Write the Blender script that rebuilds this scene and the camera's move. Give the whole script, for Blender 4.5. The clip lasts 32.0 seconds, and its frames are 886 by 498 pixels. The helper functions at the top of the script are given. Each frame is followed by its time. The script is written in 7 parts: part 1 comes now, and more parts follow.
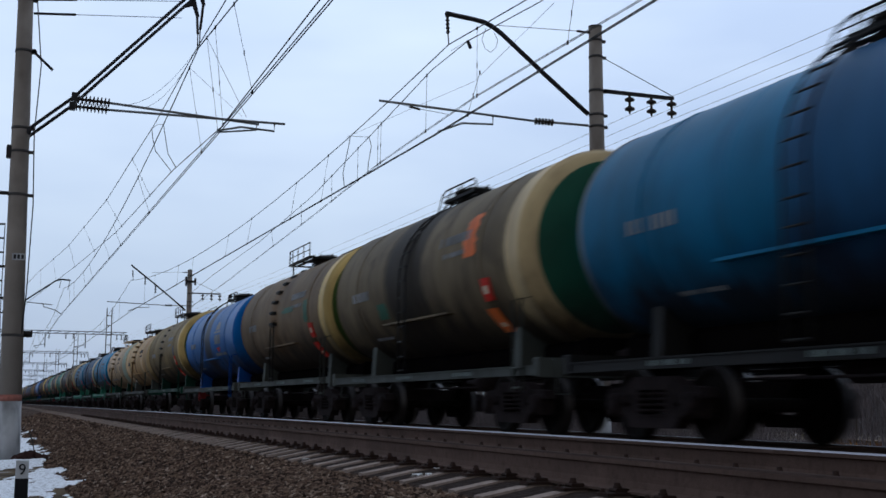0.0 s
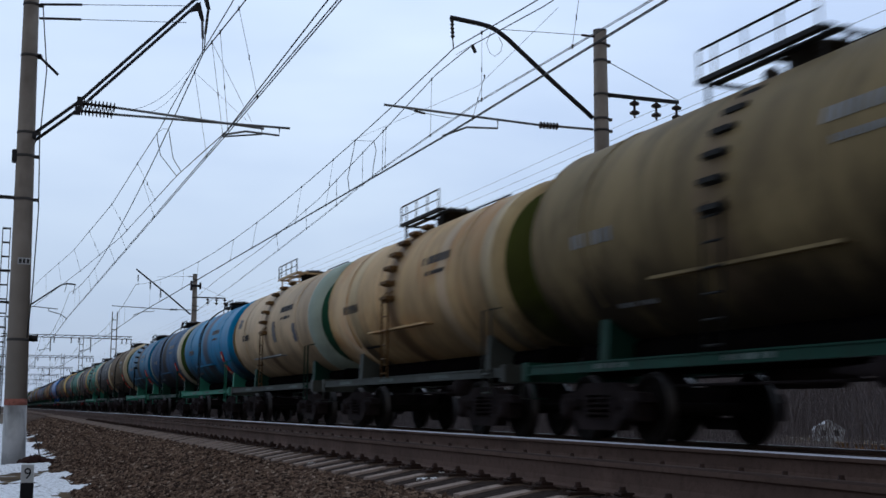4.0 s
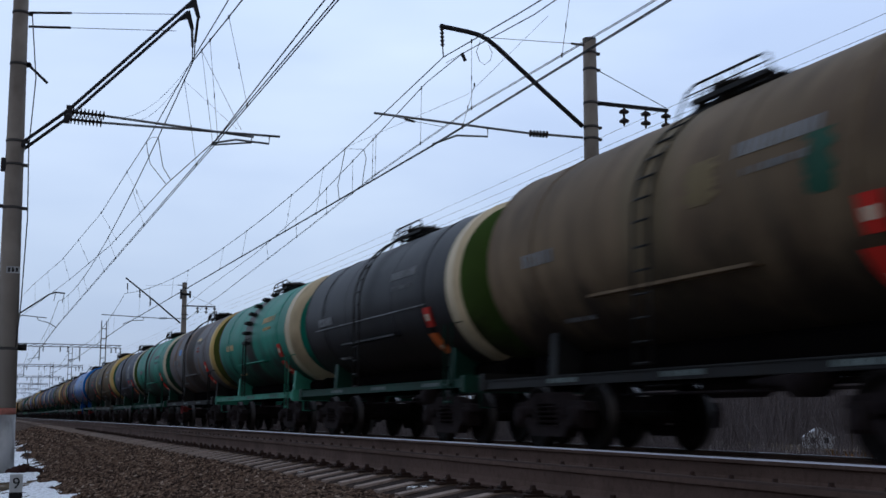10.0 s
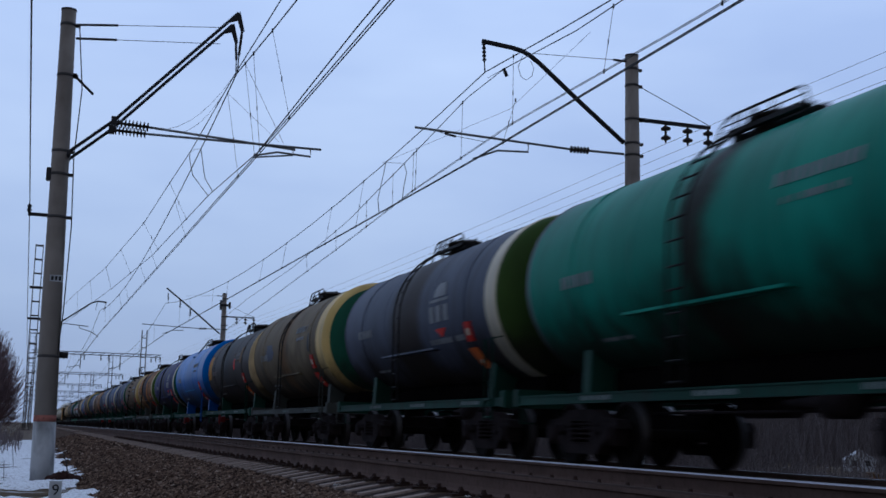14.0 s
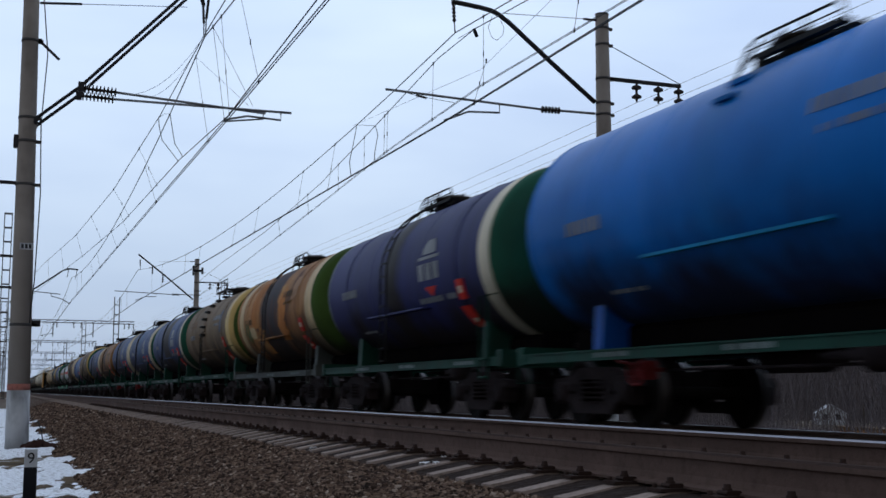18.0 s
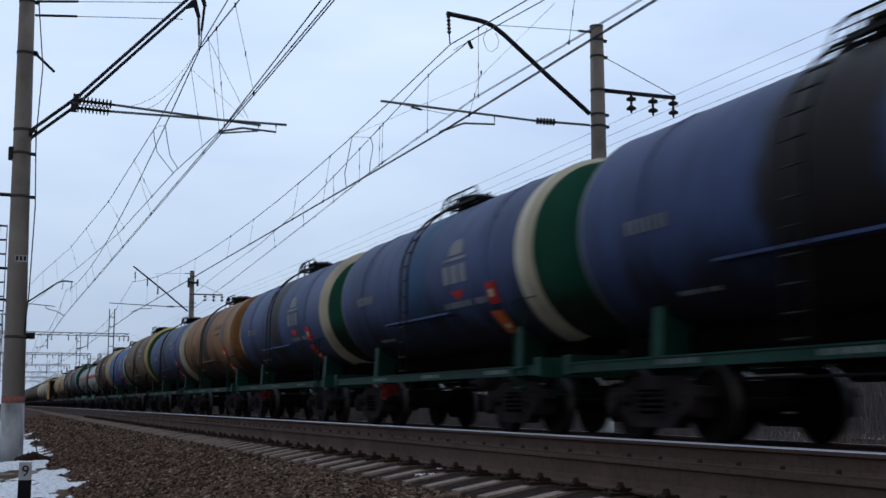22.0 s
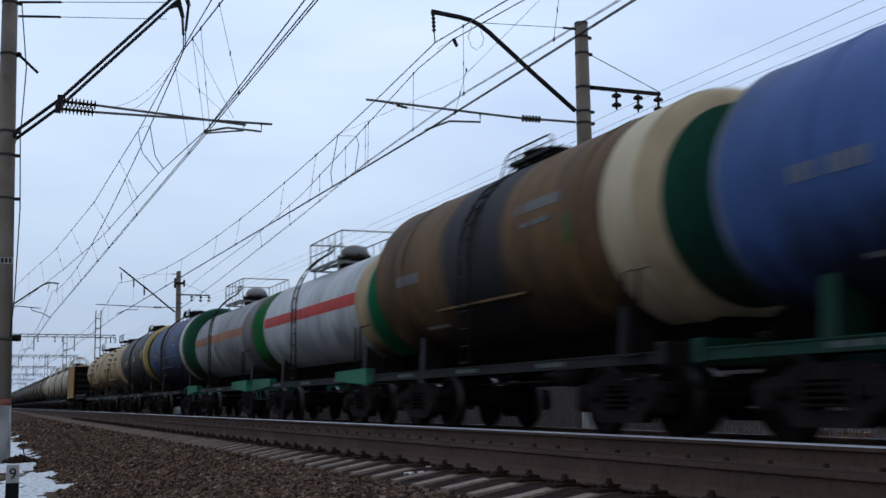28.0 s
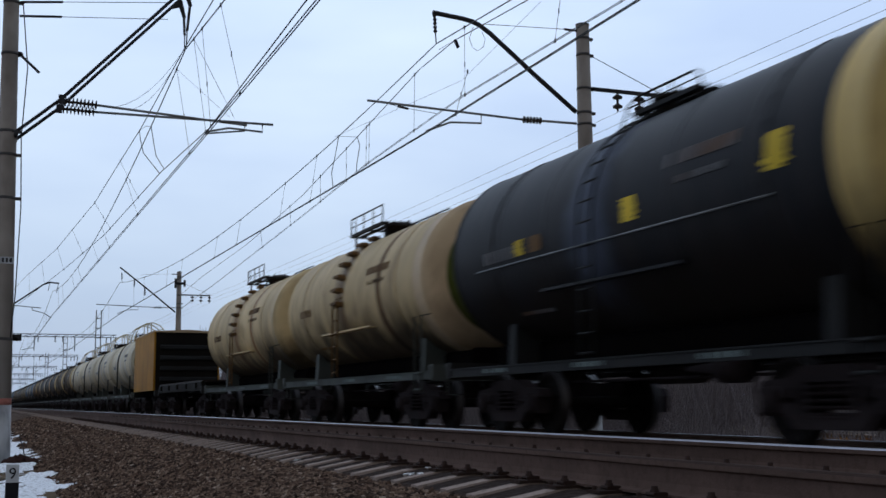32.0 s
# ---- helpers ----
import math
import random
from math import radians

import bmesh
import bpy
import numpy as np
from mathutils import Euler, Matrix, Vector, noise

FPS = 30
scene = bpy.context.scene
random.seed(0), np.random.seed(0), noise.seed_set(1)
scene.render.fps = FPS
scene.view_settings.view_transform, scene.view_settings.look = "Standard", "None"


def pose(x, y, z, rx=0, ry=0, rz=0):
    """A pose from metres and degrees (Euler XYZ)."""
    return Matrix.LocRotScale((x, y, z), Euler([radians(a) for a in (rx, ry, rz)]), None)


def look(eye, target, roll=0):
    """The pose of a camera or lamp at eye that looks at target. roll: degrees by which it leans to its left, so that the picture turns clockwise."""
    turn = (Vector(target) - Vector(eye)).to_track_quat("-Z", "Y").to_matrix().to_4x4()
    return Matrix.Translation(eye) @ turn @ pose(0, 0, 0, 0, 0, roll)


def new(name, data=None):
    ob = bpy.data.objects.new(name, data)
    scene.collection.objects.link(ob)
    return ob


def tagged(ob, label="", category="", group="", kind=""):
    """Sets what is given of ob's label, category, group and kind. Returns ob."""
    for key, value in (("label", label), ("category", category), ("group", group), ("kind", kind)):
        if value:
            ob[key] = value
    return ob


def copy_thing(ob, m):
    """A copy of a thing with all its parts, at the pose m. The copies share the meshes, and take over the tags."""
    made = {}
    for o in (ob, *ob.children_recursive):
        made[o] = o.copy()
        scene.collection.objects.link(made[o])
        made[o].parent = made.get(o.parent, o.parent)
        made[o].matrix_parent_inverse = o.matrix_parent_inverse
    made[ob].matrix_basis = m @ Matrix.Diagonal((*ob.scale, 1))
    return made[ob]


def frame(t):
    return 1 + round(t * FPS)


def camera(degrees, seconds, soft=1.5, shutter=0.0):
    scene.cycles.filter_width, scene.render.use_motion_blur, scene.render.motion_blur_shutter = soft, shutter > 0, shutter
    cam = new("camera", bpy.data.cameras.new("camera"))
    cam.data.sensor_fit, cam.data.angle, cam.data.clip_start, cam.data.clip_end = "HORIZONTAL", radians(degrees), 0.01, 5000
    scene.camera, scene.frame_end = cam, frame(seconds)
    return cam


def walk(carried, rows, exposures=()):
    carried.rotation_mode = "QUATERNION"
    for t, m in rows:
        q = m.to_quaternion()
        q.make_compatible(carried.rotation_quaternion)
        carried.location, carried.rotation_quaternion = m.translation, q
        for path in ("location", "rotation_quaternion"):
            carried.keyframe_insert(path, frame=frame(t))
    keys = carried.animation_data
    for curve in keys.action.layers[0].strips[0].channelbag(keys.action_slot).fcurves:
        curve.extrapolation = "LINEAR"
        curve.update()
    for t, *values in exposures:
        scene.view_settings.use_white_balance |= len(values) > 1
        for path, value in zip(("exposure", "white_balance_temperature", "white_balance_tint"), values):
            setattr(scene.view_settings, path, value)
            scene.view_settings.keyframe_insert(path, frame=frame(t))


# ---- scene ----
cam = camera(40.94, 32.0, soft=1.55, shutter=0.6)

# ---- the camera: one standpoint, turned a little by hand ----
EYE = (0.0, 0.0, 0.315)
TURNS = [
    (0.0, 97.482, -0.341, -20.674),
    (0.5, 97.416, -0.189, -20.718),
    (1.0, 97.332, -0.058, -20.637),
    (1.5, 97.343, -0.153, -20.704),
    (2.0, 97.441, -0.361, -20.767),
    (2.5, 97.514, -0.453, -20.702),
    (3.0, 97.515, -0.440, -20.490),
    (3.5, 97.604, -0.439, -20.411),
    (5.5, 97.612, 0.606, -20.515),
    (6.0, 97.594, 0.856, -20.442),
    (6.5, 97.789, 0.815, -20.451),
    (7.0, 97.923, 0.601, -20.744),
    (7.5, 98.006, 0.450, -20.892),
    (8.0, 98.019, 0.428, -21.061),
    (8.5, 97.980, 0.386, -21.123),
    (9.0, 98.063, 0.298, -21.060),
    (9.5, 98.089, -0.129, -20.915),
    (10.0, 98.072, -0.196, -20.898),
    (10.5, 97.960, -0.193, -20.961),
    (11.0, 97.777, -0.450, -21.011),
    (11.5, 97.865, -0.957, -21.066),
    (12.0, 97.997, -0.264, -20.390),
    (12.5, 98.339, -0.450, -19.614),
    (13.0, 98.609, -0.920, -18.850),
    (13.5, 98.740, -0.776, -18.651),
    (14.0, 98.753, -1.279, -19.154),
    (14.5, 98.529, -1.345, -19.614),
    (16.5, 97.525, -0.221, -20.510),
    (17.0, 97.314, -0.370, -20.474),
    (17.5, 97.092, -0.289, -20.442),
    (18.0, 96.932, -0.256, -20.334),
    (18.5, 97.059, 0.137, -20.306),
    (19.0, 97.300, -0.058, -20.451),
    (19.5, 97.484, -0.043, -20.563),
    (20.0, 97.490, -0.151, -20.506),
    (20.5, 97.378, -0.061, -20.349),
    (21.0, 97.371, 0.121, -20.381),
    (21.5, 97.412, -0.007, -20.485),
    (22.0, 97.489, -0.142, -20.548),
    (22.5, 97.558, -0.127, -20.608),
    (23.0, 97.585, -0.161, -20.544),
    (23.5, 97.538, 0.153, -20.351),
    (24.0, 97.705, 0.022, -20.442),
    (24.5, 97.803, 0.154, -20.575),
    (26.5, 97.204, 0.909, -21.071),
    (27.0, 97.239, 0.887, -21.038),
    (27.5, 97.291, 0.542, -21.098),
    (28.0, 97.394, 0.466, -21.109),
    (28.5, 97.482, 0.230, -21.164),
    (29.0, 97.477, 0.274, -21.139),
    (29.5, 97.435, 0.369, -21.085),
    (30.0, 97.406, 0.461, -21.057),
    (30.5, 97.378, 0.567, -21.014),
    (31.0, 97.362, 0.220, -21.036),
    (31.5, 97.405, 0.248, -21.031),
    (32.0, 97.445, 0.279, -21.105),
]
EXPOSURES = [(0.0, 0.0, 6500, 10), (4.5, 0.0, 6500, 10), (6.0, -0.08, 6350, 12), (7.0, -0.1, 6150, 14), (8.0, -0.08, 6150, 14), (10.0, -0.03, 6350, 12),
             (12.0, -0.05, 6400, 8), (13.0, -0.18, 5950, 14), (14.0, -0.38, 5700, 14), (14.5, -0.38, 5700, 14), (16.5, 0.03, 6500, 10), (24.0, 0.0, 6500, 10), (27.0, 0.05, 6550, 10), (30.0, -0.05, 6350, 10), (32.0, 0.03, 6500, 10)]
walk(cam, [(t, pose(*EYE, rx, ry, rz)) for t, rx, ry, rz in TURNS], EXPOSURES)

# ---- overcast winter sky ----
world = bpy.data.worlds.new("overcast_sky")
scene.world = world
world.use_nodes = True
wn, wl = world.node_tree.nodes, world.node_tree.links
wn.clear()
w_out = wn.new("ShaderNodeOutputWorld")
w_bg = wn.new("ShaderNodeBackground")
w_sky = wn.new("ShaderNodeTexSky")
w_sky.sky_type = "NISHITA"
w_sky.sun_disc = False
w_sky.sun_elevation = radians(22)
w_sky.sun_rotation = radians(200)
w_sky.altitude = 100
w_sky.dust_density = 2.5
w_tc = wn.new("ShaderNodeTexCoord")
w_map = wn.new("ShaderNodeMapping")
w_map.inputs["Scale"].default_value = (1.0, 1.0, 3.2)
w_noise = wn.new("ShaderNodeTexNoise")
w_noise.inputs["Scale"].default_value = 2.2
w_noise.inputs["Detail"].default_value = 4
w_ramp = wn.new("ShaderNodeValToRGB")
w_ramp.color_ramp.elements[0].position, w_ramp.color_ramp.elements[0].color = 0.35, (5.2, 6.5, 8.95, 1)
w_ramp.color_ramp.elements[1].position, w_ramp.color_ramp.elements[1].color = 0.68, (7.1, 8.45, 10.4, 1)
w_sep = wn.new("ShaderNodeSeparateXYZ")
w_el = wn.new("ShaderNodeMapRange")
w_el.inputs["From Min"].default_value, w_el.inputs["From Max"].default_value = 0.0, 0.45
w_el.inputs["To Min"].default_value, w_el.inputs["To Max"].default_value = 0.67, 1.125
w_mul = wn.new("ShaderNodeMix")
w_mul.data_type, w_mul.blend_type = "RGBA", "MULTIPLY"
w_mul.inputs["Factor"].default_value = 1.0
w_mix = wn.new("ShaderNodeMix")
w_mix.data_type = "RGBA"
w_mix.inputs["Factor"].default_value = 0.86
wl.new(w_tc.outputs["Generated"], w_map.inputs["Vector"])
wl.new(w_map.outputs["Vector"], w_noise.inputs["Vector"])
wl.new(w_noise.outputs["Fac"], w_ramp.inputs["Fac"])
wl.new(w_tc.outputs["Generated"], w_sep.inputs["Vector"])
wl.new(w_sep.outputs["Z"], w_el.inputs["Value"])
wl.new(w_ramp.outputs["Color"], w_mul.inputs["A"])
wl.new(w_el.outputs["Result"], w_mul.inputs["B"])
wl.new(w_sky.outputs["Color"], w_mix.inputs["A"])
wl.new(w_mul.outputs["Result"], w_mix.inputs["B"])
# dusk: the cloud is brightest low ahead and heavier overhead and behind
w_dot = wn.new("ShaderNodeVectorMath")
w_dot.operation = "DOT_PRODUCT"
w_dot.inputs[1].default_value = (0.30, 0.92, 0.25)
w_fall = wn.new("ShaderNodeMapRange")
w_fall.interpolation_type = "SMOOTHSTEP"
w_fall.inputs["From Min"].default_value, w_fall.inputs["From Max"].default_value = -0.35, 0.85
w_fall.inputs["To Min"].default_value, w_fall.inputs["To Max"].default_value = 0.28, 1.13
w_dusk = wn.new("ShaderNodeMix")
w_dusk.data_type, w_dusk.blend_type = "RGBA", "MULTIPLY"
w_dusk.inputs["Factor"].default_value = 1.0
wl.new(w_tc.outputs["Generated"], w_dot.inputs[0])
wl.new(w_dot.outputs["Value"], w_fall.inputs["Value"])
wl.new(w_mix.outputs["Result"], w_dusk.inputs["A"])
wl.new(w_fall.outputs["Result"], w_dusk.inputs["B"])
wl.new(w_dusk.outputs["Result"], w_bg.inputs["Color"])
w_bg.inputs["Strength"].default_value = 0.105
wl.new(w_bg.outputs["Background"], w_out.inputs["Surface"])

sun_data = bpy.data.lights.new("sun", "SUN")
sun_data.energy, sun_data.angle, sun_data.color = 0.12, radians(40), (1.0, 0.96, 0.9)
sun = new("sun", sun_data)
sun.matrix_world = look((-30, -60, 60), (0, 0, 0))
scene.view_settings.exposure = 0.0


# ---- materials ----
MATS = {}


def mat(name, rgb, rough=0.7, metal=0.0, vary=0.25, scale=3.0, stain=(0.03, 0.025, 0.02), dirt=0.3, streak=False, bump=0.15, bump_scale=60.0, spread=0.0, gloss=0.3, blotch=None, band=None, mud_shade=0.0, tones=None):
    """Painted or raw surface: two scales of variation, dirt with a shape of its own, fine relief."""
    if name in MATS:
        return MATS[name]
    m = bpy.data.materials.new(name)
    m.use_nodes = True
    n, l = m.node_tree.nodes, m.node_tree.links
    b = n["Principled BSDF"]
    b.inputs["Roughness"].default_value, b.inputs["Metallic"].default_value = rough, metal
    b.inputs["Specular IOR Level"].default_value = gloss
    tc, info = n.new("ShaderNodeTexCoord"), n.new("ShaderNodeObjectInfo")
    shift = n.new("ShaderNodeVectorMath")
    shift.operation = "MULTIPLY_ADD"
    shift.inputs[1].default_value = (1, 1, 1)
    rnd = n.new("ShaderNodeMath")
    rnd.operation = "MULTIPLY"
    rnd.inputs[1].default_value = 70.0
    l.new(info.outputs["Random"], rnd.inputs[0])
    l.new(tc.outputs["Object"], shift.inputs[0])
    l.new(rnd.outputs[0], shift.inputs[2])
    big = n.new("ShaderNodeTexNoise")
    big.inputs["Scale"].default_value, big.inputs["Detail"].default_value = scale * 0.35, 5
    fine = n.new("ShaderNodeTexNoise")
    fine.inputs["Scale"].default_value, fine.inputs["Detail"].default_value = scale * 4, 6
    l.new(shift.outputs[0], big.inputs["Vector"])
    if streak:
        mp = n.new("ShaderNodeMapping")
        mp.inputs["Scale"].default_value = (0.45, 1.5, 0.4)
        l.new(shift.outputs[0], mp.inputs["Vector"])
        l.new(mp.outputs["Vector"], fine.inputs["Vector"])
        fine.inputs["Scale"].default_value = scale * 1.4
    else:
        l.new(shift.outputs[0], fine.inputs["Vector"])
    r1 = n.new("ShaderNodeMapRange")
    r1.inputs["From Min"].default_value, r1.inputs["From Max"].default_value = 0.3, 0.7
    r1.inputs["To Min"].default_value, r1.inputs["To Max"].default_value = 1 - vary, 1 + vary * 0.6
    l.new(big.outputs["Fac"], r1.inputs["Value"])
    tint = n.new("ShaderNodeMix")
    tint.data_type, tint.blend_type = "RGBA", "MULTIPLY"
    tint.inputs["Factor"].default_value = 1
    tint.inputs["A"].default_value = (*rgb, 1)
    l.new(r1.outputs["Result"], tint.inputs["B"])
    if tones:
        isle, ramp = n.new("ShaderNodeNewGeometry"), n.new("ShaderNodeValToRGB")
        for k, (at, tone) in enumerate(tones):
            e = ramp.color_ramp.elements[k] if k < 2 else ramp.color_ramp.elements.new(at)
            e.position, e.color = at, (*tone, 1)
        l.new(isle.outputs["Random Per Island"], ramp.inputs["Fac"])
        l.new(ramp.outputs["Color"], tint.inputs["A"])
    source = tint.outputs["Result"]
    if spread:
        r3 = n.new("ShaderNodeMapRange")
        r3.inputs["To Min"].default_value, r3.inputs["To Max"].default_value = 1 - spread, 1 + spread
        geo = n.new("ShaderNodeNewGeometry")
        l.new(geo.outputs["Random Per Island"], r3.inputs["Value"])
        t2 = n.new("ShaderNodeMix")
        t2.data_type, t2.blend_type = "RGBA", "MULTIPLY"
        t2.inputs["Factor"].default_value = 1
        l.new(source, t2.inputs["A"])
        l.new(r3.outputs["Result"], t2.inputs["B"])
        source = t2.outputs["Result"]
    if blotch:
        bl = n.new("ShaderNodeTexNoise")
        bl.inputs["Scale"].default_value, bl.inputs["Detail"].default_value, bl.inputs["Distortion"].default_value = 0.75, 6, 0.6
        l.new(shift.outputs[0], bl.inputs["Vector"])
        rb = n.new("ShaderNodeMapRange")
        rb.inputs["From Min"].default_value, rb.inputs["From Max"].default_value = 0.5, 0.68
        rb.inputs["To Max"].default_value = blotch[3]
        l.new(bl.outputs["Fac"], rb.inputs["Value"])
        mb = n.new("ShaderNodeMix")
        mb.data_type = "RGBA"
        l.new(rb.outputs["Result"], mb.inputs["Factor"])
        l.new(source, mb.inputs["A"])
        mb.inputs["B"].default_value = (*blotch[:3], 1)
        source = mb.outputs["Result"]
    if band:
        # spilled cargo has run down the flank round the hatch, with a ragged border
        y0, y1, spill = band
        sep = n.new("ShaderNodeSeparateXYZ")
        l.new(tc.outputs["Object"], sep.inputs[0])
        rag = n.new("ShaderNodeTexNoise")
        rag.inputs["Scale"].default_value, rag.inputs["Detail"].default_value = 1.6, 5
        l.new(shift.outputs[0], rag.inputs["Vector"])
        wob = n.new("ShaderNodeMath")
        wob.operation = "MULTIPLY_ADD"
        wob.inputs[1].default_value, wob.inputs[2].default_value = 0.7, -0.35
        l.new(rag.outputs["Fac"], wob.inputs[0])
        yy = n.new("ShaderNodeMath")
        yy.operation = "ADD"
        l.new(sep.outputs["Y"], yy.inputs[0])
        l.new(wob.outputs[0], yy.inputs[1])
        off = n.new("ShaderNodeMath")
        off.operation = "SUBTRACT"
        off.inputs[1].default_value = (y0 + y1) / 2
        l.new(yy.outputs[0], off.inputs[0])
        ab = n.new("ShaderNodeMath")
        ab.operation = "ABSOLUTE"
        l.new(off.outputs[0], ab.inputs[0])
        rr = n.new("ShaderNodeMapRange")
        rr.interpolation_type = "SMOOTHSTEP"
        h = (y1 - y0) / 2
        rr.inputs["From Min"].default_value, rr.inputs["From Max"].default_value = h - 0.28, h + 0.28
        rr.inputs["To Min"].default_value, rr.inputs["To Max"].default_value = 0.95, 0.0
        l.new(ab.outputs[0], rr.inputs["Value"])
        ms = n.new("ShaderNodeMix")
        ms.data_type = "RGBA"
        l.new(rr.outputs["Result"], ms.inputs["Factor"])
        l.new(source, ms.inputs["A"])
        ms.inputs["B"].default_value = (*spill, 1)
        source = ms.outputs["Result"]
    r2 = n.new("ShaderNodeMapRange")
    r2.inputs["From Min"].default_value, r2.inputs["From Max"].default_value = 0.48, 0.75
    r2.inputs["To Max"].default_value = dirt
    l.new(fine.outputs["Fac"], r2.inputs["Value"])
    mix = n.new("ShaderNodeMix")
    mix.data_type = "RGBA"
    l.new(r2.outputs["Result"], mix.inputs["Factor"])
    l.new(source, mix.inputs["A"])
    mix.inputs["B"].default_value = (*stain, 1)
    source = mix.outputs["Result"]
    if mud_shade:
        # grime plus painted underside shade: colour falls to near black below, ragged border
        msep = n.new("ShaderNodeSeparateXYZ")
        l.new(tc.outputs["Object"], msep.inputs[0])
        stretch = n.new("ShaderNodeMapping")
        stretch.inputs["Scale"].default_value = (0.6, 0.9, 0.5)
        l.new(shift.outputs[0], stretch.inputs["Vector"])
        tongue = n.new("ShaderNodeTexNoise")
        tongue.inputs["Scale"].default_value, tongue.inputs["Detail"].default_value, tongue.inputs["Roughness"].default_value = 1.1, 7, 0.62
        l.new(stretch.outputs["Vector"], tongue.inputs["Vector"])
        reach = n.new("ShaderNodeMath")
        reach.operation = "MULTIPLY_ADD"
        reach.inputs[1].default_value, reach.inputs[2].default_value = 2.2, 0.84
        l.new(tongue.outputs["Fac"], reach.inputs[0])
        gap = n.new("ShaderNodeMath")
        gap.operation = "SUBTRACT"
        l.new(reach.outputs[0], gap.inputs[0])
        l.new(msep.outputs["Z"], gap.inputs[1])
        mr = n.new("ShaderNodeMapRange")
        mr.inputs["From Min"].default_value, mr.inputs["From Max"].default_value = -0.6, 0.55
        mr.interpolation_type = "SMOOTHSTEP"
        mr.inputs["To Max"].default_value = mud_shade
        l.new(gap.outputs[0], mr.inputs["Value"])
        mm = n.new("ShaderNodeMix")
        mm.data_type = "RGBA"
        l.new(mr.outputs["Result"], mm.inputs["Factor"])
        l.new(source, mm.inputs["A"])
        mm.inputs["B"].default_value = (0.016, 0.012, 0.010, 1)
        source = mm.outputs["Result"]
    l.new(source, b.inputs["Base Color"])
    if bump:
        bn = n.new("ShaderNodeTexNoise")
        bn.inputs["Scale"].default_value, bn.inputs["Detail"].default_value = bump_scale, 4
        l.new(tc.outputs["Object"], bn.inputs["Vector"])
        bp = n.new("ShaderNodeBump")
        bp.inputs["Strength"].default_value, bp.inputs["Distance"].default_value = bump, 0.01
        l.new(bn.outputs["Fac"], bp.inputs["Height"])
        l.new(bp.outputs["Normal"], b.inputs["Normal"])
    MATS[name] = m
    return m


TONES = {}


def paint(name, rgb, rough=0.55, dirt=0.45, vary=0.3, stain=(0.035, 0.028, 0.022), gloss=0.07, blotch=None, band=None, mud_shade=0.0):
    vivid = max(rgb) > 5 * min(rgb)
    k = 1.15 if vivid else 0.80 if max(rgb) < 0.45 else 0.92
    warm = (1, 1, 1) if vivid or rgb[2] >= rgb[0] else (1.12, 0.98, 0.76)
    TONES[name] = dict(rgb=rgb, rough=rough, dirt=dirt, vary=vary, stain=stain, gloss=gloss, blotch=blotch)
    rgb, stain = tuple(c * k * w for c, w in zip(rgb, warm)), tuple(c * 0.7 for c in stain)
    TONES[name]["shown"] = rgb
    return mat("paint_" + name, rgb, rough=rough, vary=vary, scale=1.3, stain=stain, dirt=min(0.9, dirt * 1.0), streak=True, bump=0.04, bump_scale=9, gloss=gloss, blotch=blotch, band=band, mud_shade=mud_shade)


PALE = ("silver", "dullsilver", "white", "ivory", "mint", "pale", "peach", "plaingreen", "gray")  # darkened less on the belly than the oil cars


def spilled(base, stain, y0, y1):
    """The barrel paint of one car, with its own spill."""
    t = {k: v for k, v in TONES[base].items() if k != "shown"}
    return paint(f"{base}_{stain}_{y0}_{y1}", band=(y0, y1, TONES[stain]["shown"]), mud_shade=0.55 if base in PALE else 0.92, **t)


def mud_shaded(base):
    """The same paint on a barrel, its belly darkened by grime and painted shade."""
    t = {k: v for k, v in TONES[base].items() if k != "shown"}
    return paint(base + "_mud_shaded", mud_shade=0.55 if base in PALE else 0.92, **t)


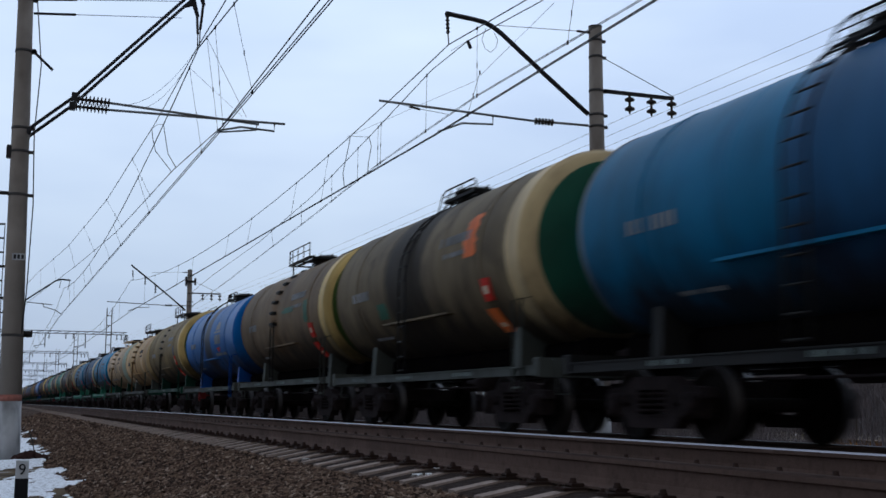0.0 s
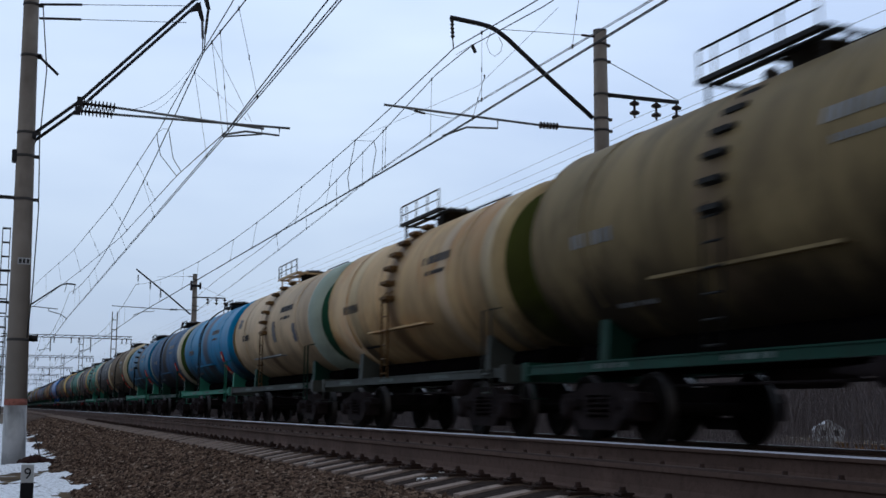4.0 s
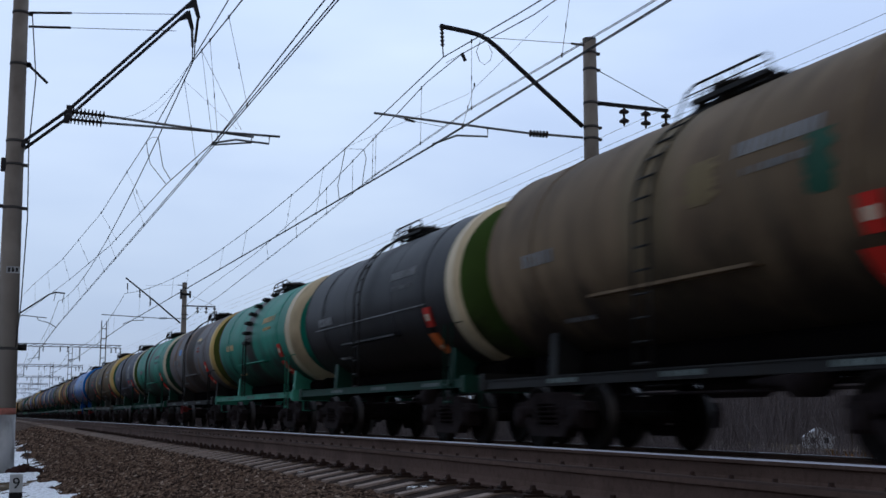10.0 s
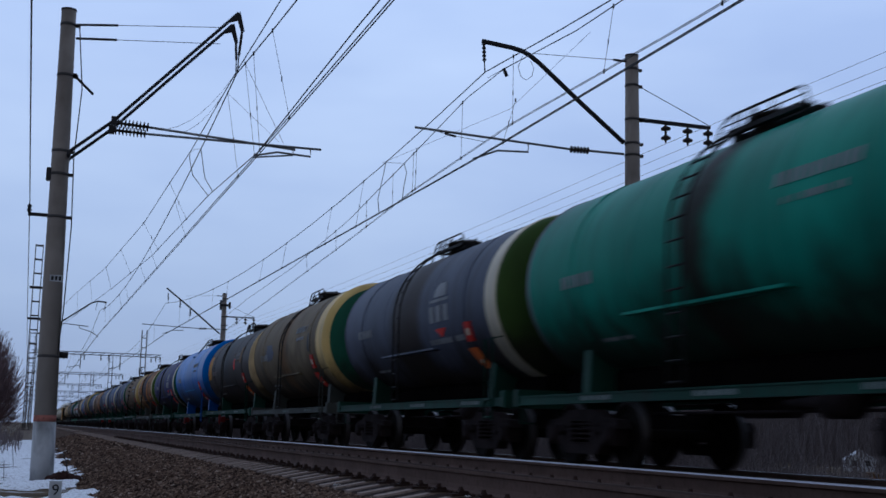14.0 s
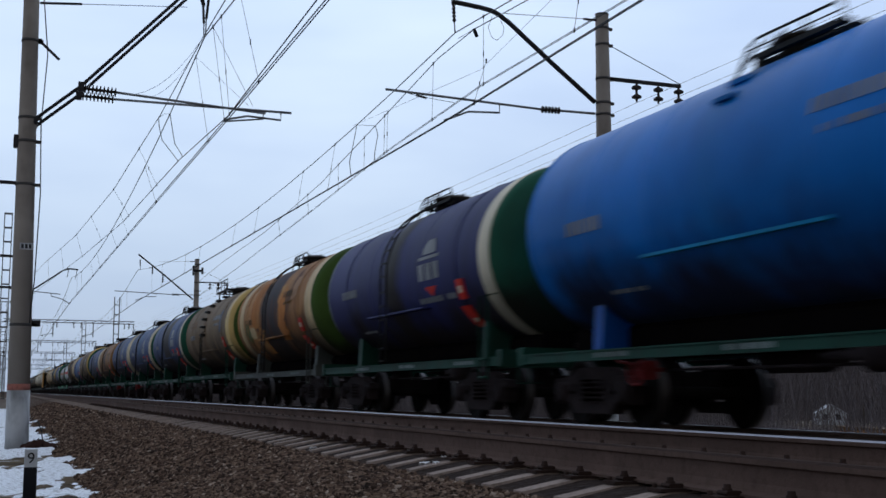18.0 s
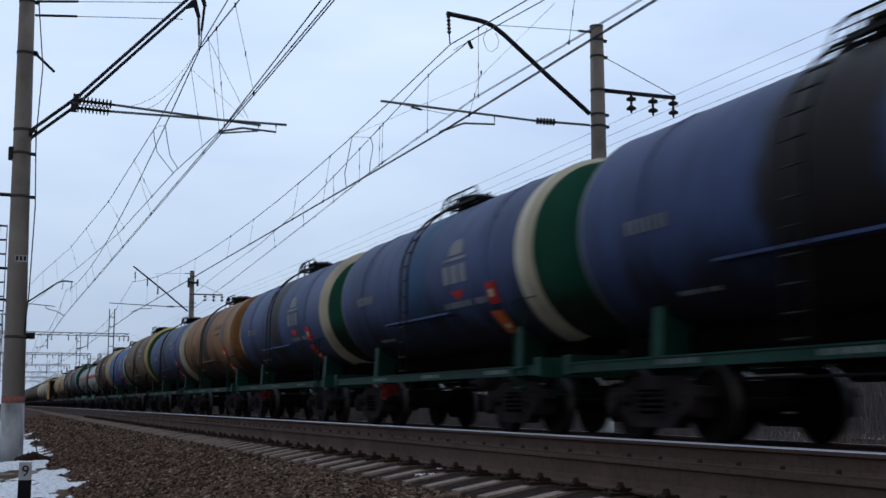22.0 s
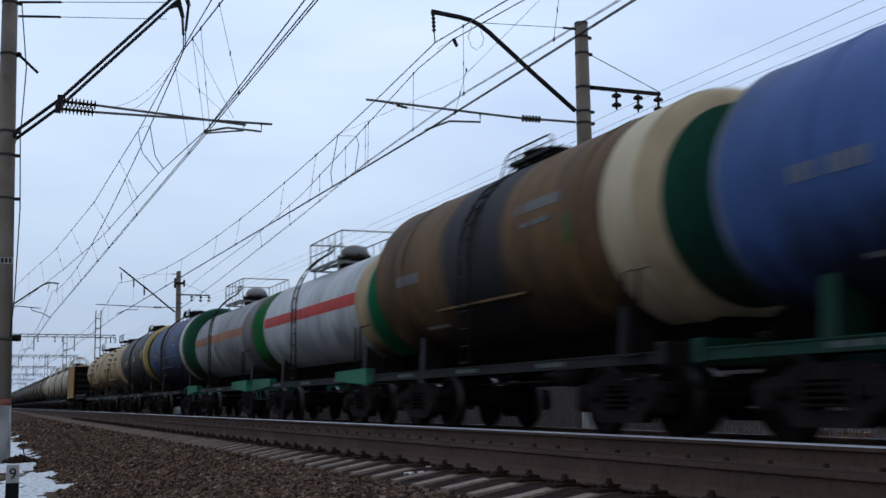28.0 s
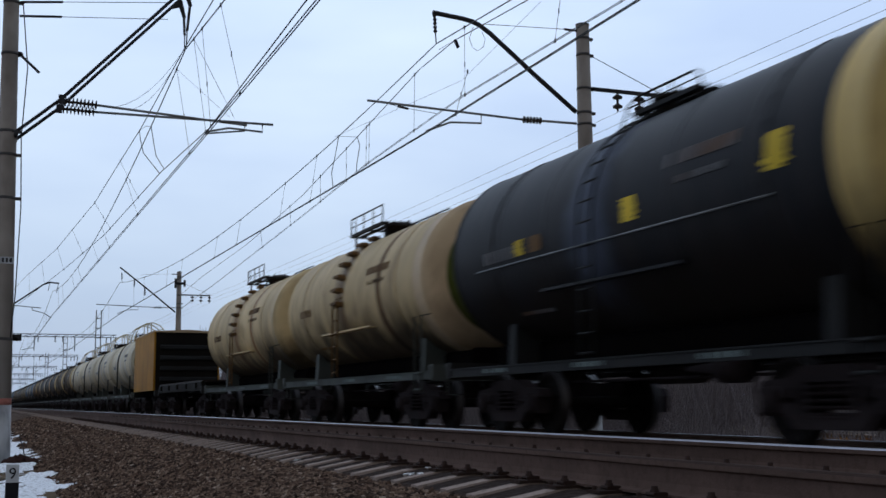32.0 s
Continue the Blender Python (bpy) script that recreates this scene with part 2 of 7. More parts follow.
RUST = (0.11, 0.045, 0.02)
OIL = (0.022, 0.018, 0.015)
BROWN = (0.08, 0.06, 0.04)
P = {
    "olive": paint("olive", (0.20, 0.17, 0.125), rough=0.6, stain=BROWN, blotch=(0.045, 0.032, 0.022, 0.6)),
    "khaki": paint("khaki", (0.27, 0.225, 0.14), rough=0.6, stain=BROWN, blotch=(0.06, 0.04, 0.025, 0.5)),
    "taupe": paint("taupe", (0.215, 0.168, 0.125), rough=0.6, stain=BROWN, blotch=(0.07, 0.04, 0.025, 0.5)),
    "brown": paint("brown", (0.20, 0.125, 0.065), rough=0.6, stain=OIL, blotch=(0.03, 0.02, 0.013, 0.6)),
    "tan": paint("tan", (0.35, 0.195, 0.095), rough=0.55, stain=RUST, blotch=(0.14, 0.06, 0.025, 0.55)),
    "rusty": paint("rusty", (0.36, 0.17, 0.055), rough=0.6, dirt=0.8, vary=0.4, stain=(0.2, 0.05, 0.012), blotch=(0.05, 0.018, 0.009, 0.95)),
    "peach": paint("peach", (0.56, 0.42, 0.26), rough=0.55, stain=(0.2, 0.12, 0.06), blotch=(0.45, 0.20, 0.055, 0.7)),
    "cream": paint("cream", (0.60, 0.50, 0.33), rough=0.5, stain=(0.2, 0.13, 0.07), blotch=(0.26, 0.17, 0.09, 0.45)),
    "pale": paint("pale", (0.60, 0.49, 0.375), rough=0.5, stain=(0.25, 0.16, 0.09), blotch=(0.32, 0.22, 0.13, 0.5)),
    "yellowcream": paint("yellowcream", (0.66, 0.52, 0.24), rough=0.5, stain=(0.2, 0.13, 0.07)),
    "white": paint("white", (0.68, 0.68, 0.63), rough=0.5, dirt=0.3),
    "mint": paint("mint", (0.55, 0.66, 0.56), rough=0.5, dirt=0.3),
    "blue": paint("blue", (0.004, 0.112, 0.345), rough=0.35, dirt=0.25, stain=(0.01, 0.03, 0.09), gloss=0.04),
    "bright": paint("bright", (0.003, 0.132, 0.44), rough=0.3, dirt=0.12, stain=(0.005, 0.03, 0.12), gloss=0.04),
    "teal": paint("teal", (0.004, 0.130, 0.252), rough=0.4, dirt=0.3, stain=(0.02, 0.05, 0.07), gloss=0.04),
    "sky": paint("sky", (0.004, 0.190, 0.375), rough=0.4, dirt=0.3, stain=(0.02, 0.05, 0.08), gloss=0.04),
    "slate": paint("slate", (0.018, 0.08, 0.175), rough=0.5, dirt=0.45),
    "navy": paint("navy", (0.018, 0.022, 0.10), rough=0.5, dirt=0.35, stain=(0.012, 0.012, 0.02)),
    "steel": paint("steel", (0.066, 0.100, 0.225), rough=0.5, dirt=0.4, stain=(0.02, 0.02, 0.025)),
    "royal": paint("royal", (0.062, 0.125, 0.32), rough=0.5, dirt=0.3, stain=(0.02, 0.02, 0.025)),
    "bluegrey": paint("bluegrey", (0.09, 0.105, 0.15), rough=0.5, dirt=0.45),
    "green": paint("green", (0.010, 0.205, 0.140), rough=0.4, dirt=0.3, stain=(0.01, 0.04, 0.03), gloss=0.04),
    "capgreen": paint("capgreen", (0.018, 0.092, 0.054), rough=0.45, dirt=0.35, stain=(0.02, 0.03, 0.02)),
    "leaf": paint("leaf", (0.062, 0.13, 0.034), rough=0.5, dirt=0.35, stain=(0.03, 0.04, 0.02)),
    "moss": paint("moss", (0.09, 0.12, 0.03), rough=0.55, dirt=0.4, stain=(0.05, 0.04, 0.02)),
    "gray": paint("gray", (0.20, 0.195, 0.20), rough=0.55, dirt=0.7, stain=(0.16, 0.07, 0.03), blotch=(0.17, 0.085, 0.04, 0.9)),
    "black": paint("black", (0.016, 0.016, 0.019), rough=0.45, dirt=0.4, stain=(0.06, 0.05, 0.045)),
    "brownblack": paint("brownblack", (0.032, 0.024, 0.023), rough=0.5, dirt=0.5, stain=(0.01, 0.009, 0.009)),
    "oil": paint("oil", OIL, rough=0.55, dirt=0.4, stain=(0.05, 0.04, 0.035)),
    "silver": paint("silver", (0.60, 0.62, 0.62), rough=0.4, dirt=0.45, stain=(0.16, 0.14, 0.12)),
    "dullsilver": paint("dullsilver", (0.44, 0.44, 0.44), rough=0.5, dirt=0.6, stain=(0.13, 0.11, 0.09), blotch=(0.12, 0.11, 0.10, 0.6)),
    "dullstripe": paint("dullstripe", (0.34, 0.13, 0.06), rough=0.5, dirt=0.5),
    "midgreen": paint("midgreen", (0.03, 0.20, 0.06), rough=0.5, dirt=0.4, blotch=(0.16, 0.16, 0.15, 0.7)),
    "navyblack": paint("navyblack", (0.03, 0.032, 0.042), rough=0.5, dirt=0.4),
    "rustred": paint("rustred", (0.38, 0.14, 0.032), rough=0.7, dirt=0.7, vary=0.45, stain=(0.06, 0.02, 0.01), blotch=(0.4, 0.24, 0.09, 0.8)),
    "ivory": paint("ivory", (0.72, 0.66, 0.54), rough=0.5, stain=(0.25, 0.16, 0.09)),
    "plaingreen": paint("plaingreen", (0.015, 0.16, 0.075), rough=0.5, dirt=0.35),
    "dullred": paint("dullred", (0.30, 0.04, 0.03), rough=0.7, dirt=0.8),
    "soot": paint("soot", (0.011, 0.010, 0.010), rough=0.7, dirt=0.4),
    "red": paint("red", (0.55, 0.03, 0.02), rough=0.5, dirt=0.3),
    "orange": paint("orange", (0.60, 0.13, 0.03), rough=0.5, dirt=0.3),
    "ochre": paint("ochre", (0.36, 0.165, 0.014), rough=0.5, dirt=0.25),
    "yellow": paint("yellow", (0.65, 0.45, 0.04), rough=0.5, dirt=0.3),
    "frame_green": paint("frame_green", (0.016, 0.075, 0.052), rough=0.55, dirt=0.5),
    "frame_mint": paint("frame_mint", (0.05, 0.26, 0.18), rough=0.5, dirt=0.4),
    "frame_dark": paint("frame_dark", (0.03, 0.03, 0.03), rough=0.6, dirt=0.5),
    "frame_grey": paint("frame_grey", (0.10, 0.11, 0.10), rough=0.6, dirt=0.5),
    "frame_pale": paint("frame_pale", (0.22, 0.27, 0.26), rough=0.6, dirt=0.5),
    "brakered": paint("brakered", (0.18, 0.022, 0.022), rough=0.6, dirt=0.5),
    "frame_blue": paint("frame_blue", (0.008, 0.08, 0.33), rough=0.4, dirt=0.35),
    "rim": paint("rim", (0.26, 0.29, 0.32), rough=0.5, dirt=0.4),
    "lettering": paint("lettering", (0.34, 0.35, 0.36), rough=0.6, dirt=0.55),
}
IRON = mat("bogie_iron", (0.032, 0.025, 0.026), rough=0.8, vary=0.4, dirt=0.5, stain=(0.05, 0.03, 0.024), scale=6, bump=0.3, gloss=0.04)
# near black that puts the shade under the barrels into the colour
BELLY_SHADE = mat("belly_shade_black", (0.006, 0.005, 0.005), rough=0.95, vary=0.3, dirt=0.3, stain=(0.012, 0.009, 0.008), gloss=0.0)
WHEEL = mat("wheel_steel", (0.012, 0.0095, 0.009), rough=0.75, vary=0.3, dirt=0.5, scale=6, gloss=0.04)
TREAD = mat("polished_tread", (0.07, 0.065, 0.065), rough=0.5, metal=1.0, vary=0.1, dirt=0.1)
RAIL_SIDE = mat("rusty_rail", (0.125, 0.080, 0.064), rough=0.85, gloss=0.08, vary=0.3, stain=(0.06, 0.036, 0.026), dirt=0.5, scale=5, bump=0.3)
RAIL_TOP = mat("worn_rail_head", (0.23, 0.22, 0.24), rough=0.33, metal=1.0, vary=0.12, dirt=0.15, scale=4, bump=0.02)
RAIL_DULL = mat("dull_rail_head", (0.064, 0.043, 0.036), rough=0.9, gloss=0.02, vary=0.2, dirt=0.4, scale=4, bump=0.05)
CONCRETE = mat("sleeper_concrete", (0.32, 0.245, 0.205), rough=0.95, gloss=0.05, vary=0.2, stain=(0.10, 0.075, 0.055), dirt=0.6, scale=5, bump=0.4, bump_scale=80)
FASTEN = mat("rusty_fastening", (0.045, 0.027, 0.022), rough=0.85, gloss=0.06, vary=0.3, dirt=0.4, bump=0.4)
STONE = mat("ballast_stone", (0.12, 0.075, 0.052), rough=0.95, gloss=0.05, vary=0.25, stain=(0.035, 0.022, 0.014), dirt=0.55, scale=9, bump=0.4, bump_scale=120, spread=0.6, tones=((0.0, (0.046, 0.027, 0.019)), (0.5, (0.112, 0.067, 0.046)), (0.85, (0.150, 0.097, 0.066)), (0.96, (0.185, 0.128, 0.092)), (1.0, (0.26, 0.20, 0.155))))
POLE = mat("pole_concrete", (0.30, 0.255, 0.215), rough=0.9, vary=0.25, stain=(0.10, 0.075, 0.058), dirt=0.6, scale=2, streak=True, bump=0.3, bump_scale=40)
POLE_WHITE = mat("whitewash", (0.52, 0.52, 0.52), rough=0.85, vary=0.2, stain=(0.09, 0.09, 0.09), dirt=0.75, scale=2.5, streak=True, bump=0.2)
STEEL = mat("dark_steel", (0.03, 0.028, 0.03), rough=0.6, metal=0.3, vary=0.3, dirt=0.3, bump=0.1)
BAND = mat("pole_band", (0.075, 0.068, 0.065), rough=0.7, metal=0.2, vary=0.3, dirt=0.4, bump=0.1)
GALV = mat("galvanised_steel", (0.26, 0.26, 0.26), rough=0.5, metal=0.5, vary=0.2, dirt=0.3, bump=0.1)
PORCELAIN = mat("brown_porcelain", (0.035, 0.026, 0.022), rough=0.25, vary=0.2, dirt=0.2, bump=0)
COPPER = mat("old_wire", (0.028, 0.028, 0.03), rough=0.6, metal=0.4, vary=0.2, dirt=0.2, bump=0)
SNOW = mat("old_snow", (0.90, 0.91, 0.93), rough=0.8, vary=0.06, stain=(0.16, 0.12, 0.09), dirt=0.75, scale=4.5, bump=0.6, bump_scale=14)
TWIG = mat("bare_twigs", (0.15, 0.118, 0.114), rough=0.9, vary=0.3, dirt=0.3, bump=0)
BUSH = mat("reddish_twigs", (0.25, 0.17, 0.17), rough=0.9, vary=0.3, dirt=0.3, bump=0)
BARK = mat("bark", (0.09, 0.07, 0.055), rough=0.95, vary=0.3, dirt=0.4, bump=0.4)
LITTER = mat("paper_litter", (0.88, 0.88, 0.88), rough=0.8, vary=0.1, dirt=0.2)
ROOF = mat("snowy_roof", (0.58, 0.58, 0.6), rough=0.8, vary=0.15, dirt=0.3)
PLASTER = mat("house_plaster", (0.62, 0.62, 0.64), rough=0.9, vary=0.15, dirt=0.3)
GLASS_DARK = mat("window_dark", (0.02, 0.022, 0.026), rough=0.1, vary=0.1, dirt=0.1, bump=0)


def ground_material():
    """Dead grass, soil and snow patches; crushed stone along the tracks."""
    m = bpy.data.materials.new("ground_cover")
    m.use_nodes = True
    n, l = m.node_tree.nodes, m.node_tree.links
    b = n["Principled BSDF"]
    b.inputs["Roughness"].default_value, b.inputs["Specular IOR Level"].default_value = 0.95, 0.05
    tc = n.new("ShaderNodeTexCoord")
    sep = n.new("ShaderNodeSeparateXYZ")
    l.new(tc.outputs["Object"], sep.inputs[0])
    vor = n.new("ShaderNodeTexVoronoi")
    vor.inputs["Scale"].default_value = 17
    l.new(tc.outputs["Object"], vor.inputs["Vector"])
    stone = n.new("ShaderNodeValToRGB")
    stone.color_ramp.elements[0].color = (0.045, 0.027, 0.02, 1)
    stone.color_ramp.elements[1].color = (0.125, 0.082, 0.058, 1)
    l.new(vor.outputs["Color"], stone.inputs["Fac"])
    n1 = n.new("ShaderNodeTexNoise")
    n1.inputs["Scale"].default_value, n1.inputs["Detail"].default_value = 0.9, 7
    l.new(tc.outputs["Object"], n1.inputs["Vector"])
    soil = n.new("ShaderNodeValToRGB")
    soil.color_ramp.elements[0].position, soil.color_ramp.elements[0].color = 0.35, (0.05, 0.035, 0.022, 1)
    soil.color_ramp.elements[1].position, soil.color_ramp.elements[1].color = 0.6, (0.14, 0.10, 0.06, 1)
    e = soil.color_ramp.elements.new(0.66)
    e.color = (0.6, 0.61, 0.63, 1)
    l.new(n1.outputs["Fac"], soil.inputs["Fac"])
    side = n.new("ShaderNodeMath")
    side.operation = "SUBTRACT"
    side.inputs[1].default_value = 7.0
    l.new(sep.outputs["X"], side.inputs[0])
    ab = n.new("ShaderNodeMath")
    ab.operation = "ABSOLUTE"
    l.new(side.outputs[0], ab.inputs[0])
    edge = n.new("ShaderNodeMapRange")
    edge.inputs["From Min"].default_value, edge.inputs["From Max"].default_value = 5.7, 6.1
    l.new(ab.outputs[0], edge.inputs["Value"])
    mix = n.new("ShaderNodeMix")
    mix.data_type = "RGBA"
    l.new(edge.outputs["Result"], mix.inputs["Factor"])
    l.new(stone.outputs["Color"], mix.inputs["A"])
    l.new(soil.outputs["Color"], mix.inputs["B"])
    # oil and brake dust have blackened the bed between the rails
    mid = n.new("ShaderNodeMath")
    mid.operation = "SUBTRACT"
    mid.inputs[1].default_value = 4.45
    l.new(sep.outputs["X"], mid.inputs[0])
    away = n.new("ShaderNodeMath")
    away.operation = "ABSOLUTE"
    l.new(mid.outputs[0], away.inputs[0])
    oily = n.new("ShaderNodeMapRange")
    oily.inputs["From Min"].default_value, oily.inputs["From Max"].default_value = 1.3, 1.45
    oily.inputs["To Min"].default_value, oily.inputs["To Max"].default_value = 0.85, 0.0
    l.new(away.outputs[0], oily.inputs["Value"])
    bed = n.new("ShaderNodeMix")
    bed.data_type = "RGBA"
    bed.inputs["B"].default_value = (0.022, 0.015, 0.013, 1)
    l.new(oily.outputs["Result"], bed.inputs["Factor"])
    l.new(mix.outputs["Result"], bed.inputs["A"])
    l.new(bed.outputs["Result"], b.inputs["Base Color"])
    bp = n.new("ShaderNodeBump")
    bp.inputs["Strength"].default_value, bp.inputs["Distance"].default_value = 0.8, 0.03
    l.new(vor.outputs["Distance"], bp.inputs["Height"])
    l.new(bp.outputs["Normal"], b.inputs["Normal"])
    return m


# ---- mesh helpers ----
class Shape:
    """Collects vertices and faces, then makes one mesh."""

    def __init__(self):
        self.v, self.f, self.m, self.s = [], [], [], []

    def add(self, verts, faces, mi=0, smooth=False):
        o = len(self.v)
        self.v += [tuple(p) for p in verts]
        self.f += [tuple(i + o for i in f) for f in faces]
        self.m += [mi] * len(faces)
        self.s += [smooth] * len(faces)
        return self

    def box(self, x0, x1, y0, y1, z0, z1, mi=0, c=0.0):
        """A block; c chamfers its four edges along y."""
        if c:
            ring = [(x0 + c, z0), (x1 - c, z0), (x1, z0 + c), (x1, z1 - c), (x1 - c, z1), (x0 + c, z1), (x0, z1 - c), (x0, z0 + c)]
            return self.prism_y(ring, y0, y1, mi)
        v = [(x, y, z) for z in (z0, z1) for y in (y0, y1) for x in (x0, x1)]
        return self.add(v, [(0, 2, 3, 1), (4, 5, 7, 6), (0, 1, 5, 4), (2, 6, 7, 3), (0, 4, 6, 2), (1, 3, 7, 5)], mi)

    def prism_y(self, ring, y0, y1, mi=0):
        """A profile of (x, z) pairs drawn along y."""
        k = len(ring)
        v = [(x, y0, z) for x, z in ring] + [(x, y1, z) for x, z in ring]
        f = [tuple(range(k)), tuple(range(2 * k - 1, k - 1, -1))] + [(i, i + k, (i + 1) % k + k, (i + 1) % k) for i in range(k)]
        return self.add(v, f, mi)

    def prism_x(self, ring, x0, x1, mi=0):
        """A profile of (y, z) pairs drawn along x."""
        k = len(ring)
        v = [(x0, y, z) for y, z in ring] + [(x1, y, z) for y, z in ring]
        f = [tuple(range(k - 1, -1, -1)), tuple(range(k, 2 * k))] + [(i, (i + 1) % k, (i + 1) % k + k, i + k) for i in range(k)]
        return self.add(v, f, mi)

    def tube(self, a, b, r, n=8, mi=0, r2=None, caps=True):
        a, b = Vector(a), Vector(b)
        q = (b - a).to_track_quat("Z", "Y")
        r2 = r if r2 is None else r2
        v = []
        for p, rr in ((a, r), (b, r2)):
            v += [p + q @ Vector((rr * math.cos(2 * math.pi * i / n), rr * math.sin(2 * math.pi * i / n), 0)) for i in range(n)]
        self.add(v, [(i, (i + 1) % n, (i + 1) % n + n, i + n) for i in range(n)], mi, n > 5)
        if caps:
            o = len(self.v) - 2 * n
            self.f += [tuple(o + i for i in range(n - 1, -1, -1)), tuple(o + n + i for i in range(n))]
            self.m += [mi, mi]
            self.s += [False, False]
        return self

    def path(self, pts, r, n=6, mi=0, caps=True):
        """One unbroken bar or wire along the points."""
        pts = [Vector(p) for p in pts]
        o = len(self.v)
        for i, p in enumerate(pts):
            d = (pts[min(i + 1, len(pts) - 1)] - pts[max(i - 1, 0)]).normalized()
            side = d.cross(Vector((0.31, 0.2, 0.93)) if abs(d.z) < 0.8 else Vector((0.9, 0.43, 0.1))).normalized()
            up = side.cross(d)
            self.v += [tuple(p + r * (math.cos(2 * math.pi * k / n) * side + math.sin(2 * math.pi * k / n) * up)) for k in range(n)]
        for i in range(len(pts) - 1):
            for k in range(n):
                a, b = o + i * n + k, o + i * n + (k + 1) % n
                self.f.append((a, a + n, b + n, b))
                self.m.append(mi)
                self.s.append(n > 5)
        if caps:
            e = o + (len(pts) - 1) * n
            self.f += [tuple(o + k for k in range(n)), tuple(e + k for k in range(n - 1, -1, -1))]
            self.m += [mi, mi]
            self.s += [False, False]
        return self

    def lathe(self, axis, centre, prof, n=24, mi=0, smooth=True):
        """A turned form. prof: (place along the axis, radius) or (place, radius, material of the ring that follows)."""
        cx, cy, cz = centre
        v, o = [], len(self.v)
        for p in prof:
            a, r = p[0], max(p[1], 0.0005)
            for i in range(n):
                t = 2 * math.pi * i / n
                c, s = r * math.cos(t), r * math.sin(t)
                v.append({"x": (cx + a, cy + c, cz + s), "y": (cx + c, cy + a, cz + s), "z": (cx + c, cy + s, cz + a)}[axis])
        self.v += v
        for j in range(len(prof) - 1):
            m = prof[j][2] if len(prof[j]) > 2 else mi
            for i in range(n):
                k = (i + 1) % n
                quad = (o + j * n + i, o + j * n + k, o + (j + 1) * n + k, o + (j + 1) * n + i)
                self.f.append(quad[::-1] if axis == "y" else quad)
                self.m.append(m)
                self.s.append(smooth)
        return self

    def mesh(self, name, mats):
        me = bpy.data.meshes.new(name)
        me.from_pydata(self.v, [], self.f)
        for m in mats if isinstance(mats, (list, tuple)) else [mats]:
            me.materials.append(m)
        me.polygons.foreach_set("material_index", self.m)
        me.polygons.foreach_set("use_smooth", self.s)
        me.update()
        return me


def part(name, me, parent, place=None, label="", kind=""):
    """One mesh object under a thing or a part."""
    ob = new(name, me)
    ob.parent = parent
    if place is not None:
        ob.matrix_basis = place if isinstance(place, Matrix) else Matrix.Translation(place)
    return tagged(ob, label, kind=kind) if label else ob


def thing(name, place, label, category, group="", kind=""):
    ob = new(name)
    ob.empty_display_size = 0.3
    ob.matrix_basis = place if isinstance(place, Matrix) else Matrix.Translation(place)
    return tagged(ob, label, category, group, kind)


KEEP = {}


def kept(key, make):
    """A mesh that alike pieces share."""
    if key not in KEEP:
        KEEP[key] = make()
    return KEEP[key]


# ---- the goods train: every car in its own space, front towards -y, rail level at z = 0 ----
TANK_R, TANK_Z, BARREL, HEAD = 1.5, 2.68, 5.15, 0.42
PITCH = 12.02
FITTINGS = 0.25  # the hatch, ladder and lettering sit a little behind the middle
TRACK_X, TRACK_Z = 9.0, 0.03


def head_radius(y, r=TANK_R):
    """Radius of the elliptical tank end at y, its distance from the middle of the car."""
    q = min(1.0, (abs(y) - BARREL) / HEAD)
    return r * math.sqrt(max(0.0, 1 - q * q)) ** 0.8


def tank_mesh(bands, mats, r=TANK_R, tz=TANK_Z):
    """The barrel with both ends: bands are (y0, y1, slot) in order from front to back, with low weld seams between the shell courses."""
    steps = [BARREL + HEAD * math.sin(math.pi / 2 * i / 9) for i in range(1, 10)]
    ys = {round(-q, 4) for q in steps} | {round(q, 4) for q in steps}
    relief = {-BARREL: 0.0, -BARREL + 0.008: 0.012, -BARREL + 0.06: 0.012, -BARREL + 0.07: 0.0, BARREL - 0.07: 0.0, BARREL - 0.06: 0.012, BARREL - 0.008: 0.012, BARREL: 0.0}
    for q in (-3.3, -1.65, 1.65, 3.3):
        relief.update({q - 0.05: 0.0, q - 0.02: 0.0, q - 0.012: 0.005, q + 0.012: 0.005, q + 0.02: 0.0, q + 0.05: 0.0})
    ys |= set(relief) | {b[0] for b in bands} | {b[1] for b in bands}
    prof = []
    for y in sorted(ys):
        slot = next((b[2] for b in bands if b[0] <= y < b[1]), bands[-1][2])
        near = max((q for q in relief if q <= y), default=None)
        lift = relief.get(y, relief[near] if near is not None and abs(y) < BARREL else 0.0)
        prof.append((y, r + lift if abs(y) <= BARREL else head_radius(y, r), slot))
    return Shape().lathe("y", (0, 0, tz), prof, n=56).mesh("tank", mats)


def on_tank(y, z, lift, side=-1, r=TANK_R, tz=TANK_Z):
    rr = r + lift
    return (side * math.sqrt(max(rr * rr - (z - tz) ** 2, 0.01)), y, z)


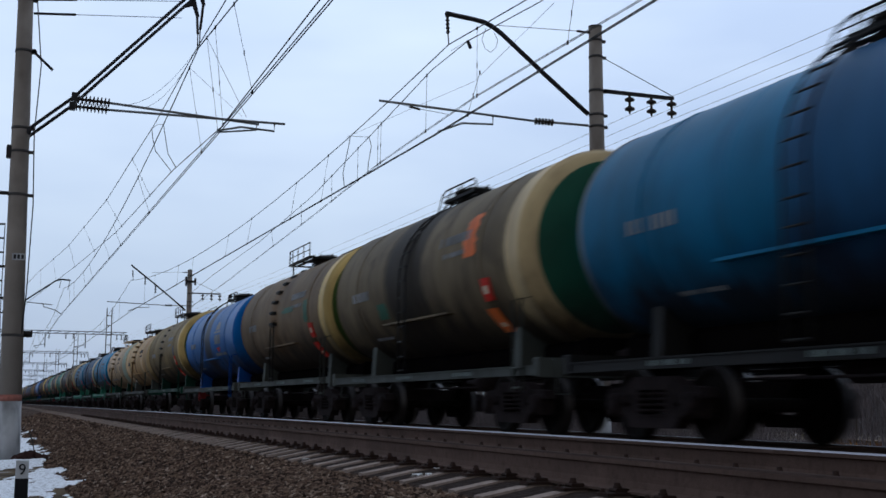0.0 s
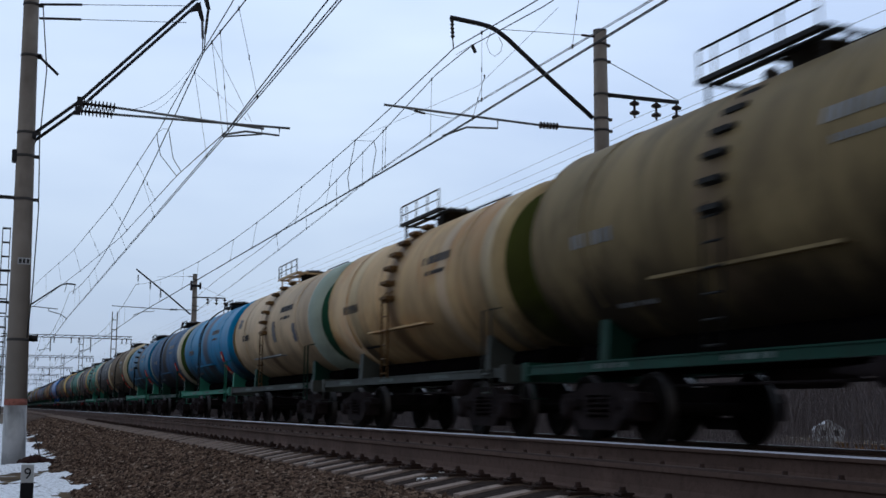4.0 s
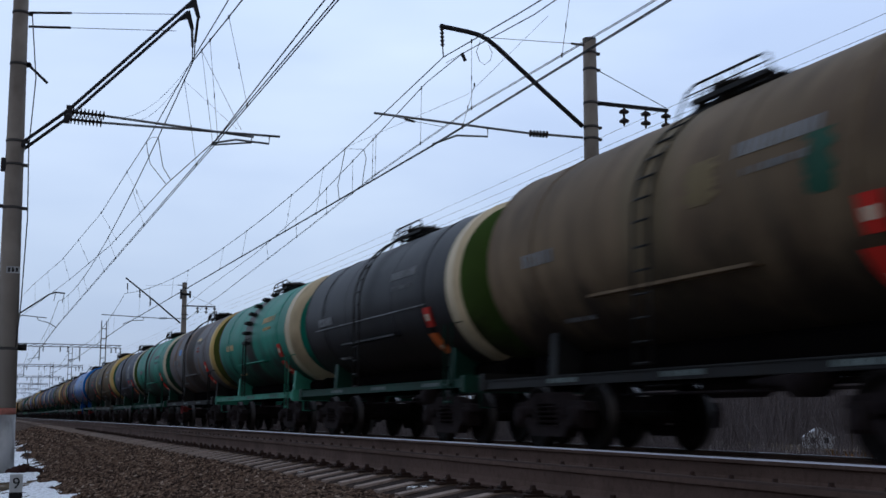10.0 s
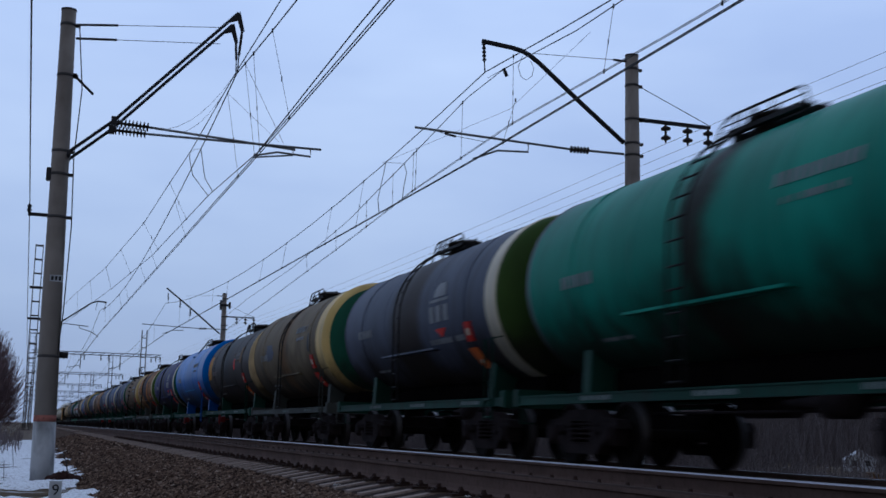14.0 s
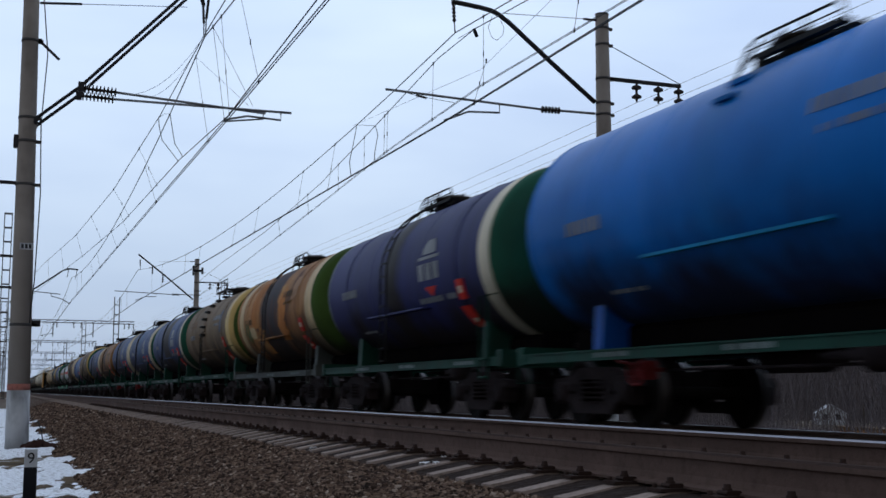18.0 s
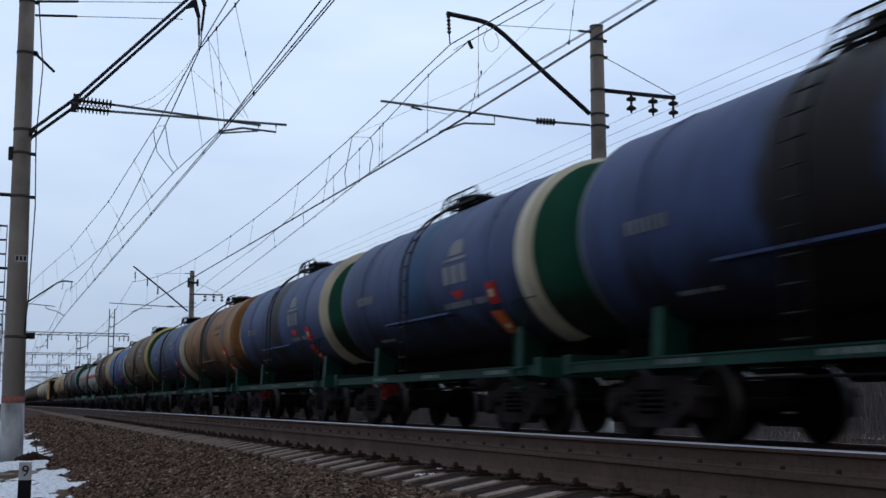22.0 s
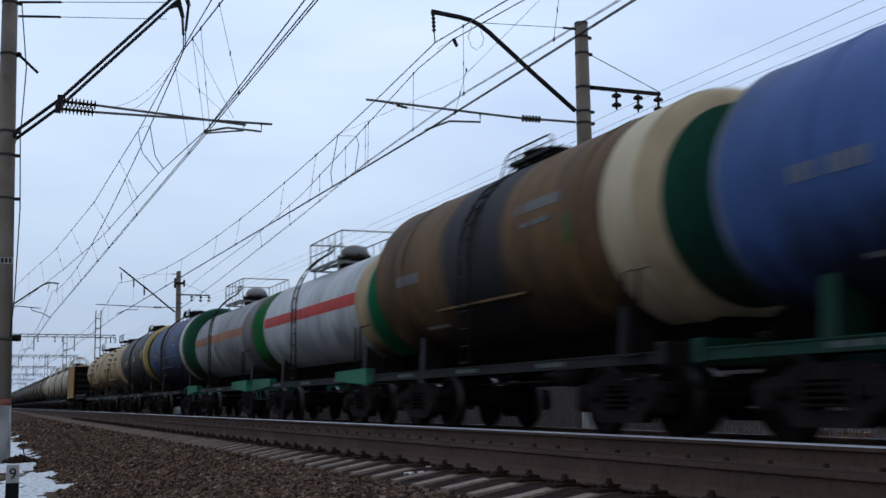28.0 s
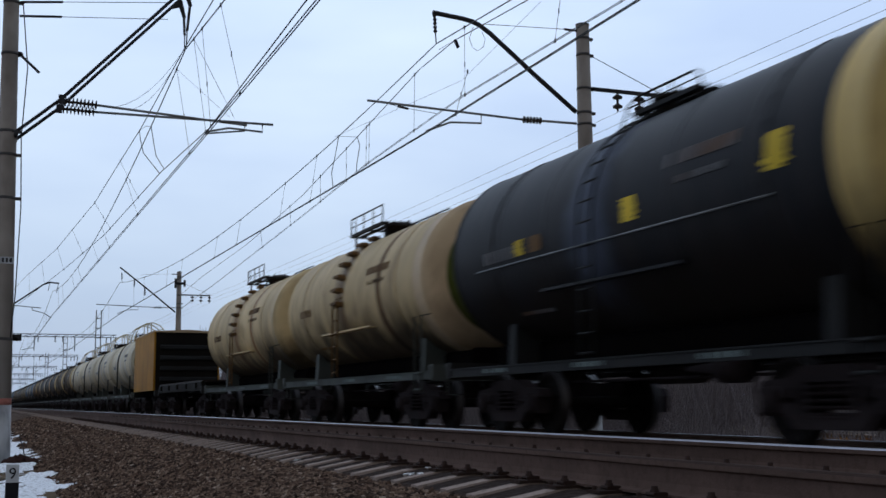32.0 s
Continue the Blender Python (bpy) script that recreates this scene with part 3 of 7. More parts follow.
def patch(sh, y0, y1, z0, z1, mi=0, lift=0.012, rows=4, skew=0.0, side=-1, tz=TANK_Z, r=TANK_R):
    """A thin marking that follows the barrel's curve."""
    v = []
    for k in range(rows + 1):
        z = z0 + (z1 - z0) * k / rows
        dy = skew * k / rows
        v += [on_tank(y0 + dy, z, lift, side, r, tz), on_tank(y1 + dy, z, lift, side, r, tz)]
    for k in range(rows + 1):
        z = z0 + (z1 - z0) * k / rows
        dy = skew * k / rows
        v += [on_tank(y0 + dy, z, 0.002, side, r, tz), on_tank(y1 + dy, z, 0.002, side, r, tz)]
    n2 = 2 * (rows + 1)
    f = []
    for k in range(rows):
        f.append((2 * k, 2 * k + 1, 2 * k + 3, 2 * k + 2))
        f += [(2 * k, 2 * k + 2, n2 + 2 * k + 2, n2 + 2 * k), (2 * k + 1, n2 + 2 * k + 1, n2 + 2 * k + 3, 2 * k + 3)]
    f += [(0, n2, n2 + 1, 1), (n2 - 2, n2 - 1, 2 * n2 - 1, 2 * n2 - 2)]
    return sh.add(v, f, mi)


def blob(sh, y0, y1, z0, z1, seed, lift):
    """Daubed paint with an uneven border that follows the barrel's curve."""
    rows, v, w = 14, [], y1 - y0
    for k in range(rows + 1):
        z = z0 + (z1 - z0) * k / rows
        a = y0 + w * (0.34 * noise.noise((k * 0.7, seed * 1.7, 1.0)) + 0.12 * (2 * k / rows - 1) ** 4)
        b = y1 + w * (0.34 * noise.noise((k * 0.7, seed * 1.7, 5.0)) - 0.12 * (2 * k / rows - 1) ** 4)
        v += [on_tank(a, z, lift), on_tank(b, z, lift), on_tank(b, z, 0.001), on_tank(a, z, 0.001)]
    f = [(0, 1, 2, 3), (4 * rows + 3, 4 * rows + 2, 4 * rows + 1, 4 * rows)]
    for k in range(rows):
        for j in range(4):
            f.append((4 * k + j, 4 * k + 4 + j, 4 * k + 4 + (j + 1) % 4, 4 * k + (j + 1) % 4))
    return sh.add(v, f)


def bars(sh, y0, y1, z0, z1, n, seed, mi=0, gap=0.3):
    """A row of unreadable characters as plain bars."""
    rnd = random.Random(seed)
    w = (y1 - y0) / n
    for i in range(n):
        if rnd.random() < 0.12:
            continue
        patch(sh, y0 + i * w, y0 + (i + 1 - gap) * w, z0, z1, mi, rows=2)
    return sh


def dome_sign_mesh():
    """Company emblem as plain shapes: a low dome over a bar."""
    sh = Shape()
    for k in range(5):
        h = 0.055 * k
        w = 0.36 * math.sqrt(1 - (k / 5) ** 2)
        patch(sh, -2.42 - w, -2.42 + w, 2.92 + h, 2.975 + h, rows=1)
    patch(sh, -2.95, -1.85, 2.82, 2.88, rows=1)
    return sh.mesh("emblem", P["lettering"])


def block_sign_mesh():
    return patch(Shape(), 0, 0.28, 2.42, 2.74, rows=3, skew=0.03).mesh("emblem_block", P["lettering"])


def line_mesh():
    return bars(Shape(), -3.6, -1.6, 2.0, 2.1, 19, 3, gap=0.45).mesh("marking", P["lettering"])


def wedge_mesh():
    sh = Shape()
    for k in range(4):
        w = 0.06 + 0.075 * k
        patch(sh, -2.42 - w, -2.42 + w, 2.13 + 0.04 * k, 2.17 + 0.04 * k, rows=1)
    return sh.mesh("emblem_wedge", P["red"])


def number_mesh(seed, y0, y1, z0, z1, n, color):
    sh = Shape()
    bars(sh, y0, y1, z0, z1, n, seed, gap=0.45)
    return sh.mesh("marking", P[color])


def placard_mesh(kind):
    sh = Shape()
    patch(sh, -4.05, -3.72, 1.95, 2.3, 0, lift=0.03, skew=-0.05)
    patch(sh, -3.98, -3.8, 2.06, 2.18, 1, lift=0.035, rows=1, skew=-0.02)
    patch(sh, -4.0, -3.62, 1.48, 1.84, 2 if kind else 0, lift=0.03, skew=0.05)
    patch(sh, -3.92, -3.74, 1.56, 1.62, 1, lift=0.035, rows=1)
    return sh.mesh("placard", [P["red"], P["white"], P["orange"]])


def wheelset_mesh():
    sh = Shape()
    prof = [(-1.16, 0.0), (-1.16, 0.07), (-0.92, 0.075), (-0.9, 0.11), (-0.86, 0.11), (-0.86, 0.13), (-0.84, 0.15), (-0.83, 0.38), (-0.865, 0.40), (-0.865, 0.462),
            (-0.86, 0.475, 1), (-0.765, 0.478, 1), (-0.745, 0.5), (-0.73, 0.5), (-0.73, 0.40), (-0.775, 0.38), (-0.775, 0.16), (-0.72, 0.13), (-0.7, 0.085)]
    prof += [(-p[0], p[1], *p[2:]) for p in reversed(prof)]
    sh.lathe("x", (0, 0, 0), prof, n=28)
    for s in (-1, 1):
        for k in range(4):
            a = k * math.pi / 2 + 0.4
            sh.tube((s * 0.865, 0.27 * math.cos(a), 0.27 * math.sin(a)), (s * 0.835, 0.27 * math.cos(a), 0.27 * math.sin(a)), 0.03, 6)
    return sh.mesh("wheelset", [WHEEL, TREAD])


def side_frame_mesh():
    """Cast side frame: bowed upper chord, lower chord, columns, axle boxes with bolted covers, and two rows of coil springs."""
    sh = Shape()
    sh.prism_x([(-1.22, 0.56), (-1.12, 0.68), (-0.72, 0.71), (-0.45, 0.83), (0.45, 0.83), (0.72, 0.71), (1.12, 0.68), (1.22, 0.56), (0.68, 0.53), (0.42, 0.66), (-0.42, 0.66), (-0.68, 0.53)], -0.1, 0.1)
    sh.prism_x([(-0.78, 0.42), (-0.54, 0.18), (0.54, 0.18), (0.78, 0.42), (0.62, 0.46), (0.42, 0.30), (-0.42, 0.30), (-0.62, 0.46)], -0.12, 0.1)
    for s in (-1, 1):
        sh.prism_x([(s * 0.35, 0.28), (s * 0.48, 0.28), (s * 0.48, 0.72), (s * 0.35, 0.72)][::s], -0.11, 0.09)
        sh.box(-0.14, 0.12, s * 0.925 - 0.19, s * 0.925 + 0.19, 0.31, 0.62, c=0.04)
        sh.lathe("x", (-0.19, s * 0.925, 0.475), [(0.0, 0.0), (0.0, 0.11), (0.02, 0.145), (0.06, 0.15), (0.1, 0.15)], n=16)
        for k in range(4):
            q = math.pi / 4 + k * math.pi / 2
            sh.tube((-0.2, s * 0.925 + 0.105 * math.cos(q), 0.475 + 0.105 * math.sin(q)), (-0.18, s * 0.925 + 0.105 * math.cos(q), 0.475 + 0.105 * math.sin(q)), 0.016, 6)
        sh.box(-0.13, -0.08, s * 0.62 - 0.05, s * 0.62 + 0.05, 0.5, 0.6)
    for y in (-0.24, 0.0, 0.24):
        for x in (-0.06, 0.05):
            for k in range(5):
                sh.lathe("z", (x, y, 0.31 + 0.07 * k), [(0, 0.07), (0.02, 0.095), (0.04, 0.07)], n=10)
    sh.box(-0.13, 0.1, -0.36, 0.36, 0.295, 0.32)
    return sh.mesh("side_frame", IRON)


def add_bogie(car, y):
    bogie = part("bogie", kept("bolster", lambda: Shape().box(-1.05, 1.05, -0.2, 0.2, 0.5, 0.78, c=0.05).lathe("z", (0, 0, 0.78), [(0, 0.25), (0.22, 0.25), (0.22, 0.0)], n=16).mesh("bogie", IRON)), car, (0, y, -0.17))
    for s in (-1, 1):
        part("side_frame", kept("side_frame", side_frame_mesh), bogie, pose(s * 1.03, 0, 0, 0, 0, 0 if s < 0 else 180))
        w = part("wheelset", kept("wheelset", wheelset_mesh), bogie, (0, s * 0.925, 0.475))
        WHEELSETS[s].append(w)
    part("brake_beam", kept("brake_beam", lambda: Shape().box(-0.9, 0.9, -0.42, -0.36, 0.42, 0.5).box(-0.9, 0.9, 0.36, 0.42, 0.42, 0.5).mesh("brake_beam", IRON)), bogie)
    return bogie


WHEELSETS = {-1: [], 1: []}
CARS = []


def sill_mesh(m):
    ring = [(-0.05, 0.735), (0.07, 0.735), (0.07, 0.755), (0.05, 0.755), (0.05, 0.86), (0.07, 0.86), (0.07, 0.88), (-0.05, 0.88)]
    return Shape().prism_y(ring, -5.6, 5.6).mesh("side_sill", P[m])


def end_beam_mesh(m, top=0.99):
    sh = Shape()
    sh.box(-1.5, 1.5, -0.09, 0.09, 0.70, top, c=0.02)
    for x in (-1.25, 1.25):
        sh.path([(x, -0.08, top - 0.02), (x, -0.2, top - 0.05), (x, -0.2, 0.45), (x - 0.2 * (1 if x > 0 else -1), -0.2, 0.45)], 0.016)
    return sh.mesh("end_beam", P[m])


def saddle_mesh(m):
    """Cradle that carries the barrel over a bogie."""
    sh = Shape()
    pts = []
    for i in range(9):
        a = radians(-90 - 42 + 84 * i / 8)
        pts.append(((TANK_R + 0.01) * math.cos(a), TANK_Z + (TANK_R + 0.01) * math.sin(a)))
    ring = [(-1.05, 0.87), (1.05, 0.87)] + pts[::-1]
    sh.prism_y(ring, -0.13, 0.13)
    return sh.mesh("saddle", P[m])


def coupler_mesh():
    sh = Shape()
    sh.box(-0.1, 0.1, -0.2, 0.25, 0.95, 1.13, c=0.03)
    sh.prism_y([(-0.2, 0.9), (0.17, 0.9), (0.17, 1.18), (-0.12, 1.18), (-0.2, 1.1)], -0.34, -0.18)
    sh.tube((0.35, -0.15, 0.86), (0.1, -0.32, 0.7), 0.03, 8)
    return sh.mesh("coupler", IRON)


def strap_mesh(m):
    """Tension band over the barrel."""
    sh = Shape()
    pts = [(math.cos(radians(a)), math.sin(radians(a))) for a in range(-42, 223, 12)]
    v, f = [], []
    for c, s in pts:
        for rr, y in ((TANK_R + 0.003, -0.045), (TANK_R + 0.016, -0.045), (TANK_R + 0.016, 0.045), (TANK_R + 0.003, 0.045)):
            v.append((c * rr, y, TANK_Z + s * rr))
    for i in range(len(pts) - 1):
        for j in range(4):
            k = (j + 1) % 4
            f.append((4 * i + j, 4 * i + k, 4 * i + 4 + k, 4 * i + 4 + j))
    return sh.add(v, f, 0, False).mesh("tension_band", mud_shaded(m))


DECK_Z = TANK_Z + TANK_R + 0.04


def deck_half(back):
    """Half width of the hatch platform: the short ones are narrow."""
    return 0.6 if back < 1 else 0.8


def platform_mesh(m, back):
    """Bearers of the hatch platform, tied by two edge bars, on short posts."""
    sh, w = Shape(), deck_half(back)
    for x in (0.1 - w, w - 0.1):
        for y in (-0.9, back - 0.1):
            sh.box(x - 0.02, x + 0.02, y - 0.02, y + 0.02, DECK_Z - 0.5, DECK_Z - 0.045)
    for y in (-0.95, (back - 1.0) / 2, back - 0.05):
        sh.box(-w, w, y - 0.025, y + 0.025, DECK_Z - 0.045, DECK_Z)
    for x in (-w, w):
        sh.box(x - 0.02, x + 0.02, -1.0, back, DECK_Z - 0.04, DECK_Z + 0.02)
    return sh.mesh("platform", P[m])


def board_mesh(m, back):
    return Shape().box(-0.06, 0.06, -1.0, back, DECK_Z, DECK_Z + 0.025).mesh("board", P[m])


def railing_mesh(kind):
    """Hand rail along one edge of the platform."""
    sh = Shape()
    z, h = DECK_Z, 0.22 if kind == "arch" else 0.4
    if kind == "arch":
        sh.path([(0, -1.08, z - 0.05), (0, -1.02, z + h * 0.75), (0, -0.9, z + h), (0, 0.55, z + h), (0, 0.75, z + h * 0.7), (0, 0.95, z - 0.1), (0, 1.1, z - 0.4)], 0.018)
        for y in (-0.35, 0.3):
            sh.path([(0, y, z), (0, y, z + h)], 0.014)
        sh.path([(0, -1.0, z + h * 0.5), (0, 0.78, z + h * 0.5)], 0.01)
    else:
        sh.path([(0, -0.95, z), (0, -0.95, z + h), (0, 1.45, z + h), (0, 1.45, z)], 0.018)
        for y in (-0.25, 0.45, 1.1):
            sh.path([(0, y, z), (0, y, z + h)], 0.014)
        sh.path([(0, -0.95, z + h * 0.5), (0, 1.45, z + h * 0.5)], 0.012)
    return sh.mesh("railing", P["soot"])


def hatch_mesh():
    sh = Shape()
    sh.lathe("z", (0, 0, TANK_Z + TANK_R - 0.05), [(0, 0.42), (0.22, 0.42), (0.22, 0.47), (0.27, 0.47), (0.3, 0.40), (0.36, 0.2), (0.37, 0.0)], n=20)
    for k in range(8):
        a = k * math.pi / 4
        sh.tube((0.44 * math.cos(a), 0.44 * math.sin(a), TANK_Z + TANK_R + 0.12), (0.44 * math.cos(a), 0.44 * math.sin(a), TANK_Z + TANK_R + 0.3), 0.025, 6)
    sh.lathe("z", (0, 1.0, TANK_Z + TANK_R - 0.03), [(0, 0.12), (0.25, 0.12), (0.3, 0.06), (0.33, 0.0)], n=12)
    return sh.mesh("hatch", P["oil"])


def add_ladder(car, kind, m="frame_dark"):
    """hug: treads on brackets round the barrel; straight: a framed ladder from the sill to the platform."""
    x = -(TANK_R + 0.12)
    if kind == "top":
        lad = part("ladder", kept("ladder_top", lambda: Shape().path([(-1.02, -0.2, TANK_Z + 1.22), (-0.62, -0.2, DECK_Z + 0.2)], 0.02).path([(-1.02, 0.2, TANK_Z + 1.22), (-0.62, 0.2, DECK_Z + 0.2)], 0.02).mesh("ladder", P["frame_dark"])), car, (0, FITTINGS, 0.07))
        for a in (38, 50):
            part("tread", kept("tread_blue", lambda: Shape().prism_y([(0.08, -0.04), (-0.13, -0.01), (-0.13, 0.04), (0.08, 0.04)], -0.2, 0.2).mesh("tread", P["blue"])), lad, (-(TANK_R + 0.01) * math.cos(radians(a)), 0, TANK_Z + (TANK_R + 0.01) * math.sin(radians(a))))
    elif kind == "hug":
        lad = part("ladder", kept(("ladder_hug", m), lambda: Shape().path([(x, -0.2, 0.9), (x, -0.2, TANK_Z - 0.1), (x + 0.1, -0.2, TANK_Z)], 0.02).path([(x, 0.2, 0.9), (x, 0.2, TANK_Z - 0.1), (x + 0.1, 0.2, TANK_Z)], 0.02).path([(x, -0.2, 1.0), (x, 0.2, 1.0)], 0.016).mesh("ladder", P[m])), car, (0, FITTINGS, 0))
        for a in range(-6, 78, 12):
            part("tread", kept(("tread", m), lambda: Shape().prism_y([(0.0, -0.05), (-0.17, -0.01), (-0.17, 0.05), (0.0, 0.05)], -0.22, 0.22).mesh("tread", P[m])), lad, (-(TANK_R + 0.01) * math.cos(radians(a)), 0, TANK_Z + (TANK_R + 0.01) * math.sin(radians(a))))
        for k in range(1, 6):
            part("rung", kept(("rung", m), lambda: Shape().tube((0, -0.2, 0), (0, 0.2, 0), 0.016, 6).mesh("rung", P[m])), lad, (x, 0, 1.0 + 0.29 * k))
    else:
        rr = TANK_R + 0.13
        way = [(-rr * math.cos(radians(d)), TANK_Z + rr * math.sin(radians(d))) for d in range(0, 66, 8)]
        way = [(-rr, 0.92), (-rr, 1.8)] + way + [(-0.62, DECK_Z + 0.04), (-0.6, DECK_Z + 0.24)]
        sides = lambda: Shape().path([(p, 0.2, q) for p, q in way], 0.021).path([(p, -0.2, q) for p, q in way], 0.021).path([(-rr, -0.2, 0.94), (-rr, 0.2, 0.94)], 0.016).mesh("ladder", P[m])
        lad = part("ladder", kept(("ladder_straight", m), sides), car, (0, FITTINGS, 0))
        steps = [(-rr, 1.2 + 0.29 * k) for k in range(5)] + [(-rr * math.cos(radians(d)), TANK_Z + rr * math.sin(radians(d))) for d in range(0, 64, 10)]
        for p, q in steps:
            part("rung", kept(("rung_wide", m), lambda: Shape().tube((0, -0.2, 0), (0, 0.2, 0), 0.015, 6).mesh("rung", P[m])), lad, (p, 0, q))


def step_mesh(m):
    """Narrow foot board with a raised edge along the lower flank."""
    x = -1.26
    ring = [(x, 0.0), (x - 0.2, 0.0), (x - 0.2, 0.04), (x - 0.185, 0.04), (x - 0.185, 0.018), (x, 0.018)][::-1]
    return Shape().prism_y(ring, -2.0, 1.7).mesh("foot_board", P[m])


def sill_mark_mesh(seed):
    """Short row of faded characters along the side sill, as plain bars."""
    sh, rnd, y = Shape(), random.Random(seed + 70), 0.0
    while y < 0.9:
        w = rnd.uniform(0.05, 0.16)
        sh.box(-1.478, -1.466, y, y + w, 0.775, 0.84)
        y += w + rnd.uniform(0.03, 0.12)
    return sh.mesh("marking", P["frame_pale"])


def hand_brake_mesh():
    sh = Shape().box(-0.06, 0.12, -0.16, 0.16, -0.08, 0.16, c=0.03)
    ring = [(-0.1, 0.2 * math.cos(k * math.pi / 8), 0.05 + 0.2 * math.sin(k * math.pi / 8)) for k in range(17)]
    sh.path(ring, 0.022)
    for k in range(4):
        q = k * math.pi / 2 + 0.4
        sh.tube((-0.1, 0, 0.05), (-0.1, 0.2 * math.cos(q), 0.05 + 0.2 * math.sin(q)), 0.015, 6)
    sh.tube((-0.12, 0, 0.05), (0.3, 0, 0.05), 0.03, 8).tube((0, 0.1, 0.1), (0, 0.7, 0.18), 0.02, 6)
    return sh.mesh("hand_brake", P["brakered"])


def brake_gear(car):
    part("air_reservoir", kept("reservoir", lambda: Shape().lathe("y", (0.5, 0, 0.72), [(-0.75, 0.0), (-0.72, 0.12), (-0.62, 0.16), (0.62, 0.16), (0.72, 0.12), (0.75, 0.0)], n=16).mesh("air_reservoir", IRON)), car, (0, 1.4, 0))
    part("brake_cylinder", kept("cylinder", lambda: Shape().lathe("y", (-0.45, 0, 0.72), [(-0.4, 0.0), (-0.4, 0.2), (0.1, 0.2), (0.2, 0.08), (0.9, 0.03), (0.9, 0.0)], n=16).mesh("brake_cylinder", IRON)), car, (0, -1.2, 0))
    part("brake_rod", kept("rod", lambda: Shape().tube((-0.3, -3.2, 0.62), (-0.3, 3.2, 0.62), 0.02).tube((0.9, -4.6, 0.78), (0.9, 4.6, 0.78), 0.022).mesh("brake_rod", IRON)), car)
    part("drain_valve", kept("valve", lambda: Shape().lathe("z", (0, 0, 0.62), [(0, 0.0), (0, 0.14), (0.12, 0.16), (0.2, 0.11), (0.6, 0.11)], n=14).mesh("drain_valve", IRON)), car)


LABELS = {
    "hug": "railway tank car with treads round its flank",
    "straight": "railway tank car with a framed side ladder",
    "top": "railway tank car with steps near its hatch only",
}
COLOUR_WORDS = {"olive": "weathered olive-grey", "khaki": "weathered khaki", "taupe": "dusty taupe", "brown": "dirty brown", "tan": "orange-tan", "rusty": "rust-stained orange",
                "peach": "patched cream-orange", "cream": "cream", "pale": "pale cream", "blue": "blue", "bright": "bright blue", "teal": "teal-blue", "sky": "light blue", "slate": "slate-blue", "navy": "navy-blue",
                "steel": "dull blue", "royal": "faded royal-blue", "bluegrey": "blue-grey", "green": "green", "gray": "oil-stained grey", "black": "black", "brownblack": "brown-black", "silver": "silver",
                "dullsilver": "dull silver", "white": "off-white", "mint": "pale mint"}


RIMMED = ("steel", "royal", "navy", "teal", "green", "sky", "slate")  # a paler weld rim at the rear end


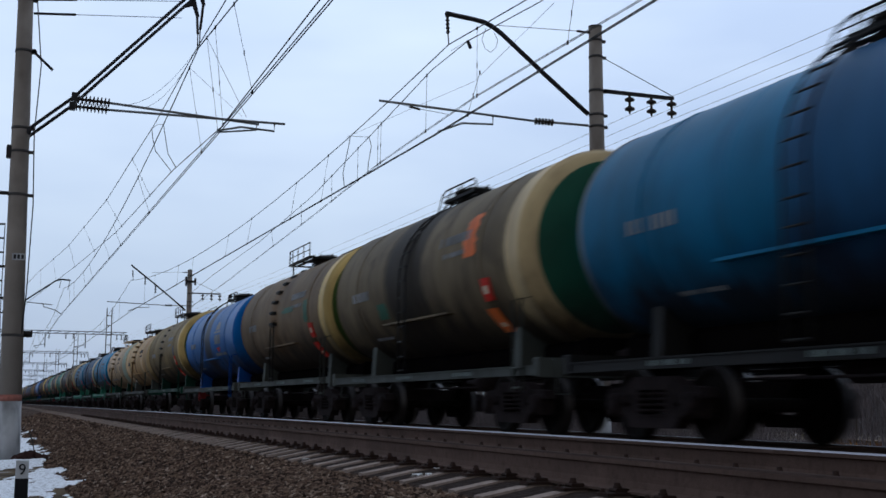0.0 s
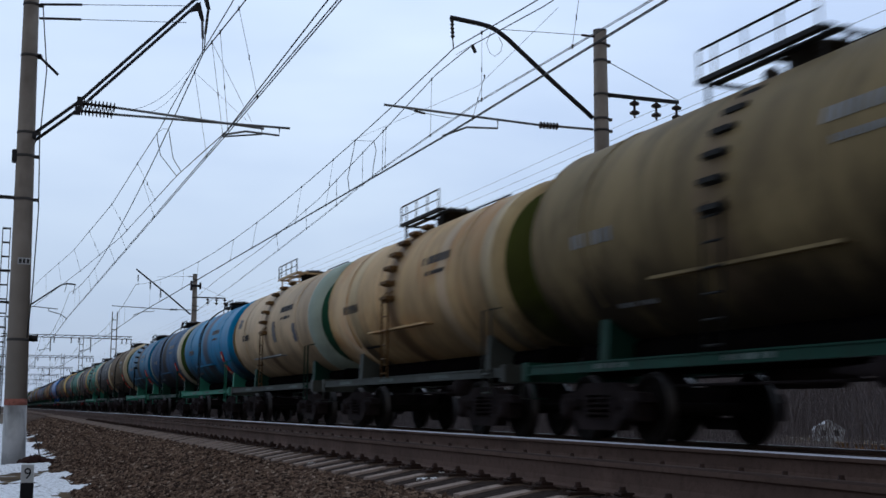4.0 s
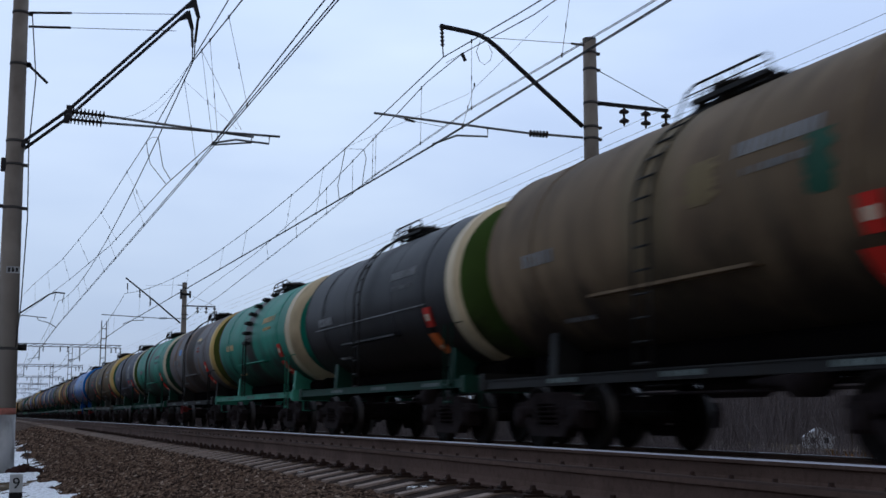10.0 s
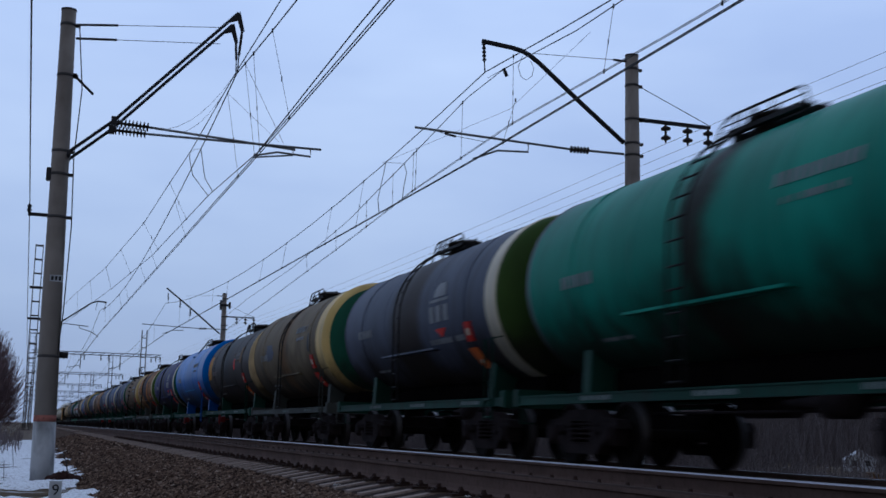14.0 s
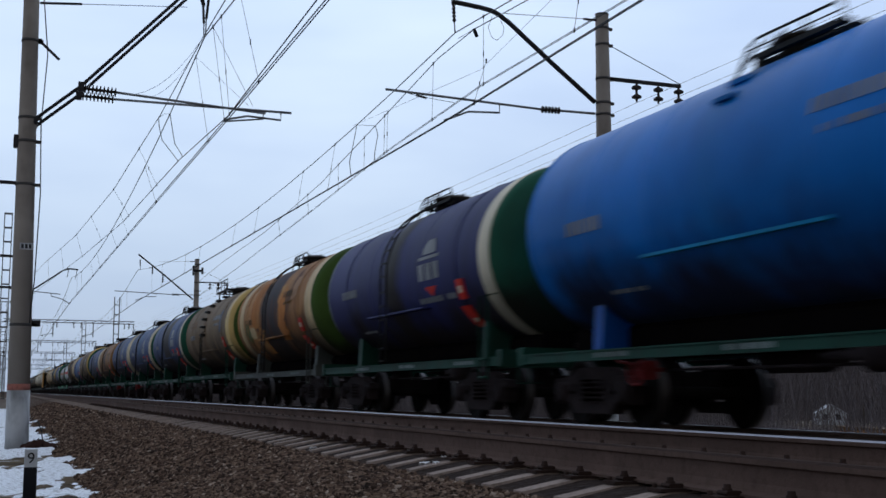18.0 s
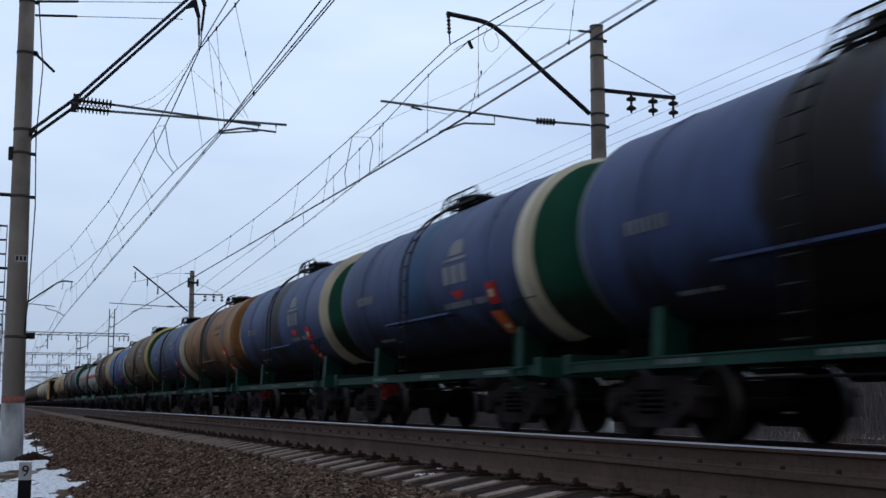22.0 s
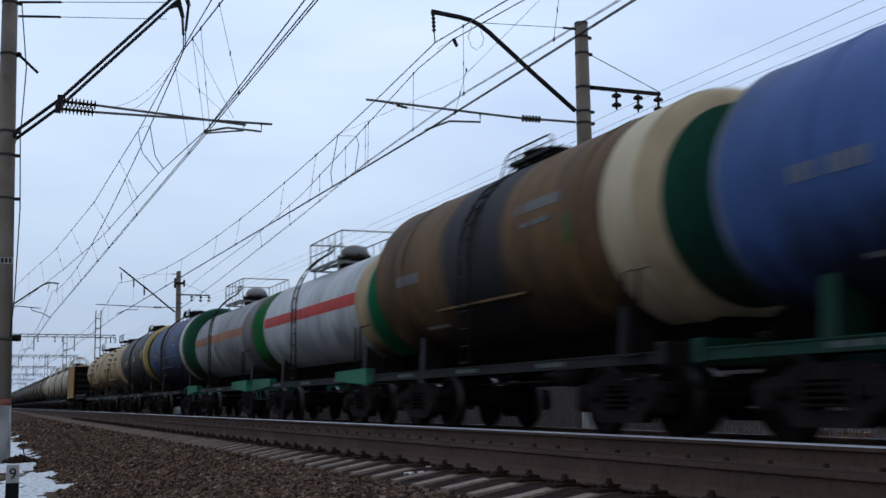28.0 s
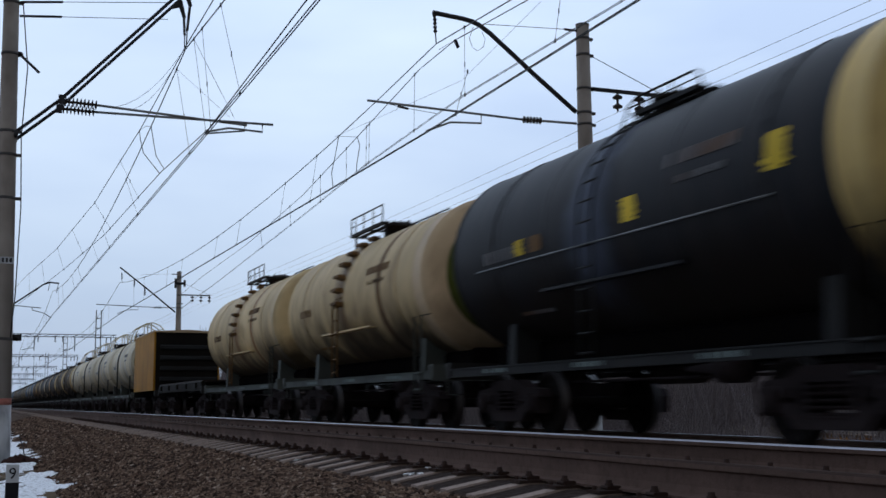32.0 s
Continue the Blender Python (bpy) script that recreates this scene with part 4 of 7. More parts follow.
def tank_car(base, stain="oil", sy=(-1.0, 0.9), ring="cream", cap="capgreen", frame_m="frame_green", end_m="", ladder="hug", rail="box", logo=False, seed=0, mark="lettering", placard=0, stripe="", dome=False, rings=(), straps=True, r=TANK_R, tz=TANK_Z, patches=(), step=None, step_z=1.9, ring_y=-4.6, cap_y=-5.35, sill_m="", red=False, sill_z=0.0, pipe=False):
    drop = (0, FITTINGS, r + tz - TANK_R - TANK_Z)
    fit = Matrix.Translation((0, FITTINGS, tz)) @ Matrix.Diagonal((r / TANK_R, 1, r / TANK_R, 1)) @ Matrix.Translation((0, 0, -TANK_Z))
    words = COLOUR_WORDS[base] + " " + LABELS["top" if ladder == "top" else "hug" if ladder == "treads" else "straight" if rail == "arch" else ladder] + (f", {COLOUR_WORDS.get(ring, ring)} ring at its front" if ring else "")
    words = " ".join(words.split()[:12])
    car = thing("tank_car", (TRACK_X, 0, TRACK_Z), words, "tank car", "cars of the goods train")
    ring, slots = ring or base, []

    def slot(name):
        if name not in slots:
            slots.append(name)
        return slots.index(name)

    end = BARREL + HEAD
    bands = [(-end, cap_y, slot(cap or base)), (cap_y, ring_y, slot(ring)), (ring_y, BARREL - 0.08, slot(base)), (BARREL - 0.08, BARREL + 0.01, slot("rim" if base in RIMMED else base)), (BARREL + 0.01, end, slot(base))]
    coat = {base: spilled(base, stain, sy[0] + FITTINGS, sy[1] + FITTINGS)} if stain else {}
    for y, w, name in rings:
        y, out = y + FITTINGS, []
        for b in bands:
            if b[0] < y < b[1] - w:
                out += [(b[0], y, b[2]), (y, y + w, slot(name)), (y + w, b[1], b[2])]
            else:
                out.append(b)
        bands = out
    part("tank", tank_mesh(bands, [coat.get(q) or mud_shaded(q) for q in slots], r, tz), car)
    for y in (-3.9, 3.9):
        part("saddle", kept(("saddle", frame_m), lambda: saddle_mesh(frame_m)), car, (0, y, 0))
        add_bogie(car, y)
    for x in (-1.42, 1.42):
        part("side_sill", kept(("sill", sill_m or frame_m), lambda: sill_mesh(sill_m or frame_m)), car, pose(x, 0, sill_z, 0, 0, 0 if x > 0 else 180))
    for s in (-1, 1):
        part("end_beam", kept(("beam", end_m or sill_m or frame_m, dome), lambda: end_beam_mesh(end_m or sill_m or frame_m, 0.87 if dome else 0.99)), car, pose(0, s * 5.58, 0, 0, 0, 0 if s < 0 else 180))
        part("coupler", kept("coupler", coupler_mesh), car, pose(0, s * 5.72, 0, 0, 0, 0 if s < 0 else 180))
    # centre sill, with a wide dark box added to fill the gap below the barrel
    part("centre_sill", kept("centre_sill", lambda: Shape().box(-0.22, 0.22, -5.5, 5.5, 0.8, 1.14, c=0.02).box(-0.62, 0.62, -5.4, 5.4, 0.84, 1.32, c=0.12).mesh("centre_sill", BELLY_SHADE)), car)
    brake_gear(car)
    for k in range(3):
        y0 = -4.4 + 3.1 * k + (seed * 0.7) % 1.6
        part("marking", kept(("sill_mark", seed % 3), lambda: sill_mark_mesh(seed % 3)), car, (0, y0, sill_z), "small pale lettering on the side sill", "stuff")
    if pipe:
        part("flank_pipe", kept("flank_pipe", lambda: Shape().path([on_tank(q, 2.36, 0.03) for q in (-3.9, -2.0, 0.0, 2.0, 3.9)], 0.013).mesh("flank_pipe", P["lettering"])), car, fit, "thin pale pipe along the flank")
    if red:
        part("hand_brake", kept("hand_brake", hand_brake_mesh), car, (-1.24, 2.3, 0.55), "dull red hand brake wheel and box")
    if straps:
        for y in (-3.55, 3.55):
            part("tension_band", kept(("strap", base), lambda: strap_mesh(base)), car, Matrix.Translation((0, y - FITTINGS, 0)) @ fit)
    coat_m, back = "pale" if base == "pale" else "dullsilver" if dome else "frame_dark", 0.65 if rail == "arch" else 1.5
    at_deck = (0, 0 if rail == "arch" else FITTINGS, drop[2] + (0 if rail == "arch" or dome else 0.1))
    deck = part("platform", kept(("platform", coat_m, back), lambda: platform_mesh(coat_m, back)), car, at_deck)
    half = deck_half(back)
    for x in (0.1 - half, 0.3 - half, half - 0.3, half - 0.1):
        part("board", kept(("board", coat_m, back), lambda: board_mesh(coat_m, back)), deck, (x, 0, 0))
    for x in () if dome else (-half, half):
        part("railing", kept(("railing", rail), lambda: railing_mesh(rail)), car, (x, at_deck[1], at_deck[2]))
    part("hatch", kept("hatch", hatch_mesh), car, drop)
    add_ladder(car, {"treads": "hug", "top": "top"}.get(ladder, "straight" if rail == "arch" else ladder), "brown" if base in ("pale", "cream", "peach") else "frame_dark")
    step = base if step is None else step
    if step:
        part("foot_board", kept(("foot_board", step), lambda: step_mesh(step)), car, (0, FITTINGS, step_z))
    part("hand_rail", kept(("hand_rail", frame_m), lambda: Shape().path([(-1.5, -5.1, 0.5), (-1.5, -5.1, 1.9), (-1.3, -5.1, 1.95)], 0.02).path([(-1.5, -4.75, 0.5), (-1.5, -4.75, 1.9), (-1.3, -4.75, 1.95)], 0.02).path([(-1.5, -5.1, 0.55), (-1.5, -4.75, 0.55)], 0.02).path([(-1.5, -5.1, 0.85), (-1.5, -4.75, 0.85)], 0.02).mesh("hand_rail", P[frame_m])), car)
    if logo:
        sign = part("emblem", kept("emblem", dome_sign_mesh), car, fit, "faded white company emblem")
        for k in range(3):
            part("emblem_block", kept("emblem_block", block_sign_mesh), sign, (0, -2.95 + 0.4 * k, 0))
        part("marking", kept("emblem_line", line_mesh), car, fit, "line of small lettering", "stuff")
        part("emblem_wedge", kept("wedge", wedge_mesh), car, fit, "small red wedge under the emblem")
    if r >= TANK_R:
        part("marking", kept(("num", seed % 4, mark), lambda: number_mesh(seed % 4 + 11, 2.45, 3.65, 2.44, 2.62, 8, mark)), car, fit, "row of lettering", "stuff")
        part("marking", kept(("sub", seed % 3, mark), lambda: number_mesh(seed % 3 + 31, 1.9, 3.0, 1.63, 1.68, 12, mark)), car, fit, "row of small lettering", "stuff")
    if not logo and r >= TANK_R:
        part("marking", kept(("fwd", seed % 4, mark), lambda: number_mesh(seed % 4 + 51, -3.3, -1.8, 3.0, 3.16, 11, mark)), car, fit, "row of lettering", "stuff")
    if not logo and r >= TANK_R:
        part("marking", kept(("low", seed % 3, mark), lambda: number_mesh(seed % 3 + 71, -3.1, -2.0, 2.78, 2.86, 12, mark)), car, fit, "row of small lettering", "stuff")
    if placard is not None and r >= TANK_R:
        part("placard", kept(("placard", placard), lambda: placard_mesh(placard)), car, fit, "red hazard signs")
    if stripe:
        sh = Shape()
        patch(sh, ring_y, 5.05, 2.48, 2.76, rows=3, lift=0.008, tz=tz, r=r)
        patch(sh, ring_y, 5.05, 2.48, 2.76, rows=3, lift=0.008, side=1, tz=tz, r=r)
        part("stripe", sh.mesh("stripe", P[stripe]), car, None, "red stripe along the barrel")
    for i, (y0, y1, z0, z1, c) in enumerate(patches):
        sh = Shape()
        blob(sh, y0, y1, z0, z1, seed * 7 + i, 0.007 + 0.001 * i)
        part("paint_patch", sh.mesh("paint_patch", P[c]), car, fit)
    if dome:
        for x in (-1.44, 1.44):
            for y in (-4.45, 4.45):
                part("end_frame", kept("end_frame", lambda: Shape().prism_x([(-1.15, 0.68), (1.15, 0.79), (1.15, 1.0), (-1.15, 1.02)], -0.09, 0.09).mesh("end_frame", P["plaingreen"])), car, pose(x, y, 0, 0, 0, 0 if y < 0 else 180), "deep green end of the side frame")
        part("valve_dome", kept("dome", lambda: Shape().lathe("z", (0, 0, TANK_Z + TANK_R - 0.05), [(0, 0.34), (0.32, 0.34), (0.34, 0.38), (0.42, 0.38), (0.54, 0.31), (0.61, 0.17), (0.63, 0.0)], n=24).mesh("valve_dome", P["dullsilver"])), car, drop)
        part("dome_rail", kept("dome_rail", dome_rail_mesh), car, drop)
    CARS.append(car)
    return car


def dome_rail_mesh():
    sh = Shape()
    z, h = TANK_Z + TANK_R + 0.06, 0.68
    for x in (-0.8, 0.8):
        sh.path([(x, -1.5, z), (x, -1.5, z + h), (x, 1.5, z + h), (x, 1.5, z)], 0.018)
        for y in (-0.9, -0.3, 0.3, 0.9):
            sh.path([(x, y, z), (x, y, z + h)], 0.013)
        sh.path([(x, -1.5, z + h / 2), (x, 1.5, z + h / 2)], 0.013)
    for y in (-1.5, 1.5):
        sh.path([(-0.8, y, z + h), (0.8, y, z + h)], 0.018)
    return sh.mesh("dome_rail", P["dullsilver"])


def underframe(car, frame_m, half=5.6):
    for y in (-3.9, 3.9):
        add_bogie(car, y * half / 5.6)
    for s in (-1, 1):
        part("end_beam", kept(("beam", frame_m), lambda: end_beam_mesh(frame_m)), car, pose(0, s * half, 0, 0, 0, 0 if s < 0 else 180))
        part("coupler", kept("coupler", coupler_mesh), car, pose(0, s * (half + 0.14), 0, 0, 0, 0 if s < 0 else 180))
    part("centre_sill", kept(("centre_sill", half), lambda: Shape().box(-0.22, 0.22, -half, half, 0.8, 1.14, c=0.02).mesh("centre_sill", P["frame_dark"])), car)
    brake_gear(car)


def flat_car():
    car = thing("flat_car", (TRACK_X, 0, TRACK_Z), "empty dark flat car between tank cars", "flat car", "cars of the goods train")
    underframe(car, "frame_dark")
    for i in range(28):
        part("deck_board", kept("deck", lambda: Shape().box(-1.45, 1.45, -0.195, 0.195, 1.16, 1.21).mesh("deck_board", P["brownblack"])), car, (0, -5.4 + 0.4 * i, 0))
    for x in (-1.42, 1.42):
        part("side_sill", kept(("flat_sill", 0), lambda: Shape().box(-0.08, 0.08, -5.6, 5.6, 0.82, 1.16, c=0.02).mesh("side_sill", P["soot"])), car, (x, 0, 0))
    for y in (-4.6, -2.3, 0, 2.3, 4.6):
        for x in (-1.53, 1.53):
            part("stake_pocket", kept("pocket", lambda: Shape().box(-0.04, 0.04, -0.09, 0.09, 0.92, 1.12).mesh("stake_pocket", P["soot"])), car, (x, y, 0))
    CARS.append(car)
    return car


def box_car(half):
    """High-sided car: ochre side sheets, dark end wall with lying ribs, pale rounded roof."""
    car = thing("high_sided_car", (TRACK_X, 0, TRACK_Z), "high-sided goods car with ochre sides and dark ribbed end wall", "goods car", "cars of the goods train")
    underframe(car, "frame_dark", half)
    for s in (-1, 1):
        part("side_wall", kept("bc_side", lambda: Shape().box(-0.04, 0.04, -half + 0.2, half - 0.2, 0.98, 3.72).mesh("side_wall", P["ochre"])), car, (s * 1.5, 0, 0))
        part("top_rail", kept("bc_rail", lambda: Shape().box(-0.07, 0.07, -half + 0.15, half - 0.15, 3.72, 3.8, c=0.02).mesh("top_rail", P["pale"])), car, (s * 1.5, 0, 0))
        end = part("end_wall", kept("bc_end", lambda: Shape().box(-1.46, 1.46, -0.04, 0.04, 0.98, 3.76).mesh("end_wall", P["soot"])), car, (0, s * (half - 0.2), 0))
        for k in range(4):
            part("rib", kept("bc_rib", lambda: Shape().prism_x([(-0.14, -0.06), (0.0, -0.12), (0.0, 0.12), (-0.14, 0.06)], -1.25, 1.4).mesh("rib", P["frame_dark"])), end, pose(0, s * 0.04, 1.5 + 0.5 * k, 0, 0, 0 if s < 0 else 180))
    part("roof", Shape().prism_y([(-1.45, 3.7), (1.45, 3.7), (1.45, 3.76), (0, 3.84), (-1.45, 3.76)], -half + 0.1, half - 0.1).mesh("roof", P["pale"]), car)
    CARS.append(car)
    return car


def arched_tank(cap):
    """Tank car with tall arched rails over its hatches."""
    car = tank_car("white", None, ring="white", cap=cap, frame_m="frame_grey", ladder="hug", rail="arch", placard=None, rings=((-2.6, 0.25, "silver"), (-0.4, 0.3, "silver"), (2.2, 0.25, "silver")), step="")
    sh = Shape()
    z = TANK_Z + TANK_R
    for y in (-1.6, 0.0, 1.6):
        pts = [(0.95 * math.cos(math.pi * i / 12), y, z - 0.3 + 1.15 * math.sin(math.pi * i / 12)) for i in range(13)]
        sh.path(pts, 0.03)
        sh.path([(0, y, z), pts[6]], 0.03)
    for x, dz in ((-0.67, 0.51), (0.0, 0.85), (0.67, 0.51)):
        sh.path([(x, -1.6, z + dz), (x, 1.6, z + dz)], 0.022)
    part("arched_rail", sh.mesh("arched_rail", P["white"]), car)
    return car


# order of the cars from the head of the part that passes; index 0 is the car beside the camera at the start
def build_train():
    T = tank_car
    T("teal", "slate", ring="teal", cap="teal", ladder="hug", rail="arch", seed=5, ring_y=-5.2)
    T("teal", "slate", (-1.6, 0.4), ring="", cap="teal", frame_m="frame_dark", rail="arch", seed=1, ring_y=-5.2)
    T("olive", "oil", (-1.0, 1.3), ring="cream", cap="capgreen", frame_m="frame_grey", rail="arch", placard=1, seed=2, patches=((1.4, 2.0, 2.0, 2.3, "capgreen"), (-3.6, -3.1, 2.7, 3.4, "orange")), ring_y=-4.58, cap_y=-5.38, r=1.57, tz=2.75)
    T("taupe", "brown", (-0.2, 0.5), ring="yellowcream", cap="leaf", frame_m="frame_grey", placard=0, seed=3, patches=((-3.7, -3.3, 2.35, 2.9, "capgreen"), (-2.2, -1.0, 2.7, 2.85, "capgreen")), ring_y=-4.6, cap_y=-5.35, sill_z=0.06, r=1.55, tz=2.73)
    T("blue", "navyblack", (-0.9, 0.4), ring="", cap="blue", frame_m="frame_blue", sill_m="frame_grey", ladder="straight", rail="arch", logo=True, placard=None, seed=0, ring_y=-5.2, red=True)
    T("khaki", "taupe", (-0.2, 0.4), ring="yellowcream", cap="moss", frame_m="frame_green", placard=0, seed=1, patches=((-3.9, -3.5, 2.3, 2.75, "bluegrey"),), ring_y=-4.72, cap_y=-5.38, r=1.57, tz=2.75, sill_z=0.06)
    T("peach", "brown", (-0.3, 0.4), ring="cream", cap="moss", frame_m="frame_grey", placard=None, seed=2, mark="black", rings=((-3.2, 0.5, "pale"), (2.5, 0.6, "cream")), sill_z=0.06)
    T("pale", "brown", step="lettering", step_z=1.78, sy=(-0.25, 0.3), ring="mint", cap="capgreen", frame_m="frame_green", sill_m="frame_grey", placard=None, seed=3, mark="black", patches=((-3.9, -3.4, 2.1, 2.6, "bluegrey"), (3.9, 4.4, 2.9, 3.2, "gray"), (-1.3, -0.9, 2.2, 2.8, "gray")), ring_y=-5.01, cap_y=-5.41, sill_z=0.06)
    T("sky", "bluegrey", (-1.0, 0.0), ring="", cap="khaki", frame_m="frame_mint", ladder="straight", rail="arch", placard=0, seed=0, mark="gray", ring_y=-5.2, sill_z=0.05)
    T("slate", "oil", (-0.9, 0.4), ring="white", cap="leaf", frame_m="frame_green", ladder="straight", rail="arch", placard=1, seed=1, ring_y=-4.51, cap_y=-5.28)
    T("teal", "oil", (-1.3, -0.05), ring="mint", cap="capgreen", frame_m="frame_mint", placard=0, seed=2, ring_y=-5.32, cap_y=-5.47, rail="arch", ladder="treads", sill_z=0.06)
    T("taupe", "olive", (-0.5, 0.6), ring="ivory", cap="capgreen", frame_m="frame_dark", rail="arch", placard=0, seed=3, patches=((-1.5, -0.9, 2.6, 3.1, "khaki"), (-3.5, -3.1, 2.4, 3.0, "capgreen")), ring_y=-4.48, cap_y=-5.35, r=1.57, tz=2.75)
    T("black", None, ring="ivory", cap="leaf", frame_m="frame_green", ladder="hug", rail="arch", placard=1, seed=0, ring_y=-4.76, cap_y=-5.29, sill_z=0.06, pipe=True)
    T("green", "oil", (-0.6, 0.6), ring="ivory", cap="green", frame_m="frame_mint", placard=0, seed=1, mark="cream", ring_y=-4.56, cap_y=-5.39, rail="arch", ladder="treads", sill_z=0.06)
    T("gray", "oil", (-1.6, 0.4), ring="yellowcream", cap="moss", frame_m="frame_dark", rail="arch", placard=0, seed=2, patches=((1.75, 2.35, 2.8, 3.05, "bright"), (-2.9, -2.1, 3.12, 3.26, "cream"), (-2.8, -2.2, 2.72, 2.9, "dullred")), ring_y=-4.77, cap_y=-5.29, red=True)
    T("green", "oil", (-0.5, 0.2), ring="white", cap="capgreen", frame_m="frame_green", ladder="straight", rail="arch", placard=0, seed=3, ring_y=-4.88, cap_y=-5.29)
    T("bluegrey", "brownblack", (-1.1, 0.9), ring="white", cap="leaf", frame_m="frame_green", rail="arch", logo=True, placard=1, seed=0, ring_y=-4.65, cap_y=-5.19)
    T("olive", "brown", (-0.5, 0.6), ring="yellowcream", cap="capgreen", frame_m="frame_grey", rail="arch", placard=0, seed=1, patches=((-3.9, -3.5, 2.4, 2.9, "black"), (1.6, 2.6, 2.4, 2.9, "bluegrey")), ring_y=-4.3, cap_y=-5.35, r=1.57, tz=2.75)
    T("brownblack", "black", (-0.6, 0.6), ring="cream", cap="capgreen", frame_m="frame_green", rail="arch", placard=1, seed=2, mark="gray", patches=((-3.6, -3.2, 2.7, 3.3, "brown"), (-2.2, -1.9, 2.5, 2.9, "red"), (3.9, 4.8, 2.3, 3.3, "ochre")), ring_y=-5.02, cap_y=-5.42, red=True, sill_z=0.06)
    T("bright", "blue", (-0.3, 0.3), step="sky", step_z=2.0, ring="", cap="bright", frame_m="frame_blue", sill_m="frame_green", ladder="top", rail="arch", placard=0, seed=3, ring_y=-5.2, red=True, r=1.57, tz=2.74, straps=False)
    T("navy", "oil", (-0.5, 0.5), ring="white", cap="capgreen", frame_m="frame_green", rail="arch", logo=True, placard=0, seed=0, ring_y=-4.65, cap_y=-5.16)
    T("rusty", "navyblack", (-1.3, 1.2), ring="cream", cap="leaf", frame_m="frame_grey", rail="arch", placard=0, seed=1, mark="brown", rings=((3.9, 0.6, "cream"),), patches=((1.5, 2.6, 2.3, 3.75, "rustred"), (3.0, 3.6, 1.9, 2.5, "leaf"), (-2.2, -1.3, 1.8, 3.4, "rustred"), (2.2, 2.9, 2.0, 2.35, "cream"), (-3.6, -2.9, 2.9, 3.5, "tan"), (1.0, 1.7, 1.5, 2.3, "rustred")), ring_y=-4.33, cap_y=-5.06)
    T("taupe", "brown", (-0.25, 0.3), ring="yellowcream", cap="leaf", frame_m="frame_green", placard=0, seed=2, patches=((-3.8, -3.3, 2.5, 3.3, "bluegrey"), (2.2, 3.6, 2.9, 3.2, "brown")), ring_y=-4.41, cap_y=-5.34, sill_z=0.06)
    T("steel", "oil", (-1.2, 0.8), ring="white", cap="capgreen", frame_m="frame_green", ladder="straight", rail="arch", logo=True, placard=0, seed=3, ring_y=-4.54, cap_y=-5.05)
    T("steel", "slate", (-0.8, 0.4), ring="white", cap="capgreen", frame_m="frame_green", ladder="straight", rail="arch", logo=True, placard=1, seed=0, ring_y=-4.77, cap_y=-5.29, red=True)
    T("steel", "brownblack", (-0.7, 0.6), ring="white", cap="capgreen", frame_m="frame_green", rail="arch", logo=True, placard=0, seed=1, ring_y=-5.08, cap_y=-5.35, red=True)
    T("tan", "brownblack", (-0.5, 0.9), ring="ivory", cap="capgreen", frame_m="frame_green", rail="arch", placard=1, seed=2, mark="khaki", patches=((-3.9, -3.4, 2.5, 3.2, "gray"), (2.3, 3.0, 2.1, 2.6, "brown")), ring_y=-5.41, cap_y=-5.5)
    T("steel", "oil", (-0.5, 0.5), ring="white", cap="capgreen", frame_m="frame_green", rail="arch", placard=0, seed=3, ring_y=-5.05, cap_y=-5.36)
    T("taupe", "oil", (-0.9, 0.5), ring="yellowcream", cap="capgreen", frame_m="frame_dark", rail="arch", straps=False, r=1.62, tz=2.79, placard=None, seed=0, ring_y=-4.7, cap_y=-5.3)
    T("royal", "slate", (-0.9, 0.4), ring="white", cap="capgreen", frame_m="frame_green", ladder="straight", rail="arch", logo=True, placard=0, seed=1, ring_y=-4.46, cap_y=-5.11)
    T("brown", "navyblack", (-1.3, 1.3), ring="ivory", cap="capgreen", frame_m="frame_dark", rail="arch", placard=None, seed=2, patches=((-3.8, -3.5, 2.4, 2.8, "leaf"),), ring_y=-4.3, cap_y=-5.4, r=1.57, tz=2.75)
    T("silver", None, ring="cream", cap="plaingreen", frame_m="frame_dark", end_m="frame_mint", rail="box", ladder="straight", stripe="red", dome=True, straps=False, r=1.31, tz=2.52, placard=None, seed=3, mark="gray", step="", ring_y=-4.05, cap_y=-4.95)
    T("dullsilver", None, ring="gray", cap="midgreen", frame_m="frame_dark", end_m="frame_mint", rail="box", ladder="straight", stripe="dullstripe", dome=True, straps=False, r=1.31, tz=2.52, placard=0, seed=0, mark="gray", step="", ring_y=-3.75, cap_y=-5.2)
    T("steel", "brownblack", (-0.5, 0.6), ring="white", cap="capgreen", frame_m="frame_dark", rail="arch", placard=None, seed=1, patches=((2.4, 3.6, 2.5, 2.75, "brown"),), ring_y=-4.05, cap_y=-4.68, pipe=True)
    T("black", "bluegrey", (-0.4, 0.6), ring="yellowcream", cap="leaf", frame_m="frame_dark", rail="arch", placard=None, seed=2, mark="gray", patches=((-1.2, -0.85, 2.5, 2.8, "yellow"), (2.1, 2.4, 2.45, 2.68, "yellow"), (-4.2, -3.8, 2.6, 3.0, "yellow"), (1.5, 1.9, 2.45, 2.68, "brown")), ring_y=-4.59, cap_y=-5.33, pipe=True, r=1.55, tz=2.73)
    T("cream", "brown", (-0.2, 0.25), ring="pale", cap="moss", frame_m="frame_grey", placard=None, seed=3, mark="brown", rings=((-2.9, 0.3, "brown"),), ring_y=-4.6, cap_y=-5.45)
    T("cream", "tan", (-0.25, 0.25), ring="cream", cap="cream", frame_m="frame_grey", placard=None, seed=0, mark="brown", rings=((-2.5, 0.3, "tan"),))
    flat_car()
